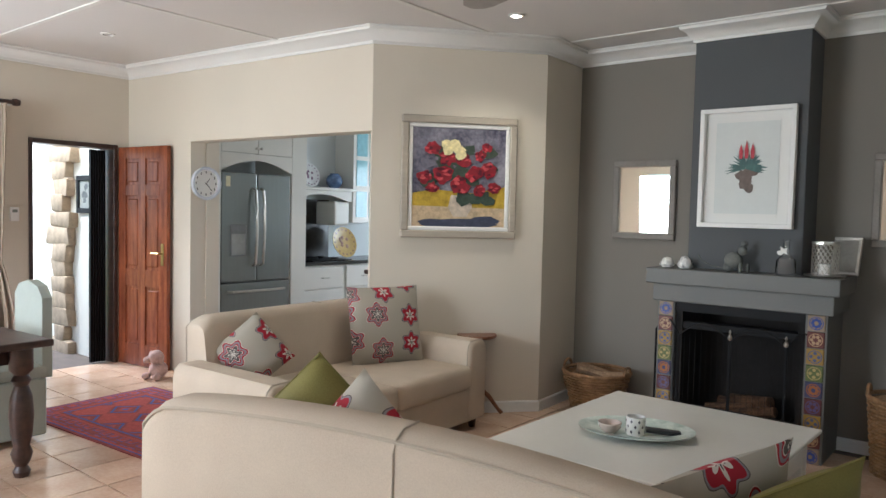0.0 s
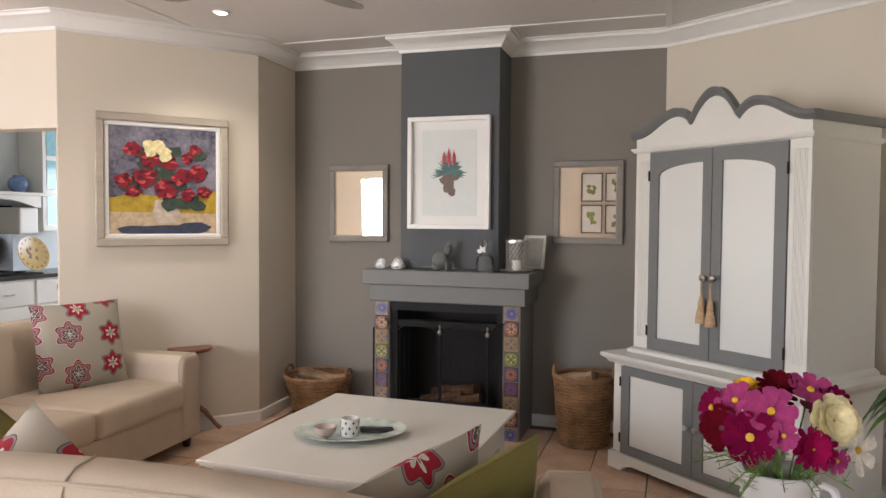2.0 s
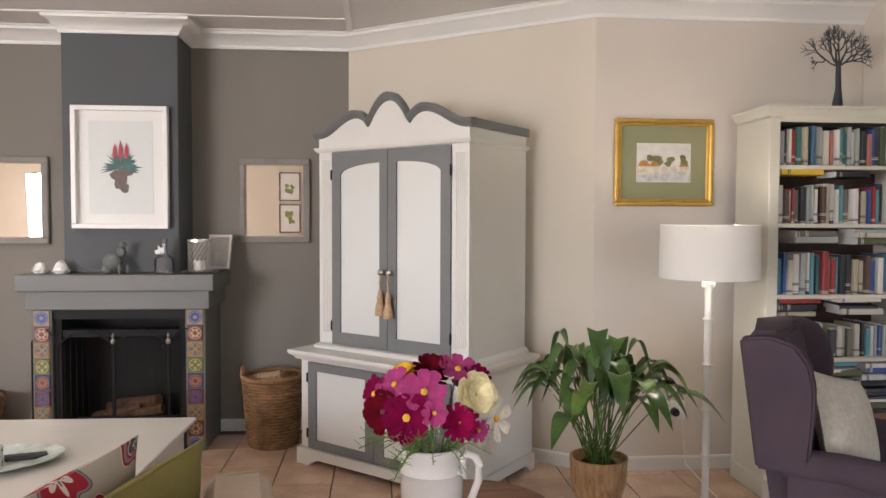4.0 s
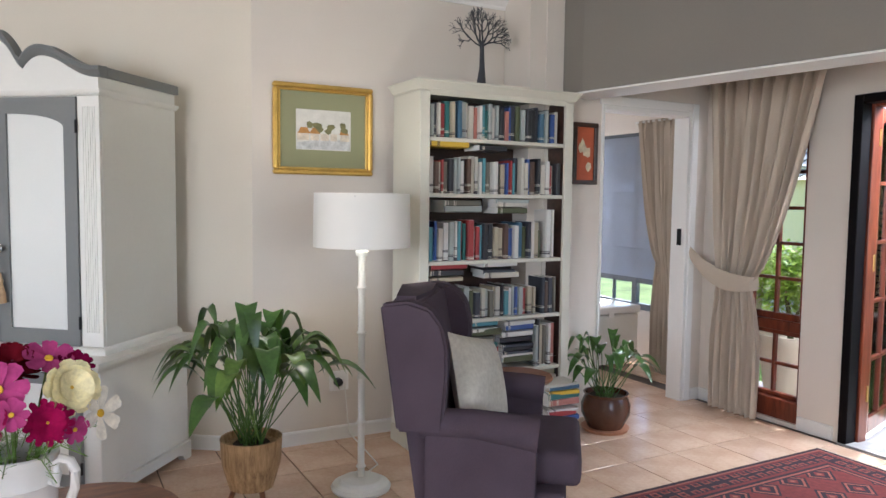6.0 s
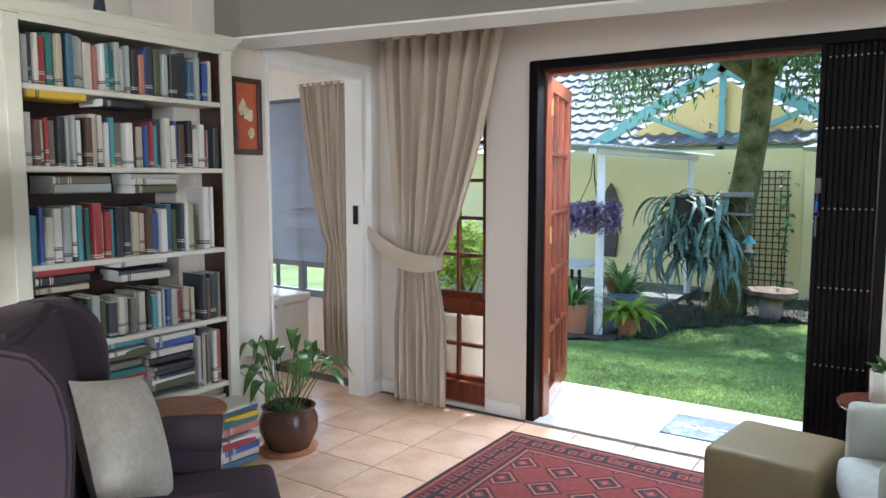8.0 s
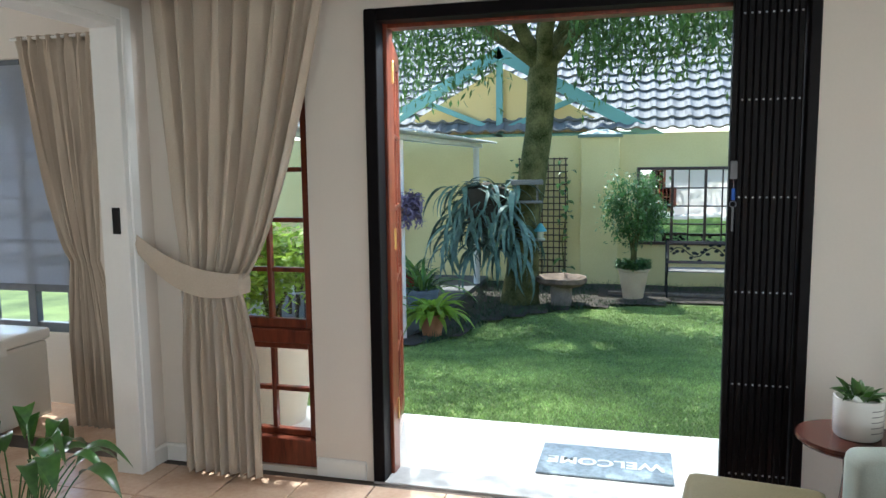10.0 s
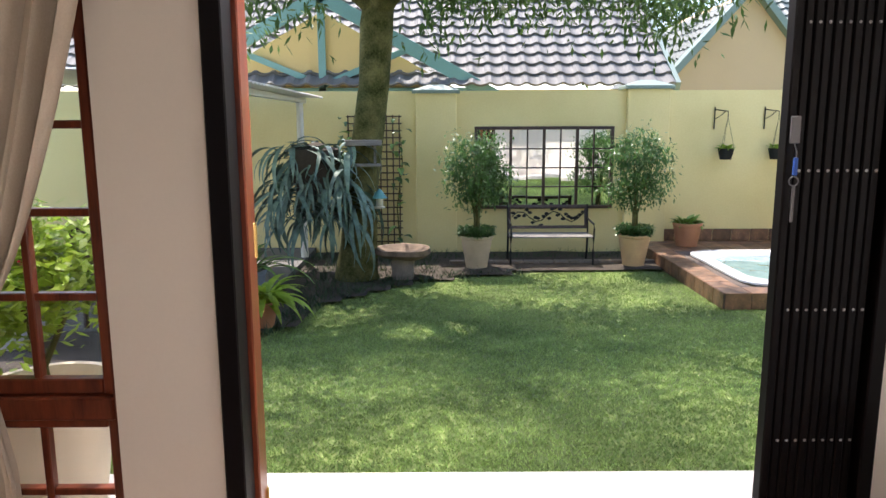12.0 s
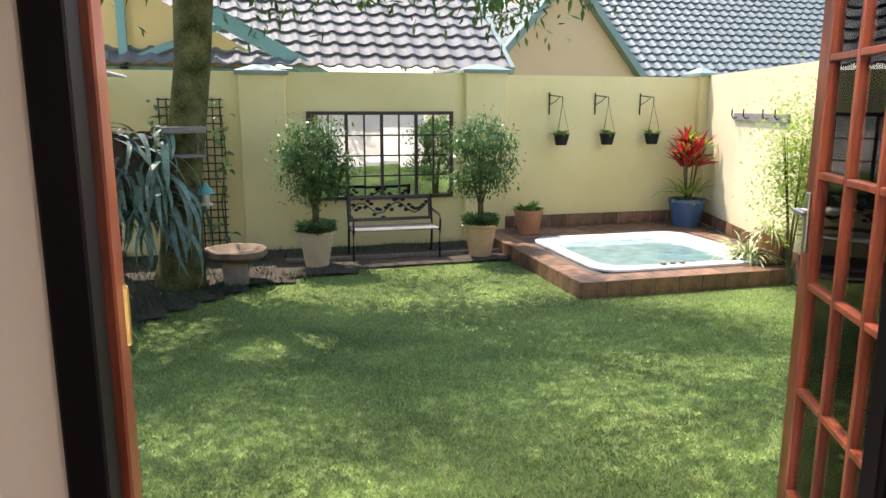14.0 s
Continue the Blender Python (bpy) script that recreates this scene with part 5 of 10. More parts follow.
def build_round_table(name, label, x, y, h, r, wood, group=""):
    t = thing(name, label, "side table", pose(x, y, 0.003), group)
    bm = bmesh.new()
    lathe(bm, [(0, h - 0.028), (r - 0.02, h - 0.028), (r - 0.006, h - 0.02), (r, h - 0.010), (r - 0.004, h), (0, h)], 36)
    part("tabletop", bm, wood, t, smooth=True)
    bm = bmesh.new()
    lathe(bm, [(0, 0.16), (0.03, 0.16), (0.036, 0.2), (0.02, 0.25), (0.028, 0.32), (0.018, 0.42), (0.022, h - 0.06), (0.045, h - 0.03), (0, h - 0.028)], 16)
    part("pedestal", bm, wood, t, smooth=True)
    for k in range(3):
        a = 2 * math.pi * k / 3 + 0.5
        bm = bmesh.new()
        tube(bm, [(0.02 * math.cos(a), 0.02 * math.sin(a), 0.2), (0.10 * math.cos(a), 0.10 * math.sin(a), 0.14), (0.17 * math.cos(a), 0.17 * math.sin(a), 0.05), (0.20 * math.cos(a), 0.20 * math.sin(a), 0.02)], [0.02, 0.017, 0.013, 0.016], 8)
        part("foot", bm, wood, t)
    return t


build_round_table("side_table", "small dark wooden table behind the sofa arm", -2.93, 4.60, 0.60, 0.15, M["reading_wood"])
build_round_table("side_table", "round chestnut wood table holding a flower jug", 0.74, 2.86, 0.48, 0.30, M["reading_wood"])
build_round_table("side_table", "round dark wooden table with a potted succulent", 4.42, 1.33, 0.545, 0.165, M["mahogany"])


def build_succulent():
    p = thing("potted_succulent", "small succulent in a white printed pot", "pot plant", pose(4.43, 1.31, 0.549))
    bm = bmesh.new()
    lathe(bm, [(0, 0), (0.065, 0), (0.072, 0.01), (0.075, 0.13), (0.068, 0.13), (0.066, 0.11), (0, 0.11)], 24)
    pot = part("pot", bm, M["ceramic"], p, smooth=True)
    bm = bmesh.new()
    for k in range(5):
        lathe(bm, [(0.0742 + 0.0006 * (k // 3), 0.03 + 0.018 * k), (0.0746 + 0.0006 * (k // 3), 0.033 + 0.018 * k)], 8, None, 3.4, 4.6)
    part("lettering", bm, flat("grey_ink", (0.2, 0.2, 0.2)), pot)
    lf = leaf_mesh("succulent_leaf", 0.06, 0.03, 0.5, M["leaf"], 4, 0.3)
    spread_leaves(p, [lf], 26, (0, 0, 0.125), random.Random(2), (0.1, 1.3), (0.7, 1.2), ring_r=0.05)


build_succulent()


# ---- jug of garden flowers ----
def bloom(parent, at, r, col, key, petals, heart, facing, rnd, double=1, wide=0.42):
    b = bmesh.new()
    for layer in range(double):
        for i in range(petals):
            a = 2 * math.pi * (i + 0.5 * layer) / petals + rnd.uniform(-0.1, 0.1)
            L = r * (1 - 0.2 * layer) * rnd.uniform(0.9, 1.05)
            w = r * wide
            lift = 0.15 + 0.28 * layer + rnd.uniform(-0.08, 0.08)
            pts = []
            for u, v in ((0.1, 0.25), (0.55, 0.85), (0.9, 0.9), (1.0, 0.35)):
                pts.append((u, v))
            ca, sa = math.cos(a), math.sin(a)
            left = [b.verts.new((ca * L * u - sa * w / 2 * v, sa * L * u + ca * w / 2 * v, L * u * lift + 0.004 * layer)) for u, v in pts]
            mid = [b.verts.new((ca * L * u, sa * L * u, L * u * lift - 0.08 * w + 0.004 * layer)) for u, v in pts]
            right = [b.verts.new((ca * L * u + sa * w / 2 * v, sa * L * u - ca * w / 2 * v, L * u * lift + 0.004 * layer)) for u, v in pts]
            for x, y in ((left, mid), (mid, right)):
                for q in range(3):
                    b.faces.new((x[q], x[q + 1], y[q + 1], y[q]))
    z = Vector((0, 0, 1)).rotation_difference(Vector(facing).normalized()).to_matrix().to_4x4()
    if key not in M:
        M[key] = surface(key, col, 0.85, 0.25, 30, 90, 0.05, spec=0.08)
    ob = part("bloom", b, M[key], parent, m=Matrix.Translation(at) @ z, smooth=True)
    b = bmesh.new()
    lathe(b, [(r * 0.16, 0.0), (r * 0.15, r * 0.08), (0, r * 0.12)], 8)
    part("bloom_heart", b, flat("heart_%s" % heart, {"yellow": (0.7, 0.42, 0.02), "dark": (0.12, 0.01, 0.03)}[heart]), ob)


def build_flower_jug():
    jx, jy, jz = 0.59, 2.72, 0.4835
    j = thing("flower_jug", "white ceramic jug of pink, red and cream garden flowers", "vase", pose(jx, jy, jz))
    bm = bmesh.new()
    lathe(bm, [(0, 0), (0.088, 0), (0.096, 0.01), (0.096, 0.03), (0.100, 0.035), (0.103, 0.15), (0.103, 0.192), (0.106, 0.196), (0.103, 0.20), (0.103, 0.25), (0.109, 0.262), (0.109, 0.274), (0.104, 0.278), (0.099, 0.278), (0.095, 0.24), (0.092, 0.02), (0, 0.02)], 36)
    body = part("jug", bm, M["ceramic"], j, smooth=True)
    bm = bmesh.new()
    tube(bm, [(0.102, 0, 0.205), (0.118, 0, 0.198), (0.122, 0, 0.222), (0.116, 0, 0.25), (0.135, 0, 0.268), (0.162, 0, 0.262), (0.176, 0, 0.235), (0.172, 0, 0.19), (0.150, 0, 0.13), (0.125, 0, 0.09), (0.102, 0, 0.075)], 0.013, 8)
    part("handle", bm, M["ceramic"], body, smooth=True, m=pose(0, 0, 0, 0, 0, -35))
    rnd = random.Random(17)
    mag, pink, red, cream = (0.15, 0.0015, 0.035), (0.36, 0.05, 0.17), (0.10, 0.002, 0.008), (0.80, 0.72, 0.42)
    B = [((-0.06, -0.06, 0.37), 0.065, mag, "magenta_petal", 8, "yellow", (-0.2, -1, 0.35), 1), ((-0.11, -0.02, 0.375), 0.055, red, "crimson_petal", 9, "dark", (-0.5, -1, 0.2), 2),
         ((0.055, -0.06, 0.355), 0.052, (0.28, 0.004, 0.06), "cerise_petal", 14, "yellow", (0.2, -1, 0.3), 3), ((-0.02, -0.04, 0.43), 0.06, pink, "pink_petal", 8, "yellow", (-0.1, -1, 0.6), 1),
         ((-0.085, 0.0, 0.44), 0.05, pink, "pink_petal", 8, "yellow", (-0.4, -0.8, 0.8), 1), ((0.0, 0.03, 0.47), 0.052, red, "crimson_petal", 14, "dark", (0, -0.7, 1), 3),
         ((0.06, 0.02, 0.475), 0.055, pink, "pink_petal", 8, "yellow", (0.2, -0.6, 1), 1), ((0.10, 0.03, 0.445), 0.05, mag, "magenta_petal", 14, "yellow", (0.5, -0.7, 0.8), 3),
         ((0.095, -0.02, 0.415), 0.062, cream, "cream_petal", 9, "yellow", (0.5, -1, 0.4), 3), ((0.145, 0.0, 0.345), 0.058, (0.80, 0.76, 0.66), "white_petal", 6, "yellow", (0.9, -0.8, 0.2), 1),
         ((-0.06, 0.05, 0.455), 0.04, (0.75, 0.42, 0.02), "yellow_petal", 14, "yellow", (-0.3, -0.5, 1), 3), ((-0.13, 0.03, 0.41), 0.05, mag, "magenta_petal", 8, "yellow", (-1, -0.6, 0.4), 1),
         ((0.0, 0.09, 0.43), 0.055, red, "crimson_petal", 12, "dark", (0, 0.8, 0.7), 2), ((0.09, 0.09, 0.41), 0.055, pink, "pink_petal", 8, "yellow", (0.6, 0.7, 0.6), 1), ((-0.09, 0.09, 0.40), 0.055, mag, "magenta_petal", 8, "yellow", (-0.6, 0.8, 0.5), 1),
         ((0.0, -0.075, 0.385), 0.035, pink, "pink_petal", 8, "yellow", (0.1, -1, 0.3), 1), ((0.10, -0.05, 0.33), 0.03, pink, "pink_petal", 8, "yellow", (0.6, -1, 0.1), 1)]
    for at, r, col, key, n, heart, face, dbl in B:
        at = (at[0] * 1.45, at[1] * 1.35, 0.30 + (at[2] - 0.30) * 1.25)
        bloom(j, at, r * 1.28, col, key, n, heart, face, rnd, dbl, 0.62 if n < 10 else 0.3)
        bm = bmesh.new()
        d = Vector(face).normalized()
        tube(bm, [(at[0] * 0.2, at[1] * 0.2, 0.1), (at[0] * 0.4, at[1] * 0.4, 0.27), tuple(Vector(at) - d * 0.03), at], 0.0028, 5)
        part("stem", bm, M["leaf_light"], j)
    for i in range(30):
        bm = bmesh.new()
        a = rnd.uniform(0, 6.28)
        base = Vector((0.06 * math.cos(a), 0.06 * math.sin(a), 0.27))
        tip = base + Vector((math.cos(a) * rnd.uniform(0.09, 0.2), math.sin(a) * rnd.uniform(0.09, 0.2), rnd.uniform(-0.06, 0.12)))
        tube(bm, [base, (base + tip) / 2 + Vector((0, 0, 0.03)), tip], 0.0016, 4)
        for k in range(14):
            p = base.lerp(tip, 0.2 + 0.8 * k / 14) + Vector((0, 0, 0.05 * math.sin(math.pi * (0.2 + 0.8 * k / 14)) * 0.6))
            tube(bm, [p, p + Vector((rnd.uniform(-.03, .03), rnd.uniform(-.03, .03), rnd.uniform(-.006, .028)))], 0.0009, 3, cap=False)
        part("fern_frond", bm, M["leaf_light"], j)


build_flower_jug()


# ---- house plants ----
def arching_leaf(parent, mat_leaf, base, az, reach, rise, blade, width, rnd, name="leaf"):
    """A stalk with a blade that arches over and hangs."""
    bm = bmesh.new()
    d = Vector((math.cos(az), math.sin(az), 0))
    side = Vector((-math.sin(az), math.cos(az), 0))
    n = 14
    pts = []
    L = reach + blade
    for i in range(n + 1):
        s = i / n
        pts.append(base + d * (reach * (s ** 0.8) * 1.25) + Vector((0, 0, rise * math.sin(s * 2.35) * (1.05 - 0.12 * s))))
    k0 = 6
    tube(bm, pts[:k0 + 1], 0.0028, 5)
    rows = []
    for i in range(k0, n + 1):
        s = (i - k0) / (n - k0)
        w = width * (math.sin(math.pi * s ** 0.8) ** 0.85 if 0 < s < 1 else 0.02)
        up = Vector((0, 0, 1))
        tw = side * math.cos(0.25) + up * 0.12
        rows.append([bm.verts.new(pts[i] - side * w / 2 + up * w * 0.18), bm.verts.new(pts[i]), bm.verts.new(pts[i] + tw * w / 2 + up * w * 0.1)])
    for a, b in zip(rows, rows[1:]):
        for q in (0, 1):
            bm.faces.new((a[q], a[q + 1], b[q + 1], b[q]))
    part(name, bm, mat_leaf, parent, smooth=True)


def build_lily(x, y, label, pot_mat, stand, leaves, reach, rise, width, seed, pot_r=0.13, pot_h=0.22):
    z0 = 0.12 if stand else 0.003
    p = thing("peace_lily", label, "house plant", pose(x, y, 0.003))
    bm = bmesh.new()
    if stand:
        lathe(bm, [(0, z0), (pot_r * 0.72, z0), (pot_r * 0.95, z0 + pot_h * 0.5), (pot_r, z0 + pot_h), (pot_r - 0.012, z0 + pot_h), (pot_r * 0.85, z0 + pot_h - 0.03), (0, z0 + pot_h - 0.03)], 28)
    else:
        lathe(bm, [(0, 0.02), (pot_r * 0.7, 0.02), (pot_r * 0.98, pot_h * 0.45), (pot_r, pot_h * 0.7), (pot_r * 0.86, pot_h * 0.92), (pot_r * 0.92, pot_h), (pot_r * 0.84, pot_h), (pot_r * 0.8, pot_h - 0.03), (0, pot_h - 0.03)], 28)
    pot = part("pot", bm, pot_mat, p, smooth=True)
    top = z0 + pot_h - 0.03
    if stand:
        for k in range(3):
            a = 2 * math.pi * k / 3 + 0.9
            bm = bmesh.new()
            tube(bm, [(0.07 * math.cos(a), 0.07 * math.sin(a), z0 + 0.01), (0.12 * math.cos(a), 0.12 * math.sin(a), 0.0)], [0.014, 0.010], 8)
            part("stand_leg", bm, M["reading_wood"], p)
    else:
        bm = bmesh.new()
        lathe(bm, [(0, 0), (pot_r * 0.9, 0), (pot_r * 0.98, 0.02), (pot_r * 0.85, 0.02), (0, 0.012)], 28)
        part("saucer", bm, M["terracotta"], p, smooth=True)
    bm = bmesh.new()
    lathe(bm, [(pot_r * 0.8, top - 0.002), (0, top + 0.006)], 20)
    part("soil", bm, M["soil"], pot)
    rnd = random.Random(seed)
    for i in range(leaves):
        az = 2 * math.pi * i * 0.382 + rnd.uniform(-0.3, 0.3)
        f = rnd.random()
        arching_leaf(p, M["leaf"] if rnd.random() < 0.85 else M["leaf_light"], Vector((rnd.uniform(-.05, .05), rnd.uniform(-.05, .05), top)), az,
                     reach * (0.25 + 0.8 * f), rise * (1.15 - 0.45 * f) * rnd.uniform(0.8, 1.1), 0, width * rnd.uniform(0.75, 1.1), rnd)


build_lily(1.48, 3.78, "large dark green peace lily in a bark-covered pot on a tripod", M["bark_pot"], True, 60, 0.46, 0.54, 0.10, 7, 0.14, 0.23)
build_lily(3.77, 3.98, "small peace lily in a glazed brown pot on the tiles", M["brown_pot"], False, 30, 0.30, 0.36, 0.075, 12, 0.155, 0.24)


# ---- floor lamp ----
def build_floor_lamp():
    l = thing("floor_lamp", "white bamboo-turned floor lamp with a drum shade", "floor lamp", pose(2.03, 3.80, 0.003))
    bm = bmesh.new()
    lathe(bm, [(0, 0), (0.145, 0), (0.15, 0.012), (0.14, 0.028), (0.11, 0.035), (0.10, 0.05), (0.05, 0.06), (0, 0.062)], 32)
    part("base", bm, M["white_furn"], l, smooth=True)
    bm = bmesh.new()
    pr = [(0.018, 0.055)]
    for k in range(5):
        z = 0.10 + 0.225 * k
        pr += [(0.017, z), (0.026, z + 0.012), (0.017, z + 0.024), (0.017, z + 0.19)]
    pr += [(0.03, 1.17), (0.032, 1.19), (0.022, 1.2), (0.022, 1.30), (0, 1.30)]
    lathe(bm, pr, 16)
    part("stem", bm, M["white_furn"], l, smooth=True)
    bm = bmesh.new()
    lathe(bm, [(0.238, 1.215), (0.233, 1.475), (0.229, 1.475), (0.234, 1.215), (0.238, 1.215)], 40)
    part("shade", bm, M["shade"], l, "white fabric drum shade", smooth=True)
    bm = bmesh.new()
    for k in range(3):
        a = 2 * math.pi * k / 3
        tube(bm, [(0, 0, 1.42), (0.24 * math.cos(a), 0.24 * math.sin(a), 1.46)], 0.003, 5)
    part("shade_ring", bm, M["silver"], l)
    bm = bmesh.new()
    tube(bm, [(0.06, 0.12, 0.01), (0.2, 0.25, 0.004), (0.22, 0.45, 0.004), (0.19, 0.66, 0.06), (0.19, 0.735, 0.33)], 0.004, 5)
    part("cable", bm, M["white_furn"], l)
    s = thing("wall_socket", "white double wall socket with a black plug", "socket", pose(2.19, 4.559, 0.36))
    part("plate", one_box(-0.06, 0.06, -0.012, 0, -0.06, 0.06, 0.004), M["frame_white"], s)
    bm = bmesh.new()
    lathe(bm, [(0, 0), (0.026, 0), (0.024, 0.03), (0, 0.034)], 14, Matrix.Translation((-0.01, -0.012, -0.005)) @ Matrix.Rotation(math.pi / 2, 4, 'X'))
    part("plug", bm, flat("black_plastic", (0.02, 0.02, 0.022), 0.35), s)


build_floor_lamp()


# ---- bookcase and books ----
SH = [0.10, 0.425, 0.752, 1.097, 1.482, 1.797]
BK = pose(2.485, 4.08, 0.003)
BW, BD, BH = 1.055, 0.36, 2.108


def build_bookcase():
    b = thing("bookcase", "tall cream painted bookcase crammed with books", "bookcase", BK)
    w = M["shelf_white"]
    for x in (0, BW - 0.06):
        part("side", one_box(x, x + 0.06, 0, BD, 0, BH - 0.06, 0.003), w, b)
    # back board and thin added side sheets darken the inside of the cream case
    part("back_panel", one_box(0.06, BW - 0.06, BD - 0.015, BD, 0.0, BH - 0.06), M["wood_dark"], b, "dark back board")
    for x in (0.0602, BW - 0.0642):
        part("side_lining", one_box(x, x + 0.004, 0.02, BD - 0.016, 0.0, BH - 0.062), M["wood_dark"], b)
    part("plinth", one_box(-0.015, BW + 0.015, -0.015, BD - 0.02, 0, 0.098, 0.004), w, b)
    for z in SH[1:]:
        part("shelf", one_box(0.061, BW - 0.061, 0.012, BD - 0.016, z - 0.022, z, 0.003), w, b)
    bm = bmesh.new()
    moulding(bm, [(0, BD), (0, 0), (BW, 0), (BW, BD)], [(0, BH - 0.05), (0.008, BH - 0.05), (0.028, BH - 0.018), (0.035, BH - 0.012), (0.035, BH), (0, BH)])
    box(bm, 0.001, BW - 0.001, 0.001, BD, BH - 0.058, BH - 0.001)
    box(bm, 0.061, BW - 0.061, 0.002, 0.02, BH - 0.082, BH - 0.058)
    part("cornice", bm, w, b)


build_bookcase()
BOOK_COLS = [(0.045, 0.05, 0.065), (0.03, 0.03, 0.035), (0.55, 0.52, 0.45), (0.30, 0.04, 0.04), (0.06, 0.13, 0.20), (0.04, 0.16, 0.15), (0.42, 0.37, 0.27), (0.62, 0.60, 0.56),
             (0.10, 0.06, 0.045), (0.16, 0.15, 0.12), (0.05, 0.10, 0.30), (0.40, 0.16, 0.13), (0.10, 0.28, 0.33), (0.60, 0.40, 0.04), (0.35, 0.38, 0.36), (0.09, 0.10, 0.05)]


def book_mat(i, c):
    """Cover cloth with bands of another tone across the spine, as unread lettering."""
    m, n, l, p = node_mat("book_cover_%d" % i)
    tc, sep = n.new("ShaderNodeTexCoord"), n.new("ShaderNodeSeparateXYZ")
    l.new(tc.outputs["Object"], sep.inputs[0])
    info = n.new("ShaderNodeObjectInfo")
    off = n.new("ShaderNodeMath")
    off.operation = 'MULTIPLY_ADD'
    off.inputs[1].default_value = 0.5
    l.new(info.outputs["Random"], off.inputs[0])
    l.new(sep.outputs[2], off.inputs[2])
    no = n.new("ShaderNodeTexNoise")
    no.noise_dimensions = '1D'
    no.inputs["Scale"].default_value = 4.5
    no.inputs["Detail"].default_value = 2
    l.new(off.outputs[0], no.inputs["W"])
    r = n.new("ShaderNodeValToRGB")
    r.color_ramp.interpolation = 'CONSTANT'
    lum = sum(c) / 3
    ink = (0.62, 0.58, 0.48) if lum < 0.25 else (0.06, 0.05, 0.06)
    r.color_ramp.elements[0].color = (*c, 1)
    r.color_ramp.elements[1].position, r.color_ramp.elements[1].color = 0.60, (*ink, 1)
    e = r.color_ramp.elements.new(0.66)
    e.color = (*[x * 0.75 for x in c], 1)
    l.new(no.outputs[0], r.inputs[0])
    l.new(r.outputs[0], p.inputs["Base Color"])
    p.inputs["Roughness"].default_value = 0.45
    return m


BOOK_MESH = []
for i, c in enumerate(BOOK_COLS):
    bm = bmesh.new()
    box(bm, -0.5, 0.5, 0, 1, 0, 1)
    es = [e for e in bm.edges if all(abs(v.co.y) < 1e-5 for v in e.verts) and abs(e.verts[0].co.z - e.verts[1].co.z) > 0.5]
    bmesh.ops.bevel(bm, geom=es, offset=0.16, segments=2, profile=0.6, affect='EDGES')
    me = mesh_of("book", bm, book_mat(i, c))
    me.materials.append(M["paper"])
    for f in me.polygons:
        if abs(f.normal.z) > 0.9 or f.normal.y > 0.9:
            f.material_index = 1
    BOOK_MESH.append(me)


def put_book(x, z, th, dp, h, rnd, lean=0.0, flat_len=0.0, y0=0.03, turn=0.0, col=None, world_m=None):
    ob = new("book", BOOK_MESH[col if col is not None else rnd.choice((0, 0, 1, 1, 1, 2, 2, 2, 3, 4, 5, 6, 6, 7, 7, 7, 7, 8, 9, 10, 11, 12, 14, 14, 15))])
    if flat_len:
        loc = Matrix.Translation((x, y0, z)) @ Euler((0, math.pi / 2, turn)).to_matrix().to_4x4() @ Matrix.Translation((-th / 2, 0, -flat_len / 2)) @ Matrix.Diagonal((th, dp, flat_len, 1))
    else:
        loc = Matrix.Translation((x, y0, z)) @ Euler((0, lean, 0)).to_matrix().to_4x4() @ Matrix.Diagonal((th, dp, h, 1))
    ob.matrix_basis = (world_m or BK) @ loc
    tagged(ob, "book lying flat in a pile" if flat_len else "book standing upright on the bookcase shelf", "book", "books in the bookcase")


def fill_row(x0, x1, z, hmin, hmax, rnd):
    x = x0
    while x < x1 - 0.02:
        th = rnd.uniform(0.016, 0.042)
        if x + th > x1:
            break
        put_book(x + th / 2, z + 0.0005, th - 0.001, rnd.uniform(0.13, 0.19), rnd.uniform(hmin, hmax), rnd, 0.0, y0=0.02 + rnd.uniform(0, 0.04))
        x += th


def pile(x, z, n, rnd, length=(0.18, 0.24), top=None, y0=0.03, cols=None, world_m=None):
    for i in range(n):
        th = rnd.uniform(0.018, 0.042)
        if top and z + th > top:
            break
        put_book(x + rnd.uniform(-0.012, 0.012), z + th, th, 0.16, 0, rnd, flat_len=rnd.uniform(*length), y0=y0 + rnd.uniform(0, 0.02), turn=rnd.uniform(-0.08, 0.08), col=cols[i % len(cols)] if cols else None, world_m=world_m)
        z += th + 0.0005
    return z


rb = random.Random(42)
fill_row(0.07, BW - 0.07, SH[5], 0.17, 0.215, rb)
fill_row(0.07, BW - 0.07, SH[4], 0.175, 0.222, rb)
pile(0.20, SH[4] + 0.2225, 1, rb, (0.24, 0.26), cols=[13])
pile(0.50, SH[4] + 0.2225, 1, rb, (0.2, 0.22), cols=[1])
fill_row(0.07, BW - 0.16, SH[3], 0.17, 0.235, rb)
fill_row(BW - 0.155, BW - 0.07, SH[3], 0.27, 0.30, rb)
pile(0.30, SH[3] + 0.236, 2, rb, (0.2, 0.26), cols=[14, 9])
pile(0.64, SH[3] + 0.236, 4, rb, (0.2, 0.26), top=SH[4] - 0.03)
fill_row(0.07, BW - 0.20, SH[2], 0.15, 0.195, rb)
fill_row(BW - 0.19, BW - 0.07, SH[2], 0.18, 0.24, rb)
pile(0.20, SH[2] + 0.196, 3, rb, (0.2, 0.26), top=SH[3] - 0.03)
pile(0.56, SH[2] + 0.196, 3, rb, (0.2, 0.26), top=SH[3] - 0.03)
for px in (0.2, 0.45, 0.70):
    pile(px, SH[1], 9, rb, (0.19, 0.235), top=SH[2] - 0.03)
fill_row(BW - 0.24, BW - 0.07, SH[1], 0.24, 0.29, rb)
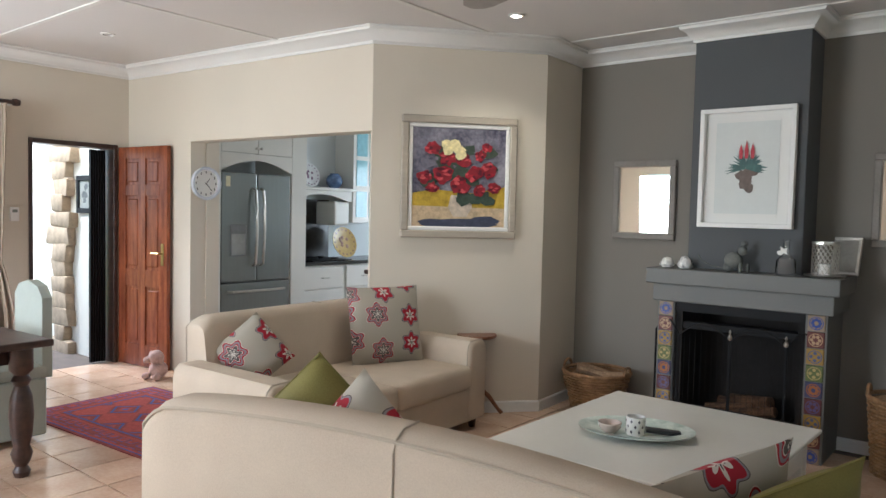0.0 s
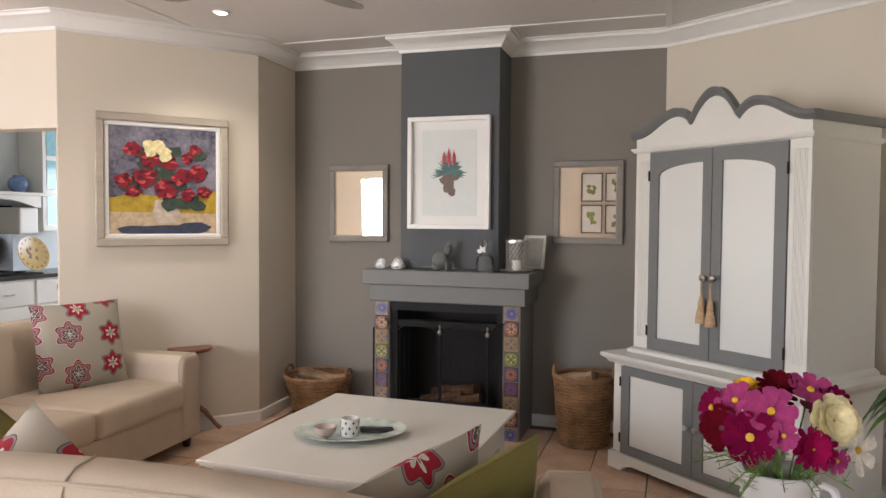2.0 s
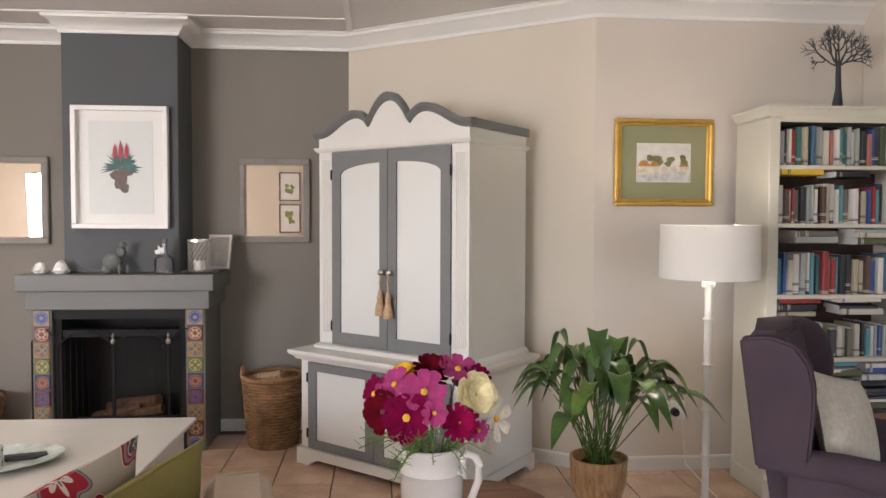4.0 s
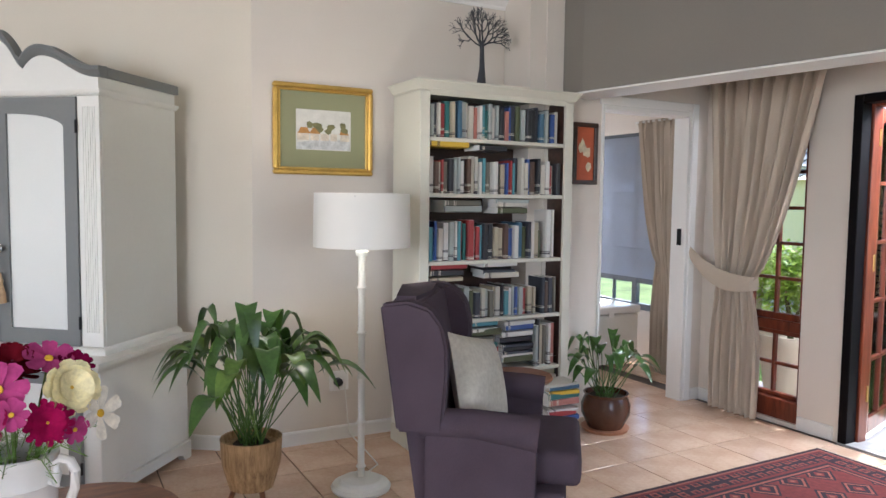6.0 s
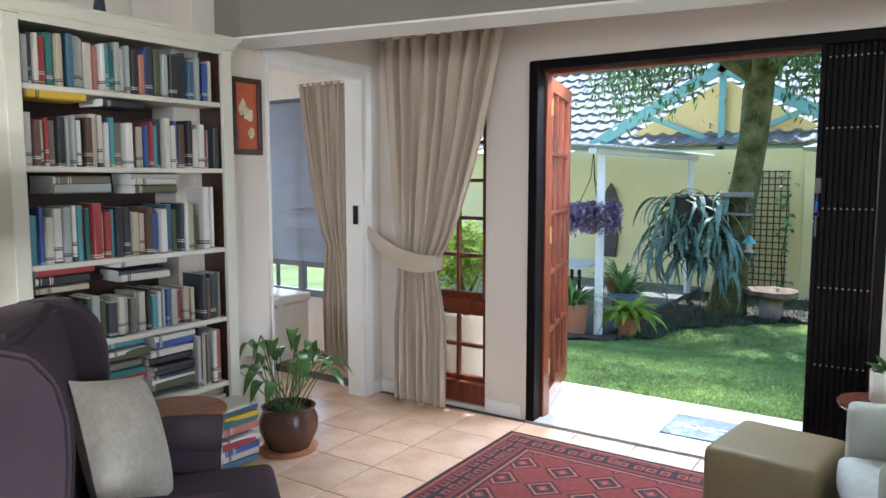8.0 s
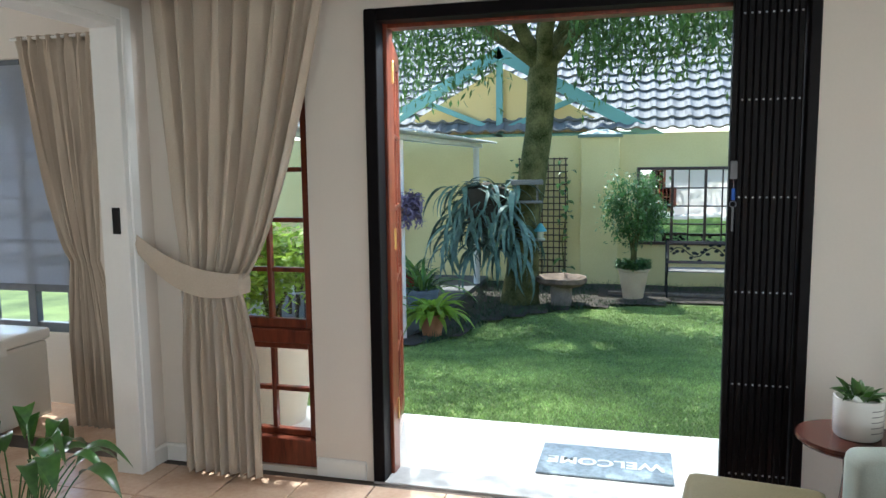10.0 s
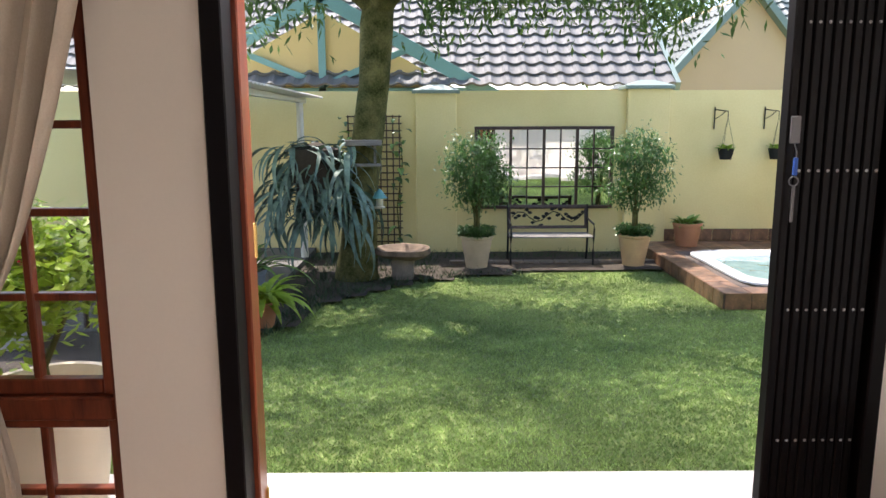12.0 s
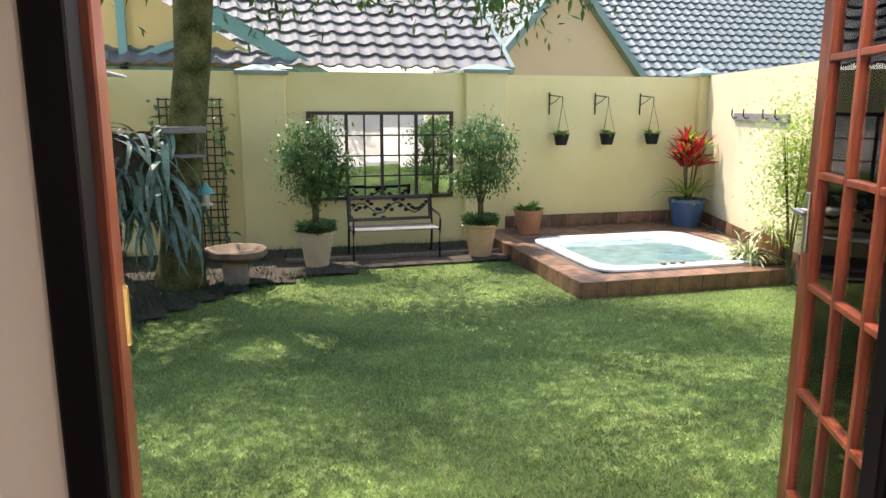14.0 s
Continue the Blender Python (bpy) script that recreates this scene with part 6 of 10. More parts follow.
for px in (0.25, 0.6, 0.88):
    pile(px, SH[0], 8, rb, (0.2, 0.25), top=SH[1] - 0.04)
pile(0, 0.0005, 11, rb, (0.2, 0.24), cols=[13, 4, 2, 10, 3, 7, 11, 5], world_m=pose(3.37, 3.86, 0.003, 0, 0, -4))


def build_wire_tree():
    t = thing("wire_tree", "dark wire tree sculpture on top of the bookcase", "sculpture", pose(2.99, 4.28, BH + 0.004))
    bm = bmesh.new()
    tube(bm, [(0, 0, 0), (0, 0, 0.02), (0.004, 0, 0.14), (0, 0, 0.28)], [0.045, 0.032, 0.016, 0.013], 10)
    part("trunk", bm, M["tree_metal"], t, smooth=True)
    rnd = random.Random(9)
    bm = bmesh.new()

    def grow(p, d, L, r, k):
        q = p + d * L
        tube(bm, [p, (p + q) / 2 + Vector((rnd.uniform(-.01, .01), 0, rnd.uniform(-.01, .01))), q], [r, r * .85, r * .7], 4, cap=False)
        if k:
            for s in (-1, 1, 0.2):
                a = s * rnd.uniform(0.3, 0.8)
                e = Vector((d.x * math.cos(a) + d.z * math.sin(a), d.y + rnd.uniform(-.25, .25), -d.x * math.sin(a) + d.z * math.cos(a))).normalized()
                grow(q, e, L * rnd.uniform(0.6, 0.85), r * 0.65, k - 1)
    for a in (-1.15, -0.75, -0.3, 0.1, 0.5, 0.9, 1.2):
        grow(Vector((0, 0, 0.26)), Vector((math.sin(a), rnd.uniform(-.3, .3), math.cos(a))).normalized(), 0.085, 0.007, 3)
    tagged(part("canopy", bm, M["tree_metal"], t), kind="stuff")


build_wire_tree()


# ---- wing chair ----
def build_wing_chair():
    c = thing("wing_chair", "mauve-grey upholstered wing armchair", "armchair", pose(2.38, 3.06, 0.003, 0, 0, -38) @ Matrix.Diagonal((0.84, 1, 1, 1)))
    mv = M["mauve"]
    # x forward, y to its left
    part("seat_box", one_box(-0.26, 0.33, -0.34, 0.34, 0.14, 0.33, 0.03, 3), mv, c, smooth=True)
    part("seat_cushion", one_box(-0.20, 0.40, -0.265, 0.265, 0.33, 0.47, 0.045, 3), mv, c, smooth=True)
    bm = bmesh.new()
    rows = []
    n = 10
    for i in range(n + 1):
        f = i / n
        z = 0.16 + 0.90 * f
        x = -0.26 - 0.17 * f ** 1.1
        w = 0.34 - 0.015 * f
        if f > 0.86:
            w -= 0.05 * ((f - 0.86) / 0.14) ** 2
        rows.append(ring(bm, [(x - 0.09, -w, z), (x - 0.10, 0, z + 0.02 * f), (x - 0.09, w, z), (x + 0.06, w * 0.96, z), (x + 0.085, 0, z + 0.02 * f), (x + 0.06, -w * 0.96, z)]))
    for a, b in zip(rows, rows[1:]):
        for k in range(6):
            bm.faces.new((a[k], a[(k + 1) % 6], b[(k + 1) % 6], b[k]))
    bm.faces.new(rows[0])
    bm.faces.new(rows[-1][::-1])
    bmesh.ops.bevel(bm, geom=[e for e in bm.edges if e.verts[0].co.z > 1.04 and e.verts[1].co.z > 1.04], offset=0.03, segments=3, affect='EDGES')
    part("backrest", bm, mv, c, smooth=True)
    for s in (-1, 1):
        bm = bmesh.new()
        out = [(-0.53, 1.045), (-0.40, 1.06), (-0.30, 1.035), (-0.24, 0.97), (-0.215, 0.88), (-0.215, 0.78), (-0.225, 0.67), (-0.235, 0.55), (-0.45, 0.55)]
        slab_xz(bm, out, 0, 0.085)
        bmesh.ops.bevel(bm, geom=list(bm.edges), offset=0.012, segments=3, affect='EDGES', clamp_overlap=True)
        bmesh.ops.transform(bm, matrix=Matrix.Translation((0, s * 0.345 - 0.0425, 0)), verts=bm.verts)
        part("wing", bm, mv, c, smooth=True)
        bm = bmesh.new()
        pts = [(-0.34, s * 0.325, 0.575), (-0.1, s * 0.325, 0.58), (0.12, s * 0.33, 0.565), (0.20, s * 0.33, 0.555)]
        tube(bm, pts, [0.06, 0.062, 0.068, 0.070], 14)
        part("arm_roll", bm, mv, c, smooth=True)
        bm = bmesh.new()
        box(bm, -0.32, 0.195, s * 0.325 - 0.048, s * 0.325 + 0.048, 0.15, 0.56, 0.02, 2)
        part("arm_panel", bm, mv, c, smooth=True)
    for x, y, k in ((0.28, 0.28, 0), (0.28, -0.28, 0), (-0.30, 0.28, 1), (-0.30, -0.28, 1)):
        bm = bmesh.new()
        tube(bm, [(x, y, 0.15), (x - 0.05 * k + 0.01, y, 0.07), (x - 0.09 * k, y, 0.0)], [0.026, 0.02, 0.015], 8)
        part("leg", bm, M["wood_dark"], c)


build_wing_chair()
build_cushion("cream quilted cushion on the wing chair", M["cream_quilt"], 0.42, 0.41, 0.14, pose(2.31, 3.14, 0.665, 0, 0, -38) @ pose(0, 0, 0, 18, 0, -108) @ pose(0, 0, 0, 0, -14, 0))
build_round_table("side_table", "chestnut wood side table beside the wing chair", 2.90, 3.72, 0.50, 0.20, M["reading_wood"])


# ---- curtains ----
def build_curtain(name, label, m, width, height, tie_z, tie_w, shift, folds, amp, bottom_w, mat_c, tie=True):
    """x along the window, y into the room; gathered at tie_z to tie_w about x = shift."""
    c = thing(name, label, "curtain", m)
    bm = bmesh.new()
    nx, nz = folds * 10, 46
    g = []
    for k in range(nz + 1):
        z = height * k / nz
        if z > tie_z:
            f = (z - tie_z) / (height - tie_z)
            w = tie_w + (width - tie_w) * f ** 0.62
            left = shift * (1 - f ** 0.62)
        else:
            f = 1 - z / tie_z
            w = tie_w + (bottom_w - tie_w) * min(1.0, f * 2.2) ** 0.7
            left = shift - (bottom_w - tie_w) * 0.35 * min(1.0, f * 2.2) ** 0.7
        row = []
        for i in range(nx + 1):
            u = i / nx
            a = amp * (0.45 + 0.55 * min(1.0, abs(z - tie_z) / 0.4)) * (0.55 if z > height - 0.09 else 1)
            ph = 2 * math.pi * folds * u
            y = a * math.sin(ph + 0.5 * math.sin(3 * u + z * 0.7)) + 0.012 * math.sin(ph * 2.3 + z * 2)
            row.append(bm.verts.new((left + w * u + 0.004 * math.sin(ph * 1.7 + z * 3), -0.06 + y, z)))
        g.append(row)
    for a, b in zip(g, g[1:]):
        for i in range(nx):
            bm.faces.new((a[i], a[i + 1], b[i + 1], b[i]))
    cl = part("cloth", bm, mat_c, c, smooth=True)
    sol = cl.modifiers.new("thickness", 'SOLIDIFY')
    sol.thickness = 0.004
    if tie:
        bm = bmesh.new()
        n = 24
        rows = []
        for i in range(n + 1):
            u = i / n
            x = -0.10 + (shift + tie_w + 0.14) * u
            z = tie_z + 0.17 * (1 - u) ** 1.7 - 0.03 * math.sin(math.pi * u)
            y = -0.06 - amp - 0.035 * math.sin(math.pi * min(1, u * 1.05)) + 0.05 * (u > 0.97)
            h = 0.045 + 0.02 * math.sin(math.pi * u)
            rows.append(ring(bm, [(x, y, z - h), (x, y - 0.014, z), (x, y, z + h), (x, y + 0.012, z)]))
        for a, b in zip(rows, rows[1:]):
            for k in range(4):
                bm.faces.new((a[k], b[k], b[(k + 1) % 4], a[(k + 1) % 4]))
        bm.faces.new(rows[0])
        bm.faces.new(rows[-1][::-1])
        part("tieback", bm, mat_c, c, smooth=True)
    bm = bmesh.new()
    tube(bm, [(-0.03, -0.06, height - 0.012), (width + 0.03, -0.06, height - 0.012)], 0.008, 6)
    part("track", bm, M["trim"], c)
    return c


# garden window curtain: x runs from the sunroom corner towards the doors
build_curtain("curtain", "floor-length beige damask curtain tied back at the window", pose(4.84, 4.13, 0.02, 0, 0, -90), 0.88, 2.29, 0.90, 0.28, 0.12, 9, 0.035, 0.40, M["curtain"])
build_curtain("curtain", "beige curtain gathered in the sunroom", pose(5.22, 5.24, 0.02, 0, 0, -90), 0.48, 2.12, 0.92, 0.17, 0.27, 8, 0.03, 0.30, M["curtain"], False)
build_curtain("curtain", "beige curtain at the front window", pose(-6.33, 2.62, 0.02, 0, 0, 90) @ pose(-0.60, 0, 0), 0.62, 2.28, 1.0, 0.25, 0.33, 7, 0.03, 0.4, M["curtain"], False)
rod = thing("curtain_rod", "dark wooden curtain rod with an end knob", "curtain rod", pose(-6.39, 1.65, 2.33))
bm = bmesh.new()
tube(bm, [(0, -1.2, 0), (0, 1.08, 0)], 0.018, 10)
part("pole", bm, M["wood_dark"], rod)
bm = bmesh.new()
lathe(bm, [(0, 0), (0.028, 0.004), (0.032, 0.03), (0.024, 0.06), (0, 0.066)], 12, Matrix.Translation((0, 1.08, 0)) @ Matrix.Rotation(-math.pi / 2, 4, 'X'))
part("finial", bm, M["wood_dark"], rod)
for y in (-1.0, 0.95):
    part("bracket", one_box(-0.105, 0.0, y - 0.012, y + 0.012, -0.03, 0.01, 0.003), M["wood_dark"], rod)


# ---- timber windows and doors ----
def muntin_leaf(parent, w, h, cols, rows, stile, rail_low, thick, wood, name, z0=0.0, bar=0.022):
    """A glazed timber leaf in x and z from its hinge corner: frame, glazing bars and panes."""
    bm = bmesh.new()
    box(bm, 0, stile, 0, thick, z0, z0 + h, 0.004)
    box(bm, w - stile, w, 0, thick, z0, z0 + h, 0.004)
    box(bm, stile, w - stile, 0, thick, z0, z0 + rail_low, 0.004)
    box(bm, stile, w - stile, 0, thick, z0 + h - stile, z0 + h, 0.004)
    lf = part(name, bm, wood, parent)
    gw, gh = w - 2 * stile, h - stile - rail_low
    for i in range(1, cols):
        x = stile + gw * i / cols
        part("glazing_bar", one_box(x - bar / 2, x + bar / 2, 0.004, thick - 0.004, z0 + rail_low, z0 + h - stile, 0.003), wood, lf)
    for k in range(1, rows):
        z = z0 + rail_low + gh * k / rows
        for i in range(cols):
            a, b = stile + gw * i / cols + (bar / 2 if i else 0), stile + gw * (i + 1) / cols - (bar / 2 if i < cols - 1 else 0)
            part("glazing_bar", one_box(a, b, 0.004, thick - 0.004, z - bar / 2, z + bar / 2, 0.003), wood, lf)
    for i in range(cols):
        for k in range(rows):
            a, b = stile + gw * i / cols, stile + gw * (i + 1) / cols
            c, d = z0 + rail_low + gh * k / rows, z0 + rail_low + gh * (k + 1) / rows
            g = part("pane", one_box(a, b, thick / 2 - 0.002, thick / 2 + 0.002, c, d), M["pane"], lf)
            g.visible_shadow = False
    return lf


def build_garden_window():
    wdw = thing("window_1", "tall varnished timber window with small panes", "window", pose(DW + 0.05, 4.12, 0.02, 0, 0, -90), kind="structure")
    W = 0.68
    wd = M["wood_shaded"]
    bm = bmesh.new()
    box(bm, 0, 0.03, 0, 0.09, 0, 2.18)
    box(bm, W - 0.03, W, 0, 0.09, 0, 2.18)
    box(bm, 0.03, W - 0.03, 0, 0.09, 2.14, 2.18)
    part("window_frame", bm, wd, wdw)
    part("window_sill", one_box(0.0, W, -0.03, 0.09, 0.0, 0.13, 0.004), wd, wdw)
    part("transom", one_box(0.03, W - 0.03, -0.005, 0.085, 0.585, 0.655, 0.006), wd, wdw)
    muntin_leaf(wdw, W - 0.06, 0.455, 3, 2, 0.03, 0.03, 0.04, wd, "fixed_light", 0.13).matrix_basis = pose(0.03, 0.02, 0)
    muntin_leaf(wdw, W - 0.06, 1.485, 3, 6, 0.035, 0.045, 0.04, wd, "casement", 0.655).matrix_basis = pose(0.03, 0.02, 0)


build_garden_window()


def build_french_doors():
    f = thing("door_1", "varnished timber french doors standing open to the garden", "door", pose(DW, 3.15, 0), kind="structure")
    wd = M["wood_shaded"]
    # frame members: black security frame inside, timber jamb outside
    W = 1.78
    for y0, y1, n in ((-0.055, 0.0, "steel_jamb"), (-W, -W + 0.04, "steel_jamb")):
        part(n, one_box(-0.02, 0.075, y0, y1, 0, 2.095, 0.004), M["black"], f)
    part("steel_track", one_box(-0.02, 0.075, -W + 0.04, -0.055, 2.045, 2.095, 0.004), M["black"], f)
    for y0, y1 in ((-0.05, 0.0), (-W, -W + 0.05)):
        part("timber_jamb", one_box(0.0755, 0.16, y0 - 0.02 if y0 > -1 else y0, y1 if y0 > -1 else y1 + 0.02, 0, 2.09, 0.004), wd, f)
    part("timber_head", one_box(0.0755, 0.16, -W + 0.07, -0.07, 2.03, 2.09, 0.004), wd, f)
    part("threshold", one_box(-0.02, 0.16, -W, 0, -0.03, 0.006, 0.003), flat("aluminium_sill", (0.42, 0.41, 0.40), 0.45), f, "grey metal threshold")
    L = 0.83
    lf = muntin_leaf(f, L, 2.0, 3, 5, 0.085, 0.10, 0.042, wd, "door_leaf", 0.03)
    lf.matrix_basis = pose(0.145, -0.06, 0, 0, 0, 15.5)
    for z in (0.25, 1.05, 1.80):
        part("hinge", one_box(-0.012, 0.012, -0.016, 0.0, z, z + 0.10, 0.003), M["brass"], lf)
    rf = muntin_leaf(f, L, 2.0, 3, 5, 0.085, 0.10, 0.042, wd, "door_leaf", 0.03)
    rf.matrix_basis = pose(0.145, -W + 0.02, 0, 0, 0, -24)
    bm = bmesh.new()
    box(bm, L - 0.06, L - 0.025, 0.042, 0.05, 0.96, 1.16, 0.003)
    tube(bm, [(L - 0.042, 0.05, 1.10), (L - 0.042, 0.085, 1.10), (L - 0.15, 0.088, 1.10)], 0.008, 8)
    part("door_handle", bm, M["silver"], rf)


build_french_doors()


def build_slam_gate():
    g = thing("security_gate", "black concertina security gate folded open beside the doors", "security gate", pose(DW + 0.02, 1.41, 0.008))
    for i in range(10):
        y = 0.012 + 0.025 * i
        bm = bmesh.new()
        box(bm, -0.018 if i % 2 else -0.016, 0.028, y, y + 0.0235, 0.01, 2.035, 0.004)
        s = part("slat", bm, M["black"], g)
        if i < 9:
            for z in (0.18, 0.55, 0.92, 1.29, 1.66, 1.98):
                bm = bmesh.new()
                lathe(bm, [(0, 0), (0.0045, 0), (0.004, 0.002), (0, 0.003)], 8, Matrix.Translation((-0.0175, y + 0.010, z)) @ Matrix.Rotation(-math.pi / 2, 4, 'Y'))
                part("rivet", bm, flat("rivet_zinc", (0.40, 0.40, 0.42), 0.5), s)
    part("lock_plate", one_box(-0.034, -0.026, 0.232, 0.258, 1.36, 1.43, 0.003), flat("dull_zinc", (0.13, 0.13, 0.14), 0.5), g, "dull steel lock plate")
    bm = bmesh.new()
    tube(bm, [(-0.03, 0.245, 1.36), (-0.045, 0.245, 1.34), (-0.045, 0.246, 1.28)], 0.002, 6)
    lathe(bm, [(0.012, 0), (0.014, 0.002), (0.012, 0.004), (0.010, 0.002), (0.012, 0)], 14, Matrix.Translation((-0.045, 0.246, 1.265)) @ Matrix.Rotation(math.pi / 2, 4, 'Y'))
    box(bm, -0.047, -0.044, 0.242, 0.250, 1.16, 1.252, 0.001)
    part("key", bm, flat("dull_zinc", (0.13, 0.13, 0.14), 0.5), g, "steel key on a ring")
    part("key_tag", one_box(-0.049, -0.043, 0.240, 0.252, 1.28, 1.325, 0.002), flat("blue_tag", (0.02, 0.10, 0.45)), g)


build_slam_gate()


# ---- rug, ottoman, armchair ----
def build_rug(label, x, y, w, h, rot, mat_r):
    bm = bmesh.new()
    nx, ny = 24, 16
    g = [[bm.verts.new((w * (i / nx - 0.5), h * (j / ny - 0.5), 0.009 + 0.0015 * noise.noise(Vector((i * 0.4, j * 0.4, x))))) for j in range(ny + 1)] for i in range(nx + 1)]
    for i in range(nx):
        for j in range(ny):
            bm.faces.new((g[i][j], g[i + 1][j], g[i + 1][j + 1], g[i][j + 1]))
    r = bmesh.ops.extrude_face_region(bm, geom=list(bm.faces))
    bmesh.ops.translate(bm, verts=[v for v in r["geom"] if isinstance(v, bmesh.types.BMVert)], vec=(0, 0, -0.0075))
    t = thing("rug", label, "rug", pose(x, y, 0.003, 0, 0, rot))
    part("carpet", bm, mat_r, t)
    for s in (-1, 1):
        bm = bmesh.new()
        for k in range(int(h / 0.012)):
            yy = -h / 2 + 0.006 + 0.012 * k
            box(bm, s * w / 2, s * (w / 2 + 0.03), yy - 0.002, yy + 0.002, 0.002, 0.004)
        tagged(part("fringe", bm, M["linen"], t), kind="stuff")


build_rug("deep red hand-knotted rug with rows of medallions", 3.62, 2.20, 2.06, 1.84, 0, rug_mat("red_bokhara", (0.15, 0.026, 0.024), (0.26, 0.085, 0.06), (0.025, 0.014, 0.022), 4.6, 2.06, 1.84))
build_rug("red and blue tribal rug inside the front door", -4.52, 2.92, 1.55, 1.05, 4, rug_mat("tribal_red", (0.36, 0.06, 0.045), (0.06, 0.09, 0.27), (0.23, 0.045, 0.04), 3.2, 1.55, 1.05))
ot = thing("ottoman", "khaki leather ottoman with rounded edges", "ottoman", pose(4.10, 1.66, 0.012, 0, 0, -8))
part("upholstery", one_box(-0.225, 0.225, -0.21, 0.21, 0.06, 0.41, 0.05, 4), M["khaki"], ot, smooth=True)
for x in (-0.17, 0.17):
    for y in (-0.16, 0.16):
        bm = bmesh.new()
        lathe(bm, [(0, 0), (0.018, 0), (0.024, 0.07), (0, 0.07)], 10, Matrix.Translation((x, y, 0)))
        part("foot", bm, M["wood_dark"], ot)


def build_armchair():
    c = thing("armchair", "pale green upholstered armchair beside the ottoman", "armchair", pose(3.83, 1.01, 0.003, 0, 0, 12))
    pc = M["pale_cloth"]
    part("base", one_box(-0.36, 0.36, -0.36, 0.36, 0.06, 0.32, 0.03, 3), pc, c, smooth=True)
    part("seat_cushion", one_box(-0.25, 0.25, -0.25, 0.40, 0.32, 0.46, 0.045, 3), flat("blue_grey_linen", (0.45, 0.50, 0.50), 0.9), c, smooth=True)
    part("backrest", one_box(-0.34, 0.34, -0.42, -0.25, 0.1, 0.86, 0.05, 3), pc, c, smooth=True)
    for x0, x1 in ((-0.37, -0.25), (0.25, 0.37)):
        part("arm", one_box(x0, x1, -0.36, 0.36, 0.1, 0.63, 0.04, 3), pc, c, smooth=True)
    for x in (-0.3, 0.3):
        for y in (-0.3, 0.3):
            part("leg", one_box(x - 0.02, x + 0.02, y - 0.02, y + 0.02, 0, 0.07), M["wood_dark"], c)


build_armchair()


# ---- entrance ----
def panel_door(parent, L, H, name, wood):
    bm = bmesh.new()
    st, T = 0.105, 0.042
    box(bm, 0, st, 0, T, 0, H, 0.003)
    box(bm, L - st, L, 0, T, 0, H, 0.003)
    box(bm, L / 2 - 0.045, L / 2 + 0.045, 0, T, 0.0, H, 0.003)
    for z0, z1 in ((0, 0.20), (0.74, 0.90), (1.58, 1.68), (H - 0.11, H)):
        box(bm, st, L / 2 - 0.045, 0.0005, T - 0.0005, z0, z1, 0.002)
        box(bm, L / 2 + 0.045, L - st, 0.0005, T - 0.0005, z0, z1, 0.002)
    d = part(name, bm, wood, parent)
    for x0, x1 in ((st, L / 2 - 0.045), (L / 2 + 0.045, L - st)):
        for z0, z1 in ((0.20, 0.74), (0.90, 1.58), (1.68, H - 0.11)):
            bm = bmesh.new()
            box(bm, x0, x1, 0.013, T - 0.013, z0, z1)
            box(bm, x0 + 0.03, x1 - 0.03, 0.005, T - 0.005, z0 + 0.03, z1 - 0.03, 0.007)
            part("panel", bm, wood, d)
    return d


fdo = thing("door_2", "red-brown six-panel front door standing open", "door", pose(-6.5, 3.67, 0), kind="structure")
for y0, y1 in ((-0.775, -0.745), (-0.035, 0.005)):
    part("jamb", one_box(-0.19, 0.02, y0, y1, 0, 2.06, 0.003), M["wood_dark"], fdo)
part("head", one_box(-0.19, 0.02, -0.745, -0.035, 2.02, 2.06, 0.003), M["wood_dark"], fdo)
leaf = panel_door(fdo, 0.70, 2.03, "door_leaf", M["wood_door"])
leaf.matrix_basis = pose(0.022, 0.008, 0.008, 0, 0, 7.5)
bm = bmesh.new()
box(bm, 0.625, 0.66, -0.007, 0.0, 0.95, 1.15, 0.003)
tube(bm, [(0.642, -0.005, 1.06), (0.642, -0.04, 1.06), (0.54, -0.045, 1.06)], 0.008, 8)
tube(bm, [(0.642, 0.04, 1.06), (0.642, 0.06, 1.06), (0.56, 0.065, 1.06)], 0.008, 8)
part("door_handle", bm, M["brass"], leaf)
fg = thing("security_gate", "black security gate folded back in the front doorway", "security gate", pose(-6.62, 3.47, 0.008))
for i in range(6):
    part("slat", one_box(-0.03 if i % 2 else -0.015, 0.03, 0.002 + 0.024 * i, 0.021 + 0.024 * i, 0, 2.0, 0.003), M["black"], fg)
kp = thing("alarm_keypad", "white alarm keypad and light switch by the front door", "keypad", pose(-6.499, 2.78, 1.40, 0, 0, 90))
part("keypad", one_box(-0.035, 0.035, -0.022, 0, -0.06, 0.06, 0.005), M["frame_white"], kp)
part("screen", one_box(-0.02, 0.02, -0.024, -0.0225, 0.015, 0.04), flat("grey_lcd", (0.25, 0.28, 0.25)), kp)
part("switch_plate", one_box(-0.16, -0.08, -0.012, 0, -0.07, 0.05, 0.004), M["frame_white"], kp)

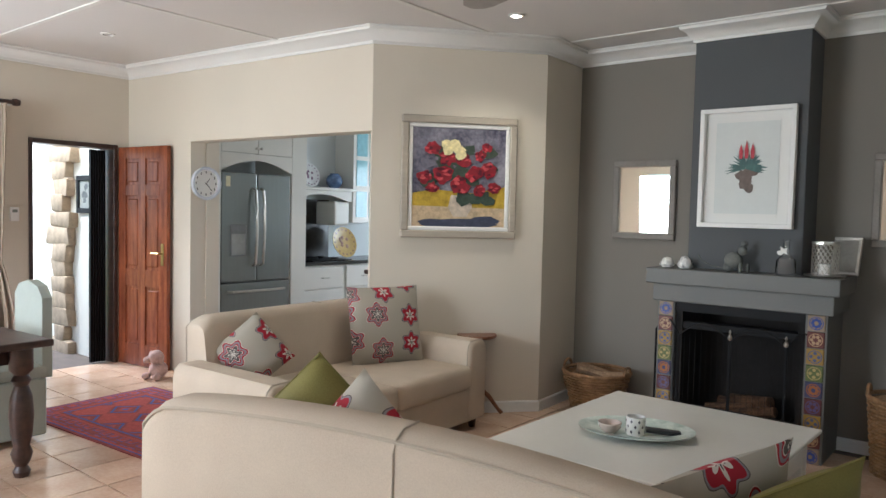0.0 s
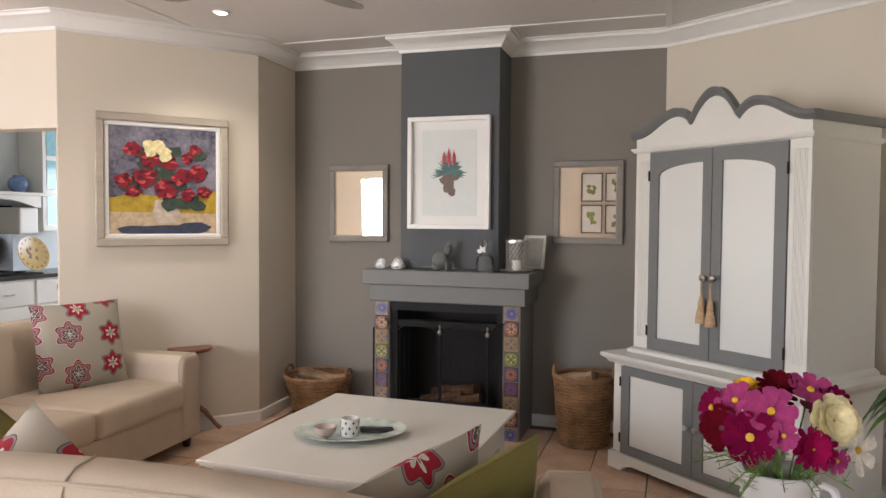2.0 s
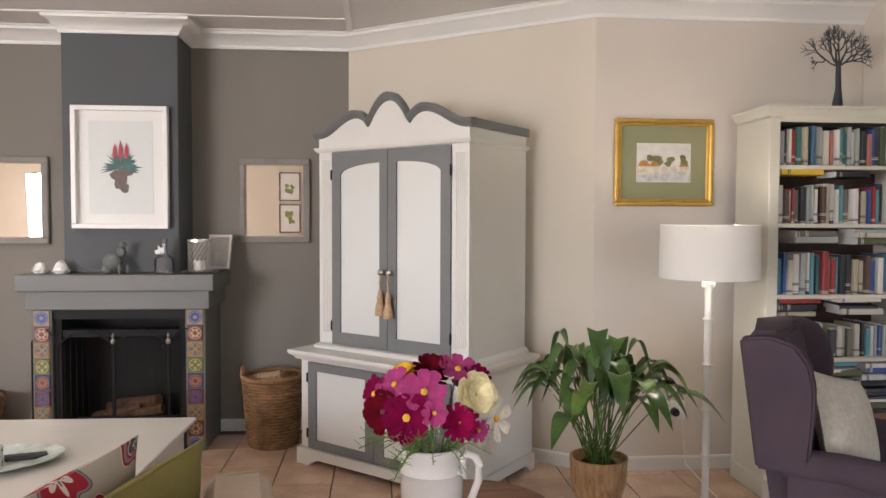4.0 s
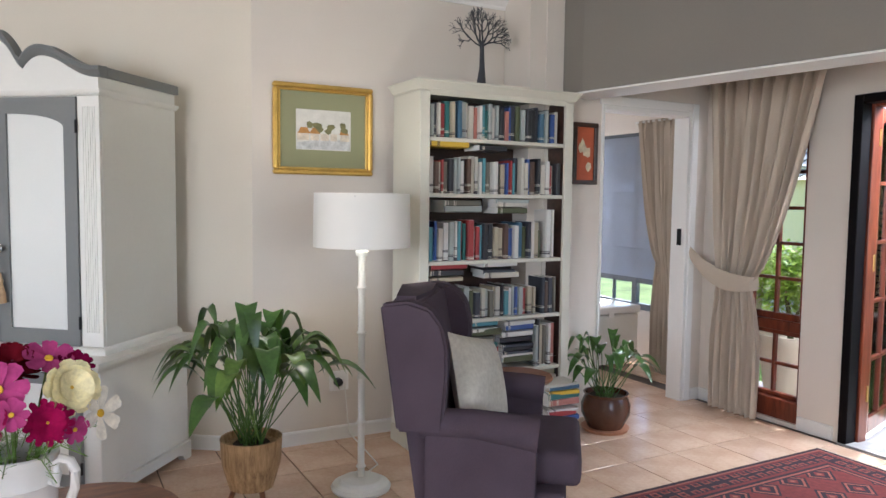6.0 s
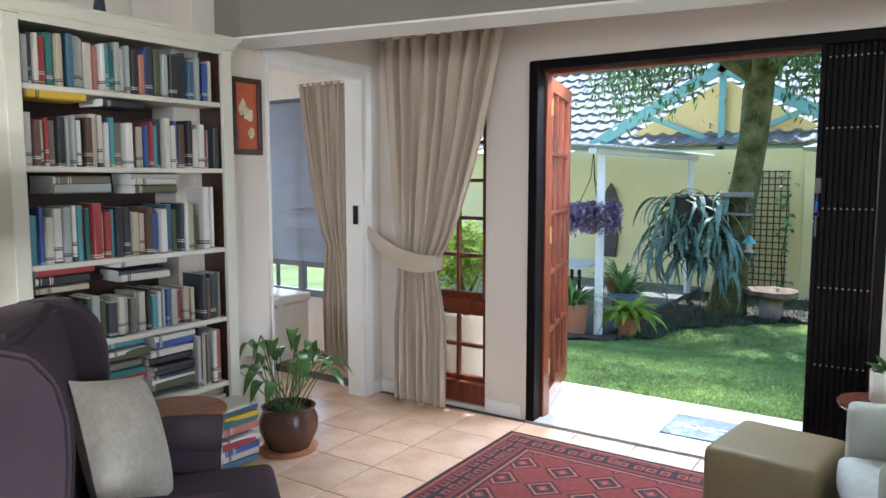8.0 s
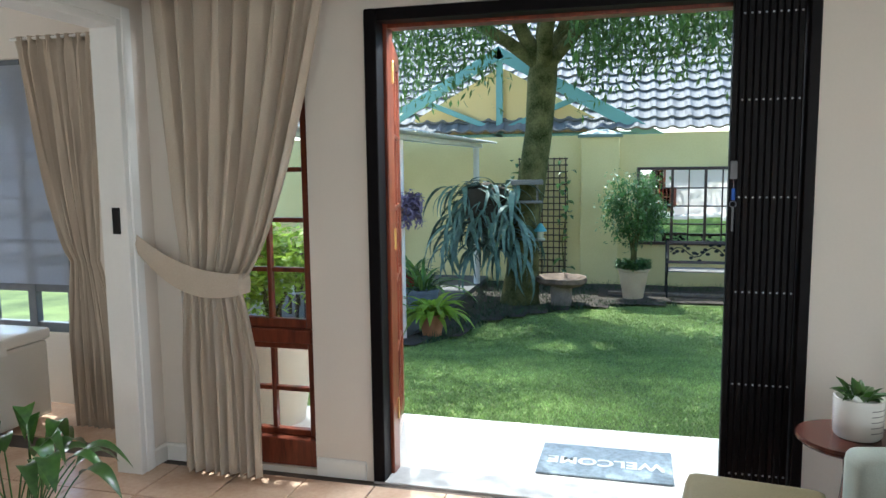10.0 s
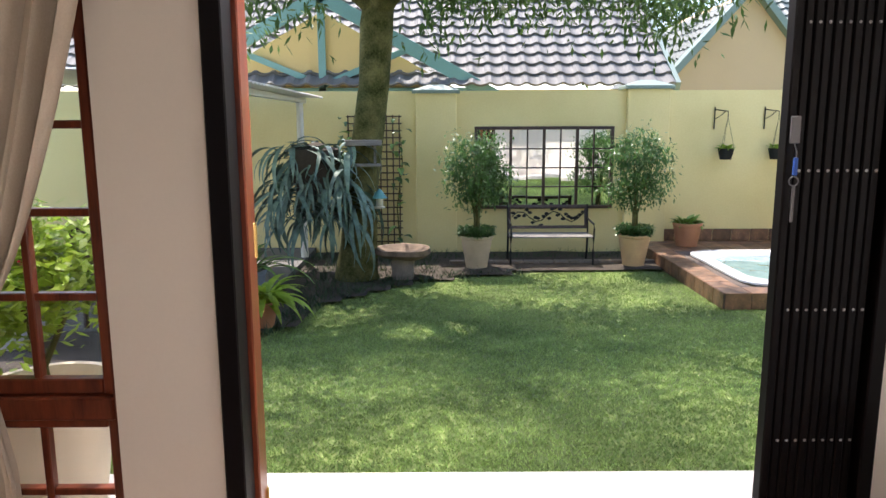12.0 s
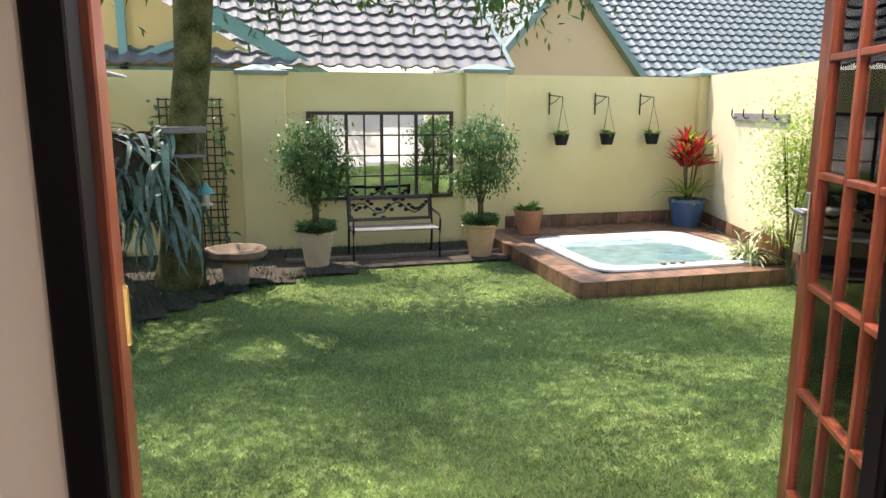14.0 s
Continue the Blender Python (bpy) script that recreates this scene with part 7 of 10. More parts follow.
# porch outside the front door: whitewashed wall with stone quoins, run on past them for outdoor glare
pw = wall("wall_porch", (-9.0, 3.62), (-6.72, 3.62), 0.2, -0.2, 3.0, flat("whitewash", (0.72, 0.68, 0.60), 0.85, 0.05, 3), (), "whitewashed porch wall with a stone edge, its far end standing in for outdoor glare")
rs = random.Random(6)
for k in range(15):
    bm = bmesh.new()
    hh = rs.uniform(0.15, 0.21)
    ww = rs.uniform(0.24, 0.52)
    box(bm, -ww / 2, ww / 2, -0.09, 0.01, -hh / 2, hh / 2, 0.03, 2)
    for v in bm.verts:
        v.co += noise.noise_vector(v.co * 9 + Vector((k, 0, 0))) * 0.025
    part("stone", bm, flat("warm_field_stone", (0.34, 0.26, 0.18), 0.9, 0.35, 9), pw, m=pose(1.56 + rs.uniform(-.05, .05), 0, 0.02 + 0.165 * k), smooth=True)
build_small_picture(pose(-7.0, 3.618, 1.595), 0.34, 0.37, "ornate iron wall plaque on the porch", 0.05, M["iron"], flat("plaque", (0.3, 0.3, 0.27)), (0.1, 0.1, 0.1), "plaque_art", "", 7)
part_porch = part("porch_floor", one_box(-9.0, -6.70, -2.0, 3.62, -0.29, -0.02), flat("stone_paving", (0.45, 0.38, 0.30), 0.8, 0.2, 5))
tagged(part_porch, "stone paved porch outside the front door", "pavement", kind="structure")
bush = thing("porch_shrub", "green shrub beside the porch wall", "shrub", pose(-8.6, 3.25, -0.02))
spread_leaves(bush, [leaf_mesh("shrub_leaf", 0.35, 0.06, 0.9, M["leaf_light"])], 30, (0, 0, 0), random.Random(3), (0.3, 1.4), (0.7, 1.3), ring_r=0.1)

# soft toy dog, one plain shape
bm = bmesh.new()


def ball(bm, c, r, s=(1, 1, 1)):
    bmesh.ops.create_uvsphere(bm, u_segments=14, v_segments=10, radius=r, matrix=Matrix.Translation(c) @ Matrix.Diagonal((*s, 1)))


for c, r, s in (((0, 0, 0.075), 0.08, (1, 0.95, 0.95)), ((0.02, -0.05, 0.19), 0.062, (1, 1.1, 1)), ((-0.02, -0.11, 0.175), 0.032, (1, 1.3, 0.9)), ((0.075, -0.05, 0.18), 0.028, (0.6, 1, 1.8)), ((-0.05, -0.03, 0.19), 0.028, (0.6, 1, 1.8)), ((-0.05, -0.09, 0.03), 0.03, (1, 1.6, 1)), ((0.06, -0.09, 0.03), 0.03, (1, 1.6, 1))):
    ball(bm, c, r, s)
tagged(part("soft_toy_dog", bm, flat("pink_plush", (0.50, 0.34, 0.30), 0.95, 0.2, 30), m=pose(-5.62, 3.60, 0.003, 0, 0, 20), smooth=True), "pink and cream soft toy dog at the open door", "soft toy")


# ---- kitchen beyond the opening ----
wall("wall_kitchen_nib", (-6.40, 4.022), (-5.556, 4.022), 0.13, 0, CEIL, M["cream"], (), "cream wall end carrying a clock")
wall("wall_kitchen_west", (-6.50, 4.00), (-6.50, 9.0), 0.2, 0, CEIL, flat("pale_blue_white", (0.70, 0.73, 0.73), 0.7, 0.03, 2), (), "pale kitchen wall")
# out of view; its opening is added for the kitchen fill lamp
wall("wall_kitchen_north", (-6.5, 9.0), (-2.6, 9.0), 0.2, 0, CEIL, M["trim"], [(1.3, 2.9, 0.95, 2.2)], "unseen white kitchen wall with an added opening for the fill lamp")
wall("wall_kitchen_east", (-2.80, 9.0), (-2.80, 5.2), 0.12, 0, CEIL, M["trim"], (), "white kitchen side wall")
ck = thing("wall_clock", "round white wall clock", "clock", pose(-5.548, 4.004, 1.708, 0, 0, 90))
RX = Matrix.Rotation(math.pi / 2, 4, 'X')
bm = bmesh.new()
lathe(bm, [(0.120, 0), (0.145, 0.0), (0.150, 0.015), (0.145, 0.035), (0.128, 0.035), (0.122, 0.02), (0.120, 0.0)], 36, RX)
part("rim", bm, flat("pale_plastic", (0.62, 0.64, 0.70), 0.4), ck, smooth=True)
bm = bmesh.new()
lathe(bm, [(0, 0), (0.125, 0.0), (0.125, 0.012), (0, 0.012)], 32, RX)
part("dial", bm, M["paper"], ck)
for k in range(12):
    a = 2 * math.pi * k / 12
    bm = bmesh.new()
    box(bm, -0.004, 0.004, -0.0135, -0.0122, -0.010, 0.010, 0, 1, Matrix.Translation((0.1 * math.sin(a), 0, 0.1 * math.cos(a))))
    part("numeral_mark", bm, flat("black_plastic", (0.02, 0.02, 0.022), 0.35), ck)
for a, L in ((40, 0.055), (138, 0.09)):
    part("clock_hand", one_box(-0.003, 0.003, -0.0155, -0.0142, -0.01, L), flat("black_plastic", (0.02, 0.02, 0.022), 0.35), ck, m=pose(0, 0, 0, 0, a, 0))

KX = -5.80


def build_fridge():
    f = thing("fridge", "stainless steel french-door fridge with a water dispenser", "fridge", pose(KX, 4.34, 0.003, 0, 0, 90))
    W = 0.83
    part("cabinet", one_box(0, W, 0.06, 0.62, 0.03, 1.84, 0.006), M["steel"], f)
    for x0, x1, hx in ((0.0, W / 2 - 0.003, W / 2 - 0.045), (W / 2 + 0.003, W, W / 2 + 0.045)):
        d = part("door", one_box(x0, x1, 0.0, 0.058, 0.765, 1.84, 0.012, 2), M["steel"], f)
        bm = bmesh.new()
        tube(bm, [(hx, 0, 0.92), (hx, -0.045, 0.94), (hx, -0.062, 1.12), (hx, -0.068, 1.31), (hx, -0.062, 1.50), (hx, -0.045, 1.67), (hx, 0, 1.69)], 0.014, 8)
        part("handle", bm, M["silver"], d, smooth=True)
        if x0 == 0:
            bm = bmesh.new()
            box(bm, 0.10, 0.29, -0.005, 0.001, 1.02, 1.33, 0.004)
            dp = part("dispenser", bm, flat("grey_plastic", (0.22, 0.23, 0.23), 0.3), d)
            part("recess", one_box(0.115, 0.275, -0.007, -0.0055, 1.03, 1.24), flat("dispenser_recess", (0.35, 0.37, 0.37), 0.3), dp)
            part("sticker", one_box(0.05, 0.10, -0.0015, -0.0003, 1.70, 1.80), flat("energy_label", (0.65, 0.6, 0.4)), d)
    d = part("freezer_drawer", one_box(0, W, 0.0, 0.058, 0.06, 0.755, 0.012, 2), M["steel"], f)
    bm = bmesh.new()
    tube(bm, [(0.08, 0, 0.675), (0.10, -0.05, 0.675), (W - 0.10, -0.05, 0.675), (W - 0.08, 0, 0.675)], 0.013, 8)
    part("handle", bm, M["silver"], d, smooth=True)


build_fridge()
KB = pose(KX, 4.20, 0.0, 0, 0, 90)
ts = thing("fridge_surround", "white painted cupboard surround over the fridge", "kitchen cabinet", KB)
wf = M["white_furn"]
part("side_panel", one_box(0.02, 0.13, -0.01, 0.62, 0, 2.45, 0.003), wf, ts)
part("side_panel", one_box(0.985, 1.18, -0.01, 0.62, 0, 2.45, 0.003), wf, ts)
bm = bmesh.new()
n = 14
slab_xz(bm, [(0.131, 2.03), (0.131, 1.86)] + [(0.131 + 0.853 * i / n, 1.86 + 0.11 * math.sin(math.pi * i / n)) for i in range(1, n)] + [(0.984, 1.86), (0.984, 2.03)], -0.008, 0.02)
part("arched_valance", bm, wf, ts)
for x0, x1, kx in ((0.132, 0.556, 0.53), (0.560, 0.983, 0.586)):
    d = part("cupboard_door", one_box(x0, x1, -0.008, 0.02, 2.034, 2.45, 0.005), wf, ts)
    bm = bmesh.new()
    lathe(bm, [(0, 0), (0.008, 0), (0.016, 0.02), (0, 0.03)], 10, Matrix.Translation((kx, -0.008, 2.09)) @ RX)
    part("knob", bm, M["silver"], d)

SX = -6.49
st = thing("stove_counter", "white kitchen counter with a black granite top", "kitchen counter", pose(SX, 5.42, 0.0, 0, 0, 90))
part("carcass", one_box(0, 2.4, -0.60, 0.0, 0.08, 0.88), wf, st)
for i in range(3):
    d = part("drawer_front", one_box(0.02 + 0.62 * i, 0.60 + 0.62 * i, -0.62, -0.60, 0.62, 0.86, 0.004), wf, st)
    bm = bmesh.new()
    tube(bm, [(0.26 + 0.62 * i, -0.62, 0.74), (0.27 + 0.62 * i, -0.65, 0.74), (0.35 + 0.62 * i, -0.65, 0.74), (0.36 + 0.62 * i, -0.62, 0.74)], 0.006, 6)
    part("handle", bm, M["silver"], d)
    part("door_front", one_box(0.02 + 0.62 * i, 0.60 + 0.62 * i, -0.62, -0.60, 0.10, 0.61, 0.004), wf, st)
part("worktop", one_box(-0.02, 2.42, -0.64, 0.0, 0.88, 0.92, 0.004), M["granite"], st)
part("splashback", one_box(0.0, 0.9, -0.012, 0.0, 0.92, 1.62), M["granite"], st)
hob = thing("gas_hob", "black gas hob on the counter", "hob", pose(SX, 5.55, 0.921, 0, 0, 90))
part("plate", one_box(0.05, 0.65, -0.56, -0.08, 0, 0.01, 0.003), M["black"], hob)
for x in (0.2, 0.5):
    for y in (-0.42, -0.2):
        bm = bmesh.new()
        lathe(bm, [(0, 0.01), (0.05, 0.01), (0.045, 0.03), (0, 0.03)], 14, Matrix.Translation((x, y, 0)))
        part("burner", bm, M["iron"], hob)
hd = thing("cooker_mantel", "white carved cooker hood mantel shelf", "cooker hood", pose(SX, 5.40, 0, 0, 0, 90))
part("shelf", one_box(-0.05, 1.0, -0.42, 0.0, 1.72, 1.755, 0.006), wf, hd)
bm = bmesh.new()
slab_xz(bm, [(0.0, 1.72), (0.0, 1.60)] + [(0.05 + 0.85 * i / 12, 1.60 + 0.08 * math.sin(math.pi * i / 12)) for i in range(13)] + [(0.95, 1.60), (0.95, 1.72)], -0.38, -0.34)
part("arch", bm, wf, hd)
part("corbel", one_box(0.72, 0.95, -0.34, 0.0, 1.32, 1.60, 0.02, 2), wf, hd)
gc = thing("glass_cabinet", "white wall cabinet with a blue-tinted glass door", "kitchen cabinet", pose(SX, 6.42, 0, 0, 0, 90))
part("carcass", one_box(0, 0.5, -0.33, 0.0, 1.35, 2.45, 0.004), wf, gc)
for zz in (1.42, 1.80, 2.16):
    for xx in (0.05, 0.27):
        part("pane", one_box(xx, xx + 0.18, -0.336, -0.331, zz, zz + 0.31), flat("aqua_glass", (0.30, 0.55, 0.62), 0.1, 0.1), gc)


def plate(m, r, col, key, label, base):
    p = thing("display_plate", label, "plate", m)
    bm = bmesh.new()
    lathe(bm, [(0, 0), (r * 0.6, 0), (r, 0.02), (r, 0.026), (r * 0.6, 0.008), (0, 0.008)], 28)
    part("dish", bm, flat(base[0], base[1], 0.25), p, smooth=True)
    rnd = random.Random(4)
    bm = bmesh.new()
    for k in range(16):
        a = 2 * math.pi * k / 16
        lathe(bm, [(0, 0.024), (r * 0.07, 0.024), (0, 0.028)], 6, Matrix.Translation((r * 0.82 * math.cos(a), r * 0.82 * math.sin(a), 0)))
    for k in range(9):
        lathe(bm, [(0, 0.009), (r * 0.12, 0.009), (0, 0.013)], 6, Matrix.Translation((r * rnd.uniform(-.35, .35), r * rnd.uniform(-.35, .35), 0)))
    part("decoration", bm, flat(key, col, 0.4), p)


plate(pose(-6.22, 6.33, 1.11, 0, 72, 0) @ pose(0, 0, 0, 0, 0, 0), 0.19, (0.25, 0.12, 0.06), "plate_brown", "yellow decorated plate standing on the counter", ("plate_yellow", (0.55, 0.38, 0.13)))
plate(pose(-6.36, 5.90, 1.90, 0, 76, 0), 0.14, (0.16, 0.08, 0.14), "plate_plum", "white plate with dark flowers on the mantel shelf", ("plate_white", (0.7, 0.7, 0.7)))
bm = bmesh.new()
lathe(bm, [(0, 0), (0.05, 0), (0.095, 0.06), (0.10, 0.10), (0.08, 0.15), (0.05, 0.17), (0.055, 0.18), (0.045, 0.18), (0, 0.16)], 24)
tagged(part("ginger_jar", bm, flat("blue_china", (0.16, 0.24, 0.42), 0.25, 0.5, 16), m=pose(-6.33, 6.27, 1.757), smooth=True), "blue and white china jar on the shelf", "jar")
isl = thing("kitchen_island", "kitchen island with dark top and turned white legs", "kitchen island", pose(-4.78, 5.35, 0))
part("worktop", one_box(-0.05, 1.35, -0.05, 0.95, 0.88, 0.92, 0.006), M["wood_dark"], isl)
for x in (0.04, 1.26):
    for y in (0.04, 0.86):
        bm = bmesh.new()
        lathe(bm, [(0, 0), (0.035, 0), (0.045, 0.1), (0.03, 0.2), (0.05, 0.5), (0.035, 0.62), (0.05, 0.66), (0.05, 0.88), (0, 0.88)], 14, Matrix.Translation((x, y, 0)))
        part("leg", bm, wf, isl, smooth=True)
part("apron", one_box(0.06, 1.24, 0.06, 0.84, 0.70, 0.879), wf, isl)


# ---- dining table edge and chair ----
dt = thing("dining_table", "dark wooden dining table with turned legs", "dining table", pose(-4.02, 1.94, 0.003, 0, 0, 4))
part("tabletop", one_box(-1.70, 0.14, -1.05, 0.06, 0.715, 0.755, 0.012, 2), M["wood_dark"], dt)
part("apron", one_box(-1.55, -0.04, -0.92, -0.07, 0.61, 0.715, 0.004), M["wood_dark"], dt)
for x in (-1.5, 0.02):
    for y in (-0.90, -0.06):
        bm = bmesh.new()
        lathe(bm, [(0, 0), (0.035, 0), (0.045, 0.03), (0.03, 0.06), (0.045, 0.09), (0.055, 0.13), (0.04, 0.17), (0.055, 0.24), (0.062, 0.34), (0.055, 0.44), (0.035, 0.50), (0.05, 0.53), (0.035, 0.56), (0.06, 0.59), (0.06, 0.715), (0, 0.715)], 20, Matrix.Translation((x, y, 0)))
        part("leg", bm, M["wood_dark"], dt, smooth=True)
dc = thing("dining_chair", "pale slip-covered dining chair at the table", "chair", pose(-4.75, 2.02, 0.003, 0, 0, 180))
part("seat", one_box(-0.22, 0.22, -0.22, 0.22, 0.40, 0.48, 0.03, 2), M["pale_cloth"], dc, smooth=True)
part("skirt", one_box(-0.215, 0.215, -0.215, 0.215, 0.04, 0.40, 0.01), M["pale_cloth"], dc)
bm = bmesh.new()
slab_xz(bm, [(-0.21, 0.4), (0.21, 0.4), (0.21, 0.90), (0.14, 0.97), (0, 1.0), (-0.14, 0.97), (-0.21, 0.90)], -0.25, -0.19)
part("backrest", bm, M["pale_cloth"], dc)


# ---- things on the mantel ----
MT = 1.1515


def artichoke(x, y, z, r):
    a = thing("artichoke_ornament", "white ceramic artichoke ornament", "ornament", pose(x, y, z), "artichoke ornaments")
    bm = bmesh.new()
    lathe(bm, [(0, 0), (r * 0.6, 0.0), (r * 0.75, r * 0.4), (r * 0.5, r), (0, r * 1.25)], 12)
    part("core", bm, M["ceramic"], a, smooth=True)
    me = leaf_mesh("artichoke_leaf", r * 0.75, r * 0.6, -1.0, M["ceramic"], 4, 0.3, 0.6)
    for k in range(4):
        for i in range(8):
            ob = new("leaf", me)
            ob.parent = a
            ob.matrix_basis = Matrix.LocRotScale((0.35 * r * math.cos(i * math.pi / 4 + k * 0.4), 0.35 * r * math.sin(i * math.pi / 4 + k * 0.4), r * 0.22 * k), Euler((0, -0.15 - 0.3 * k, i * math.pi / 4 + k * 0.4)), (1 - 0.1 * k,) * 3)


artichoke(-1.74, 5.20, MT, 0.058)
artichoke(-1.60, 5.17, MT, 0.062)
artichoke(-1.66, 5.33, MT + 0.0, 0.062)
bm = bmesh.new()
lathe(bm, [(0, 0), (0.03, 0), (0.03, 0.10), (0.012, 0.14), (0.012, 0.18), (0, 0.18)], 16)
tagged(part("brown_bottle", bm, flat("amber_bottle", (0.10, 0.03, 0.02), 0.2), m=pose(-1.57, 5.36, MT), smooth=True), "small amber bottle on the mantel shelf", "bottle")
bm = bmesh.new()
for c, r, s in (((0, 0, 0.075), 0.05, (1.2, 0.7, 1.1)), ((0.055, 0, 0.14), 0.03, (1, 0.8, 1.1)), ((0.065, -0.018, 0.185), 0.018, (1, 0.4, 1)), ((0.065, 0.018, 0.185), 0.018, (1, 0.4, 1)), ((0.05, -0.02, 0.03), 0.016, (0.8, 0.8, 2.2)), ((0.085, 0.02, 0.03), 0.014, (0.8, 0.8, 2.2)), ((-0.03, 0, 0.03), 0.035, (1, 0.8, 0.9))):
    ball(bm, c, r, s)
tube(bm, [(-0.05, 0, 0.02), (-0.14, 0.01, 0.03), (-0.2, 0.0, 0.06), (-0.23, 0, 0.10)], 0.004, 5)
tagged(part("mouse_figurine", bm, flat("grey_resin", (0.13, 0.135, 0.125), 0.7, 0.2, 30), m=pose(-1.27, 5.13, MT), smooth=True), "grey seated mouse figurine with a long tail", "figurine")
gb = thing("glass_bottle", "clear glass bottle with a white paper tag", "bottle", pose(-0.955, 5.14, MT))
bm = bmesh.new()
lathe(bm, [(0, 0), (0.055, 0), (0.058, 0.01), (0.058, 0.09), (0.02, 0.13), (0.018, 0.21), (0.024, 0.22), (0.020, 0.22), (0.014, 0.21), (0.016, 0.13), (0.052, 0.088), (0.052, 0.012), (0, 0.008)], 24)
part("bottle", bm, M["glass"], gb, smooth=True)
bm = bmesh.new()
slab_xz(bm, [(-0.035, 0.13), (-0.015, 0.125), (0.0, 0.14), (0.02, 0.13), (0.015, 0.155), (0.022, 0.175), (0.0, 0.165), (-0.02, 0.18), (-0.018, 0.155), (-0.04, 0.15)], -0.062, -0.059)
part("tag", bm, M["paper"], gb, "white paper angel tag")
ln = thing("candle_lantern", "silvery filigree candle glass on a dish", "candle holder", pose(-0.75, 5.22, MT))
bm = bmesh.new()
lathe(bm, [(0, 0), (0.11, 0), (0.12, 0.012), (0.10, 0.014), (0, 0.010)], 24)
part("dish", bm, M["silver"], ln, smooth=True)
bm = bmesh.new()
for i in range(18):
    for s in (1, -1):
        a0 = 2 * math.pi * i / 18
        tube(bm, [(0.075 * math.cos(a0 + s * k * 0.21), 0.075 * math.sin(a0 + s * k * 0.21), 0.014 + 0.20 * k / 8) for k in range(9)], 0.0022, 4, cap=False)
lathe(bm, [(0.073, 0.20), (0.078, 0.20), (0.078, 0.216), (0.073, 0.216), (0.073, 0.20)], 24)
part("lace_band", bm, M["silver"], ln)
bm = bmesh.new()
lathe(bm, [(0, 0.014), (0.035, 0.014), (0.035, 0.08), (0, 0.08)], 16)
part("candle", bm, M["ceramic"], ln)
mf = thing("photo_frame", "small leaning silver photo frame behind the candle glass", "photo frame", pose(-0.67, 5.43, MT + 0.125, -12, 0, -14))
part("frame", frame_bm(0.17, 0.24, 0.02, -0.01, 0.008, 0.003), M["silver"], mf)
part("card", one_box(-0.066, 0.066, -0.004, 0.004, -0.101, 0.101), flat("grey_card", (0.32, 0.31, 0.28)), mf)

# ---- ceiling fan and downlights ----
fan = thing("ceiling_fan", "white ceiling fan with pale blades at rest", "ceiling fan", pose(-1.37, 2.95, 0))
bm = bmesh.new()
lathe(bm, [(0, 2.47), (0.09, 2.47), (0.11, 2.51), (0.09, 2.58), (0.02, 2.62), (0.02, 2.75), (0.06, 2.77), (0.06, 2.799), (0, 2.799)], 24)
part("motor", bm, M["trim"], fan, smooth=True)
for k in range(4):
    bm = bmesh.new()
    outline = [(0.10, -0.03), (0.2, -0.055), (0.52, -0.072), (0.59, -0.062), (0.635, -0.03), (0.642, 0.0), (0.635, 0.03), (0.59, 0.062), (0.52, 0.072), (0.2, 0.055), (0.10, 0.03)]
    prism(bm, outline, -0.004, 0.004)
    part("blade", bm, flat("pale_blade", (0.35, 0.33, 0.30), 0.5), fan, m=pose(0, 0, 2.505, 8, 0, 71.6 + 90 * k))
for x, y in ((-2.47, 4.32), (-5.32, 3.01), (1.2, 1.2), (-0.5, 0.2)):
    d = thing("downlight", "white recessed ceiling downlight", "downlight", pose(x, y, CEIL - 0.001), "ceiling downlights")
    bm = bmesh.new()
    lathe(bm, [(0.036, 0), (0.055, 0), (0.052, -0.008), (0.038, -0.010), (0.036, 0)], 24)
    part("trim_ring", bm, M["trim"], d, smooth=True)
    bm = bmesh.new()
    lathe(bm, [(0, -0.002), (0.036, -0.002), (0, -0.0035)], 20)
    part("lamp", bm, emitter("lamp_glow", (1.0, 0.86, 0.66), 6.0) if y > 4 else flat("unlit_lamp", (0.3, 0.29, 0.27), 0.3), d)

# ---- sunroom beyond the doorway ----
wall("wall_sunroom_west", (3.60, 4.37), (3.60, 7.4), 0.1, 0, 2.7, M["pale"], (), "cream sunroom wall")
wall("wall_sunroom_north", (3.5, 7.4), (5.6, 7.4), 0.1, 0, 2.7, M["pale"], (), "cream sunroom end wall")
wall("wall_sunroom_east", (5.5, 7.4), (5.5, 4.37), 0.1, 0, 2.7, M["pale"], [(0.2, 2.11, 0.44, 2.09)], "cream sunroom wall with a barred window")
wall("wall_sunroom_south", (5.061, 4.27), (5.6, 4.27), 0.1, -0.1, 2.7, M["pale"], (), "cream sunroom side wall")
tagged(part("floor_sunroom", one_box(5.0005, 5.5, 4.371, 7.4, -0.3, 0.0), M["tile"]), "tiled sunroom floor", "floor", kind="structure")
tagged(part("ceiling_sunroom", one_box(5.061, 5.6, 4.27, 7.5, 2.701, 2.78), M["ceiling"]), "white sunroom ceiling", "ceiling", kind="structure")
sw = thing("window_2", "grey steel window with slatted blind in the sunroom", "window", pose(5.5, 7.2, 0.44, 0, 0, -90), kind="structure")
gs = flat("blue_grey_steel", (0.13, 0.145, 0.165), 0.5)
for x in (0.0, 0.48, 1.0, 1.555, 1.85):
    part("mullion", one_box(x, x + 0.06, 0.02, 0.07, 0, 1.65, 0.003), gs, sw)
for x in (0.27, 0.77, 1.29):
    part("glazing_bar", one_box(x - 0.012, x + 0.012, 0.03, 0.06, 0.061, 1.589, 0.002), gs, sw)
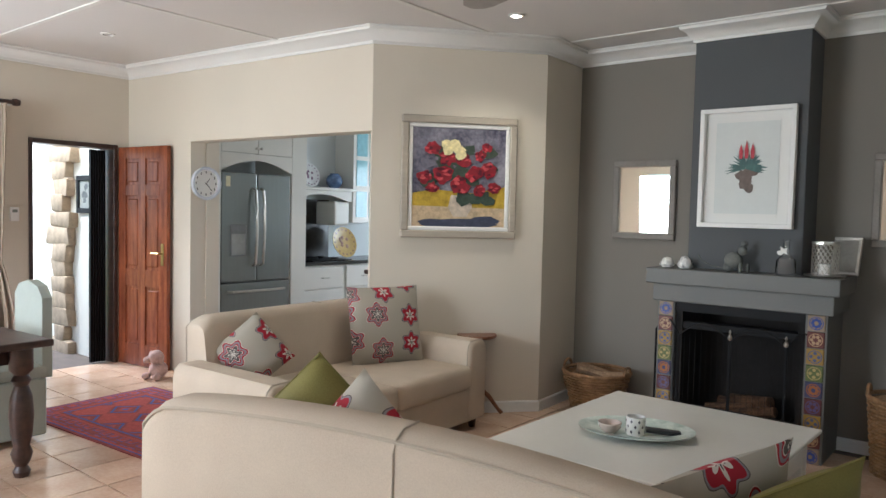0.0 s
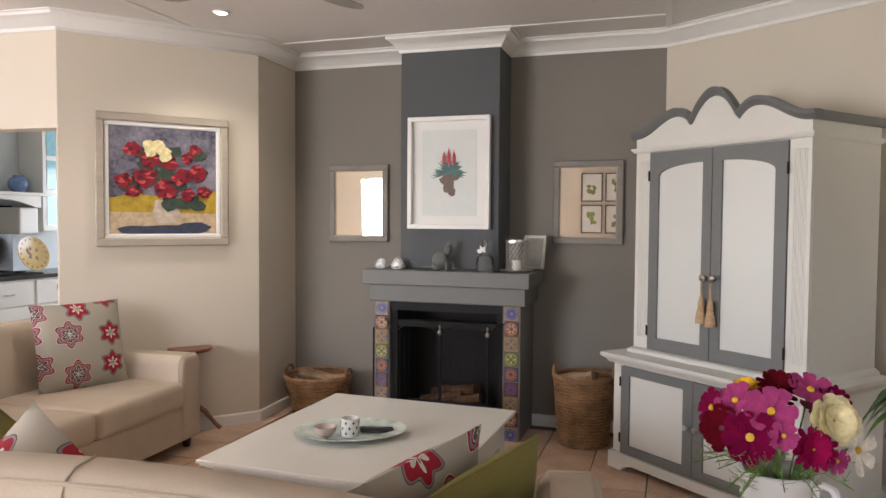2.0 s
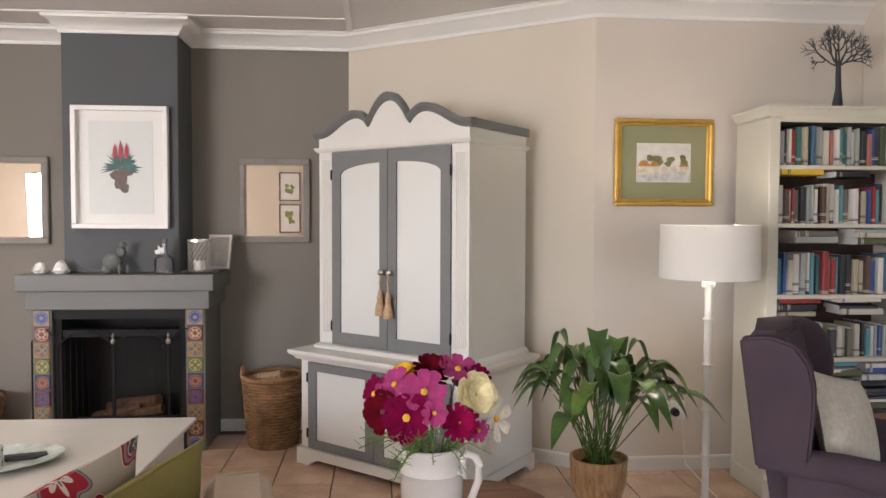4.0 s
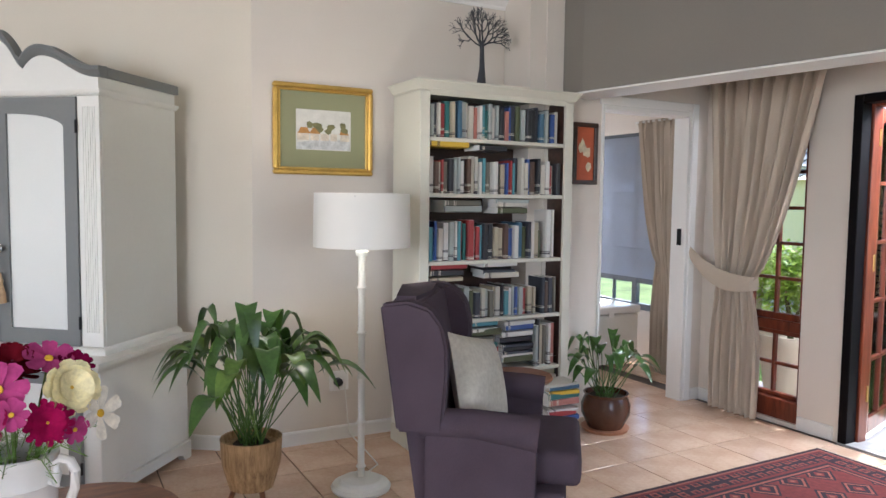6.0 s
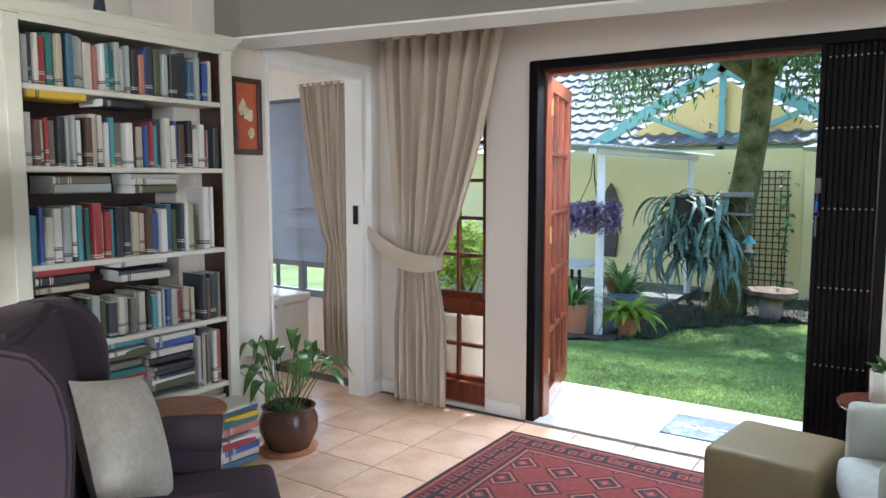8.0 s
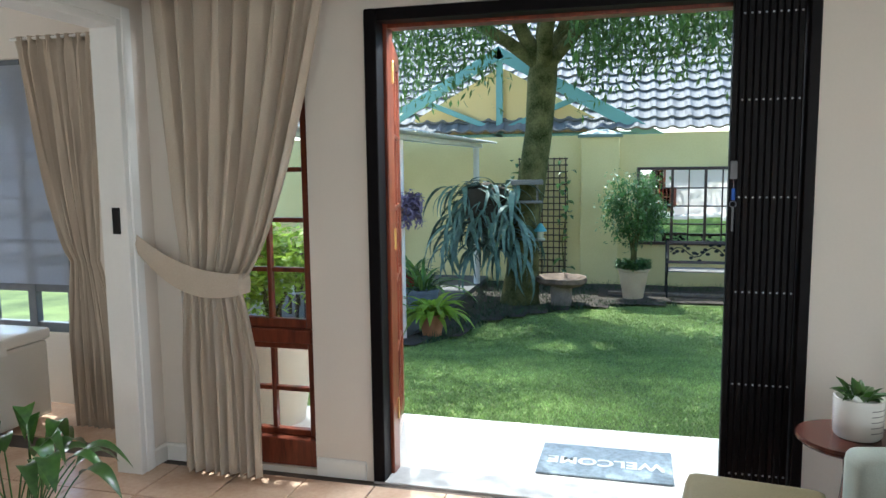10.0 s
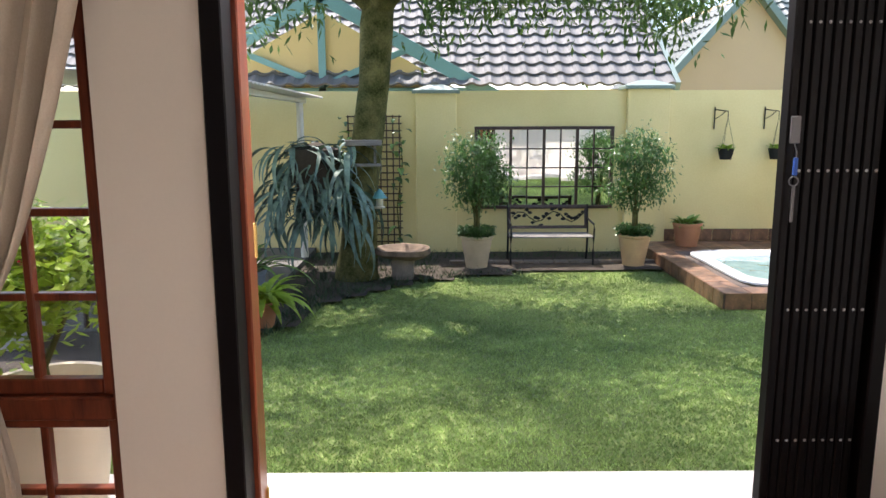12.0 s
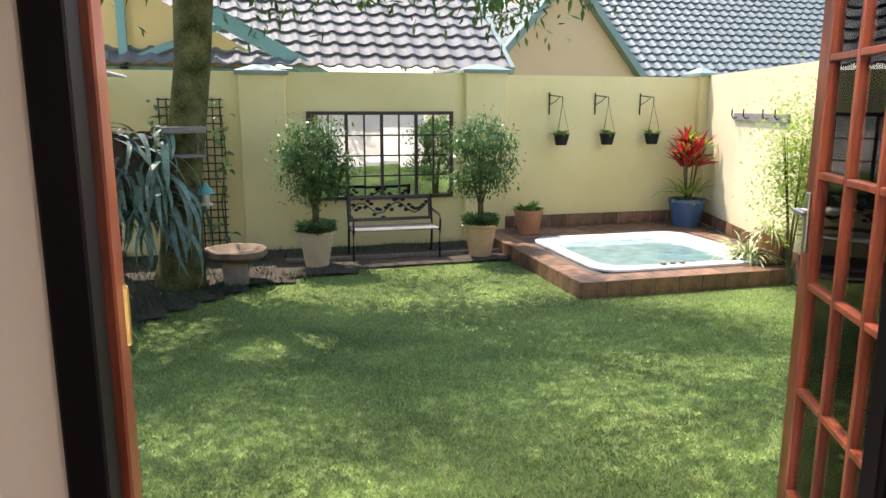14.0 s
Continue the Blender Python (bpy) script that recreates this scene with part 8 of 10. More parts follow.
for z in (0.0, 0.25, 1.29, 1.59):
    part("rail", one_box(0.0, 1.91, 0.025, 0.065, z, z + 0.06, 0.003), gs, sw)
for z in (0.53, 0.79, 1.05):
    part("glazing_bar", one_box(0.0, 1.91, 0.032, 0.058, z - 0.012, z + 0.012, 0.002), gs, sw)
M["blind"] = surface("pale_sheer_blind", (0.36, 0.39, 0.45), 0.8, 0.06, 3, 60, 0.03)
for k in range(5):
    part("slat", one_box(0.02, 1.89, 0.004 + 0.003 * (k % 2), 0.006 + 0.003 * (k % 2), 0.30 + 0.26 * k, 0.575 + 0.26 * k, 0.0005), M["blind"], sw)
ch = thing("laundry_chest", "white upholstered storage chest in the sunroom", "chest", pose(4.95, 5.62, 0.003))
part("body", one_box(-0.33, 0.33, -0.33, 0.35, 0.02, 0.46, 0.02, 2), M["white_furn"], ch)
part("lid", one_box(-0.345, 0.345, -0.345, 0.36, 0.465, 0.53, 0.02, 3), M["ceramic"], ch, smooth=True)
part("latch", one_box(-0.03, 0.03, -0.352, -0.346, 0.44, 0.49, 0.002), M["trim"], ch)
ds = thing("door_3", "white painted sunroom door frame", "door", pose(3.905, 4.25, 0), kind="structure")
for x0, x1 in ((-0.0, 0.02), (0.790, 0.825)):
    part("jamb", one_box(x0, x1, -0.015, 0.125, 0, 2.09, 0.003), M["trim"], ds)
part("head", one_box(0.02, 0.79, -0.015, 0.125, 2.055, 2.09, 0.003), M["trim"], ds)
part("architrave", one_box(0.825, 0.885, -0.02, -0.001, 0, 2.15, 0.004), M["trim"], ds)
part("architrave", one_box(-0.02, 0.824, -0.02, -0.001, 2.09, 2.15, 0.004), M["trim"], ds)
part("latch", one_box(0.782, 0.789, 0.02, 0.06, 1.14, 1.26, 0.002), M["iron"], ds)


# ---- garden: lawn, beds ----
M["grass"] = surface("grass_blades", (0.16, 0.265, 0.07), 0.65, 0.3, 1.1, 60, 0.0, second=(0.27, 0.38, 0.12), per_piece=0.42)
M["mondo"] = surface("dark_ground_cover", (0.018, 0.045, 0.015), 0.6, 0.3, 3, 60, 0.0, second=(0.03, 0.07, 0.02), per_piece=0.3)
M["bark"] = surface("mossy_bark", (0.038, 0.052, 0.008), 0.95, 0.4, 5, 40, 0.9, second=(0.12, 0.11, 0.045), spec=0.15, bump_dist=0.02)
M["tree_leaf"] = surface("tree_leaf", (0.06, 0.12, 0.03), 0.5, 0.3, 2, 30, 0.0, second=(0.09, 0.16, 0.035), per_piece=0.35)
M["ficus_leaf"] = surface("ficus_leaf", (0.055, 0.13, 0.035), 0.35, 0.3, 5, 30, 0.0, second=(0.10, 0.20, 0.055), per_piece=0.3)
M["stag_leaf"] = surface("blue_green_frond", (0.08, 0.14, 0.11), 0.5, 0.3, 5, 30, 0.0, second=(0.15, 0.235, 0.185), per_piece=0.25)
M["acid_leaf"] = surface("acid_green_leaf", (0.22, 0.36, 0.03), 0.45, 0.25, 5, 30, 0.0, second=(0.34, 0.46, 0.06), per_piece=0.2)
M["purple_leaf"] = surface("purple_trailing_leaf", (0.14, 0.09, 0.17), 0.5, 0.3, 6, 40, 0.0, second=(0.24, 0.19, 0.27), per_piece=0.25)
M["red_leaf"] = surface("red_cordyline_leaf", (0.26, 0.012, 0.02), 0.4, 0.4, 7, 30, 0.0, second=(0.40, 0.035, 0.03), per_piece=0.4)
M["pot_buff"] = surface("buff_ribbed_pot", (0.50, 0.39, 0.26), 0.85, 0.1, 6, 50, 0.15)
M["pot_blue"] = surface("blue_glazed_pot", (0.05, 0.10, 0.20), 0.2, 0.2, 6, 50, 0.02)
M["stone"] = surface("grey_garden_stone", (0.22, 0.18, 0.14), 0.9, 0.3, 6, 50, 0.4, bump_dist=0.01)
M["white_post"] = surface("white_painted_post", (0.74, 0.72, 0.66), 0.6, 0.08, 5, 50, 0.08)
M["weathered"] = surface("weathered_grey_timber", (0.22, 0.20, 0.18), 0.85, 0.25, 5, 50, 0.3, stretch=(1, 8, 8))
M["acrylic"] = surface("white_tub_acrylic", (0.80, 0.82, 0.82), 0.12, 0.02, 3, 40, 0.0)


def let_light_through(m, share):
    """Thin leaves: a share of the light passes to the other side."""
    n, l = m.node_tree.nodes, m.node_tree.links
    p = n["Principled BSDF"]
    tr, mx = n.new("ShaderNodeBsdfTranslucent"), n.new("ShaderNodeMixShader")
    src = p.inputs["Base Color"].links[0].from_socket
    l.new(src, tr.inputs[0])
    mx.inputs[0].default_value = share
    l.new(p.outputs[0], mx.inputs[1])
    l.new(tr.outputs[0], mx.inputs[2])
    l.new(mx.outputs[0], n["Material Output"].inputs[0])


for k in ("tree_leaf", "ficus_leaf", "acid_leaf", "grass", "red_leaf", "blind"):
    let_light_through(M[k], 0.45)

BED = [(6.4, 9.0), (6.6, 5.6), (8.0, 4.75), (9.5, 4.22), (11.3, 3.86), (12.2, 2.95), (12.75, 1.9), (13.05, 0.5), (13.15, -0.6), (14.6, -0.6), (14.6, 9.0)]


def inside(p, poly):
    x, y = p
    c = False
    for (x0, y0), (x1, y1) in zip(poly, poly[1:] + poly[:1]):
        if (y0 > y) != (y1 > y) and x < (x1 - x0) * (y - y0) / (y1 - y0) + x0:
            c = not c
    return c


bm = bmesh.new()
xs2 = [6.4 + 0.3 * i for i in range(28)]
vv = {}
for i, x in enumerate(xs2[:-1]):
    for k in range(36):
        y = -0.6 + 0.27 * k
        if inside((x + 0.15, y + 0.13), BED):
            q = []
            for a, b in ((i, k), (i + 1, k), (i + 1, k + 1), (i, k + 1)):
                if (a, b) not in vv:
                    X, Y = xs2[a], -0.6 + 0.27 * b
                    vv[a, b] = bm.verts.new((X, Y, ground_z(X) + 0.012 + 0.02 * noise.noise(Vector((X * 2, Y * 2, 0)))))
                q.append(vv[a, b])
            bm.faces.new(q)
tagged(part("garden_bed", bm, M["soil"], smooth=True), "dark soil planting bed along the garden wall", "flower bed", kind="structure")


def blades(name, material, count, region, height, width, seed, label, category, keep):
    """Grass: many thin leaning blades in one mesh."""
    r = np.random.default_rng(seed)
    x = region[0] + (region[1] - region[0]) * r.random(count) ** 1.35
    y = region[2] + (region[3] - region[2]) * r.random(count)
    ok = np.array([keep(a, b) for a, b in zip(x, y)])
    x, y = x[ok], y[ok]
    n = len(x)
    k = np.clip((x - 6.0) / 5.0, 0, 1)
    z = -0.12 - 0.51 * k * k * (3 - 2 * k) - 0.022
    a = r.random(n) * 2 * np.pi
    h = height * (0.6 + 0.8 * r.random(n))
    w = width * (0.7 + 0.6 * r.random(n))
    lean = h * (0.3 + 0.8 * r.random(n))
    la = r.random(n) * 2 * np.pi
    v = np.empty((n, 3, 3))
    v[:, 0] = np.stack([x - w * np.cos(a), y - w * np.sin(a), z], 1)
    v[:, 1] = np.stack([x + w * np.cos(a), y + w * np.sin(a), z], 1)
    v[:, 2] = np.stack([x + lean * np.cos(la), y + lean * np.sin(la), z + h], 1)
    me = bpy.data.meshes.new(name)
    me.vertices.add(3 * n)
    me.vertices.foreach_set("co", v.reshape(-1))
    me.loops.add(3 * n)
    me.loops.foreach_set("vertex_index", np.arange(3 * n, dtype=np.int32))
    me.polygons.add(n)
    me.polygons.foreach_set("loop_start", np.arange(0, 3 * n, 3, dtype=np.int32))
    me.update()
    me.materials.append(material)
    return tagged(new(name, me), label, category, kind="stuff")


def on_platform(x, y):
    return x > 10.9 and y < -0.6


blades("lawn_grass", M["grass"], 430000, (5.93, 13.3, -3.9, 5.5), 0.017, 0.0046, 1, "short green lawn grass", "grass",
       lambda a, b: not inside((a, b), BED) and not on_platform(a, b) and b > -1.95 - (a - 6.2) * 0.3155 + 0.05)
blades("ground_cover", M["mondo"], 26000, (8.0, 14.4, -0.6, 5.2), 0.10, 0.007, 2, "dark green mondo grass ground cover", "ground cover",
       lambda a, b: inside((a, b), BED) and not (a > 12.9 and b < 2.6 and a < 13.9) and (b < 4.3 or a > 12.5))
pv = part("pergola_floor", one_box(8.6, 14.55, 4.55, 8.9, -0.9, -0.545), surface("dark_slate_paving", (0.10, 0.095, 0.09), 0.7, 0.2, 4, 40, 0.2))
tagged(pv, "dark paving under the pergola", "pavement", kind="structure")
bs = thing("brick_edging", "low weathered brick edging under the bench", "edging", pose(13.55, 0.9, -0.635))
for k in range(14):
    part("brick", one_box(-0.05, 0.05, -0.105, 0.105, 0, 0.06, 0.008), M["stone"], bs, m=pose(0, -1.45 + 0.22 * k, 0))


# ---- hot tub deck ----
def build_deck():
    d = thing("hot_tub_deck", "raised slate-tiled deck round the hot tub", "deck", pose(0, 0, -0.46), kind="structure")
    T0, T1, U0, U1 = 11.28, 13.45, -3.42, -1.08
    out = [(10.9, -0.62), (10.9, -3.38), (14.59, -4.54), (14.59, -0.62)]
    inn = [(T0, U1), (T0, U0), (T1, U0), (T1, U1)]
    bm = bmesh.new()
    ao, ai = ring(bm, [(x, y, -0.012) for x, y in out]), ring(bm, [(x, y, -0.012) for x, y in inn])
    bo = ring(bm, [(x, y, -0.5) for x, y in out])
    bi = ring(bm, [(x, y, -0.5) for x, y in inn])
    for i in range(4):
        j = (i + 1) % 4
        bm.faces.new((ao[i], ao[j], ai[j], ai[i]))
        bm.faces.new((ao[i], bo[i], bo[j], ao[j]))
        bm.faces.new((ai[i], ai[j], bi[j], bi[i]))
    part("core", bm, M["grout"], d)
    s = 0.305
    tm = mesh_of("slate_tile", one_box(-s / 2 + 0.004, s / 2 - 0.004, -s / 2 + 0.004, s / 2 - 0.004, -0.012, 0.0, 0.003), M["slate"])
    for i in range(13):
        for k in range(13):
            x, y = 10.9 + s * (i + 0.5), -0.62 - s * (k + 0.5)
            if x > 14.5 or (T0 - 0.12 < x < T1 + 0.12 and U0 - 0.12 < y < U1 + 0.12) or y < -3.38 - (x - 10.9) * 0.314 + 0.16:
                continue
            ob = new("slate_tile", tm)
            ob.parent = d
            ob.location = (x, y, 0.0)
    fm = mesh_of("riser_tile", one_box(-s / 2 + 0.004, s / 2 - 0.004, -0.012, 0.0, -0.19, 0.0, 0.003), M["slate"])
    for k in range(9):
        ob = new("riser_tile", fm)
        ob.parent = d
        ob.matrix_basis = pose(10.898, -0.62 - s * (k + 0.5), 0.0, 0, 0, -90)
    for k in range(12):
        ob = new("riser_tile", fm)
        ob.parent = d
        ob.matrix_basis = pose(10.9 + s * (k + 0.5), -0.618, 0.0, 0, 0, 180)
    for k in range(12):
        ob = new("skirting_tile", fm)
        ob.parent = d
        ob.matrix_basis = pose(14.585, -0.62 - s * (k + 0.5), 0.19, 0, 0, -90)
    for k in range(12):
        ob = new("skirting_tile", fm)
        ob.parent = d
        ob.matrix_basis = pose(14.3 - s * k, -4.49 + s * k * 0.3155, 0.19, 0, 0, 162.5)
    t = thing("hot_tub", "white acrylic sunken hot tub filled with water", "hot tub", pose((T0 + T1) / 2, (U0 + U1) / 2, -0.46))

    def rr(w, h, r, n=6):
        pts = []
        for cx, cy, a0 in ((w - r, h - r, 0), (-w + r, h - r, 90), (-w + r, -h + r, 180), (w - r, -h + r, 270)):
            pts += [(cx + r * math.cos(math.radians(a0 + 90 * i / n)), cy + r * math.sin(math.radians(a0 + 90 * i / n))) for i in range(n + 1)]
        return pts
    bm = bmesh.new()
    W, H = (T1 - T0) / 2 + 0.05, (U1 - U0) / 2 + 0.05
    rows = [ring(bm, [(x, y, z) for x, y in rr(W * f, H * f, r)]) for f, z, r in ((1.0, 0.002, 0.32), (1.0, 0.03, 0.32), (0.985, 0.042, 0.32), (0.87, 0.042, 0.34), (0.84, 0.02, 0.36), (0.80, -0.10, 0.4), (0.66, -0.125, 0.4), (0.62, -0.155, 0.4))]
    for a, b in zip(rows, rows[1:]):
        for i in range(len(a)):
            bm.faces.new((a[i], a[(i + 1) % len(a)], b[(i + 1) % len(a)], b[i]))
    bm.faces.new(rows[-1])
    part("shell", bm, M["acrylic"], t, smooth=True)
    bm = bmesh.new()
    n = 30
    g = [[bm.verts.new((W * 0.83 * (2 * i / n - 1), H * 0.83 * (2 * k / n - 1), -0.035 + 0.005 * noise.noise(Vector((i * 0.5, k * 0.5, 0))))) for k in range(n + 1)] for i in range(n + 1)]
    for i in range(n):
        for k in range(n):
            bm.faces.new((g[i][k], g[i + 1][k], g[i + 1][k + 1], g[i][k + 1]))
    wt = part("water", bm, surface("cloudy_spa_water", (0.12, 0.22, 0.23), 0.05, 0.1, 4, 30, 0.1, second=(0.22, 0.34, 0.34)), t, smooth=True)
    wt.visible_shadow = False
    for k in range(3):
        bm = bmesh.new()
        lathe(bm, [(0, 0), (0.035, 0), (0.035, 0.025), (0.02, 0.035), (0, 0.035)], 12)
        part("control_knob", bm, M["stone"], t, m=pose(-W + 0.10, 0.35 - 0.13 * k, 0.042), smooth=True)


build_deck()


# ---- garden wall fittings ----
def build_wall_window():
    w, h = 2.20, 1.30
    t = thing("window_mirror", "timber window frame with mirror panes on the garden wall", "garden mirror", pose(GX - 0.002, 0.905, 0.72, 0, 0, -90))
    part("frame", frame_bm(w, h, 0.05, -0.05, 0.0, 0.004), M["wood_dark"], t)
    cols, rows = 8, 4
    gw, gh = w - 0.1, h - 0.1
    for i in range(1, cols):
        b = 0.022 if i % 2 == 0 else 0.010
        part("mullion", one_box(-gw / 2 + gw * i / cols - b, -gw / 2 + gw * i / cols + b, -0.042, -0.008, -gh / 2, gh / 2, 0.003), M["wood_dark"], t)
    for k in range(1, rows):
        part("glazing_bar", one_box(-gw / 2, gw / 2, -0.038, -0.009, -gh / 2 + gh * k / rows - 0.010, -gh / 2 + gh * k / rows + 0.010, 0.003), M["wood_dark"], t)
    rnd = random.Random(2)
    for i in range(cols):
        for k in range(rows):
            x, z = -gw / 2 + gw * (i + 0.5) / cols, -gh / 2 + gh * (k + 0.5) / rows
            part("pane", one_box(-gw / cols / 2 + 0.003, gw / cols / 2 - 0.003, -0.004, 0.0, -gh / rows / 2 + 0.003, gh / rows / 2 - 0.003), M["mirror"], t, m=pose(x, -0.009, z, rnd.uniform(-.5, .5), 0, rnd.uniform(-.5, .5)))


build_wall_window()


def build_trellis():
    t = thing("trellis", "brown wooden lattice trellis fixed to the wall", "trellis", pose(GX - 0.03, 3.58, 0.35, 0, 0, -90))
    for i in range(9):
        part("lath", one_box(-0.42 + 0.1 * i, -0.40 + 0.1 * i, -0.012, 0.0, -0.95, 1.2), M["wood_dark"], t)
    for k in range(20):
        part("lath", one_box(-0.43, 0.43, -0.025, -0.0125, -0.92 + 0.11 * k, -0.90 + 0.11 * k), M["wood_dark"], t)
    lf = [leaf_mesh("climber_leaf", 0.16, 0.09, 0.8, M["leaf"]), leaf_mesh("climber_leaf", 0.2, 0.12, 0.7, M["leaf_light"])]
    cl = thing("climbing_plant", "broad-leaved climber growing up the trellis", "climber", pose(GX - 0.10, 3.58, -0.6))
    rnd = random.Random(31)
    for k in range(70):
        ob = new("leaf", rnd.choice(lf))
        ob.parent = cl
        z = rnd.uniform(0.0, 2.1)
        ob.matrix_basis = Matrix.LocRotScale((rnd.uniform(-.2, .0), rnd.choice([-0.4, 0.25, 0.42]) + rnd.uniform(-.12, .12), z), Euler((0, rnd.uniform(-.6, .6), math.pi + rnd.uniform(-1.2, 1.2))), (rnd.uniform(.6, 1.2),) * 3)
    for y in (-0.4, 0.3):
        bm = bmesh.new()
        tube(bm, [(-0.03, y, 0), (-0.04, y + 0.05, 0.7), (-0.03, y - 0.04, 1.4), (-0.03, y, 2.0)], [0.014, 0.01, 0.008, 0.005], 6)
        part("stem", bm, M["bark"], cl)


build_trellis()
BASKET_LEAF = leaf_mesh("basket_leaf", 0.10, 0.035, 1.1, M["acid_leaf"], 5)
for k, y in enumerate((-1.77, -2.56, -3.36)):
    b = thing("hanging_basket", "small black hanging pot with lime green plant on a bracket", "hanging basket", pose(GX - 0.20, y - 0.14, 1.02), "hanging pots")
    bm = bmesh.new()
    lathe(bm, [(0, -0.17), (0.085, -0.17), (0.125, 0.0), (0.118, 0.0), (0.08, -0.155), (0, -0.155)], 20)
    part("pot", bm, M["iron"], b, smooth=True)
    bm = bmesh.new()
    for i in range(3):
        a = 2 * math.pi * i / 3
        tube(bm, [(0.12 * math.cos(a), 0.12 * math.sin(a), 0), (0, 0, 0.48)], 0.003, 5)
    part("chain", bm, M["iron"], b)
    bm = bmesh.new()
    tube(bm, [(0.18, 0.14, 0.30), (0.18, 0.14, 0.64)], 0.011, 6)
    tube(bm, [(0.18, 0.14, 0.60), (0.09, 0.07, 0.585), (0.0, 0.0, 0.57), (0, 0, 0.48)], 0.008, 6)
    tube(bm, [(0.18, 0.14, 0.45), (0.10, 0.08, 0.50), (0.04, 0.03, 0.57)], 0.006, 6)
    part("bracket", bm, M["iron"], b, "curved iron bracket")
    spread_leaves(b, [BASKET_LEAF], 34, (0, 0, -0.01), random.Random(k), (0.1, 1.3), (0.8, 1.4), ring_r=0.09)
SW = Vector((6.2 - GX, -1.95 + 4.60)).normalized()
pk = thing("tool_rail", "dark steel bracket rail with hooks on the side wall", "rail", pose(GX + SW.x * 1.6, -4.60 + SW.y * 1.6, 1.42, 0, 0, math.degrees(math.atan2(SW.y, SW.x)) + 180))
part("bar", one_box(-0.55, 0.55, -0.05, -0.002, -0.06, 0.06, 0.006), M["stone"], pk)
for x in (-0.4, 0, 0.4):
    part("strap", one_box(x - 0.02, x + 0.02, -0.056, -0.0505, -0.05, 0.08), M["iron"], pk)


# ---- bench ----
def build_bench():
    b = thing("garden_bench", "iron garden bench with wooden slats and a leaf-pattern back", "bench", pose(13.62, 0.93, -0.632, 0, 0, -90))
    w = 0.60
    for s in (-1, 1):
        bm = bmesh.new()
        x = s * w
        tube(bm, [(x, -0.24, 0), (x, -0.22, 0.2), (x, -0.25, 0.40), (x, -0.05, 0.41), (x, 0.20, 0.39), (x, 0.25, 0.62), (x, 0.30, 0.84)], 0.016, 6)
        tube(bm, [(x, 0.20, 0.39), (x, 0.22, 0.2), (x, 0.28, 0)], 0.016, 6)
        tube(bm, [(x, -0.25, 0.40), (x, -0.27, 0.55), (x, -0.22, 0.61), (x, 0.0, 0.62), (x, 0.25, 0.64)], 0.014, 6)
        part("end_frame", bm, M["iron"], b)
    for k in range(6):
        part("seat_slat", one_box(-w, w, -0.25 + 0.078 * k, -0.19 + 0.078 * k, 0.412, 0.432, 0.004), M["weathered"], b)
    back = part("back_frame", frame_bm(2 * w, 0.36, 0.045, -0.012, 0.012, 0.004), M["wood_dark"], b, m=pose(0, 0.265, 0.66, -12, 0, 0))
    rnd = random.Random(12)
    bm = bmesh.new()
    tube(bm, [(-0.54 + 0.09 * i, 0, 0.08 * math.sin(i * 1.1)) for i in range(13)], 0.009, 5)
    part("vine", bm, M["iron"], back)
    for i in range(26):
        bm = bmesh.new()
        cx, cz = -0.52 + 0.042 * i, 0.08 * math.sin(i * 0.51) + rnd.choice([-0.055, 0.055])
        patch(bm, blob(cx, cz, 0.034, 0.024, rnd, 8, 0.2), 0.004)
        r = bmesh.ops.extrude_face_region(bm, geom=list(bm.faces))
        bmesh.ops.translate(bm, verts=[v for v in r["geom"] if isinstance(v, bmesh.types.BMVert)], vec=(0, -0.008, 0))
        part("cast_leaf", bm, M["iron"], back)


build_bench()


# ---- leafy clouds ----
def leaf_cloud(name, material, pts, size, seed, parent=None, hang=0.3, ratio=0.36):
    """Many small pointed leaves in one mesh, one at each point."""
    r = np.random.default_rng(seed)
    p = np.asarray(pts)
    n = len(p)
    az, el = r.random(n) * 2 * np.pi, -hang + (r.random(n) - 0.5) * 1.5
    d = np.stack([np.cos(az) * np.cos(el), np.sin(az) * np.cos(el), np.sin(el)], 1)
    s = np.stack([-np.sin(az), np.cos(az), (r.random(n) - 0.5) * 1.2], 1)
    s /= np.linalg.norm(s, axis=1)[:, None]
    L = (size * (0.65 + 0.7 * r.random(n)))[:, None]
    v = np.stack([p, p + d * L * 0.45 + s * L * ratio / 2, p + d * L, p + d * L * 0.45 - s * L * ratio / 2], 1)
    me = bpy.data.meshes.new(name)
    me.vertices.add(4 * n)
    me.vertices.foreach_set("co", v.reshape(-1))
    me.loops.add(4 * n)
    me.loops.foreach_set("vertex_index", np.arange(4 * n, dtype=np.int32))
    me.polygons.add(n)
    me.polygons.foreach_set("loop_start", np.arange(0, 4 * n, 4, dtype=np.int32))
    me.update()
    me.materials.append(material)
    ob = new(name, me)
    ob.parent = parent
    return tagged(ob, kind="stuff")


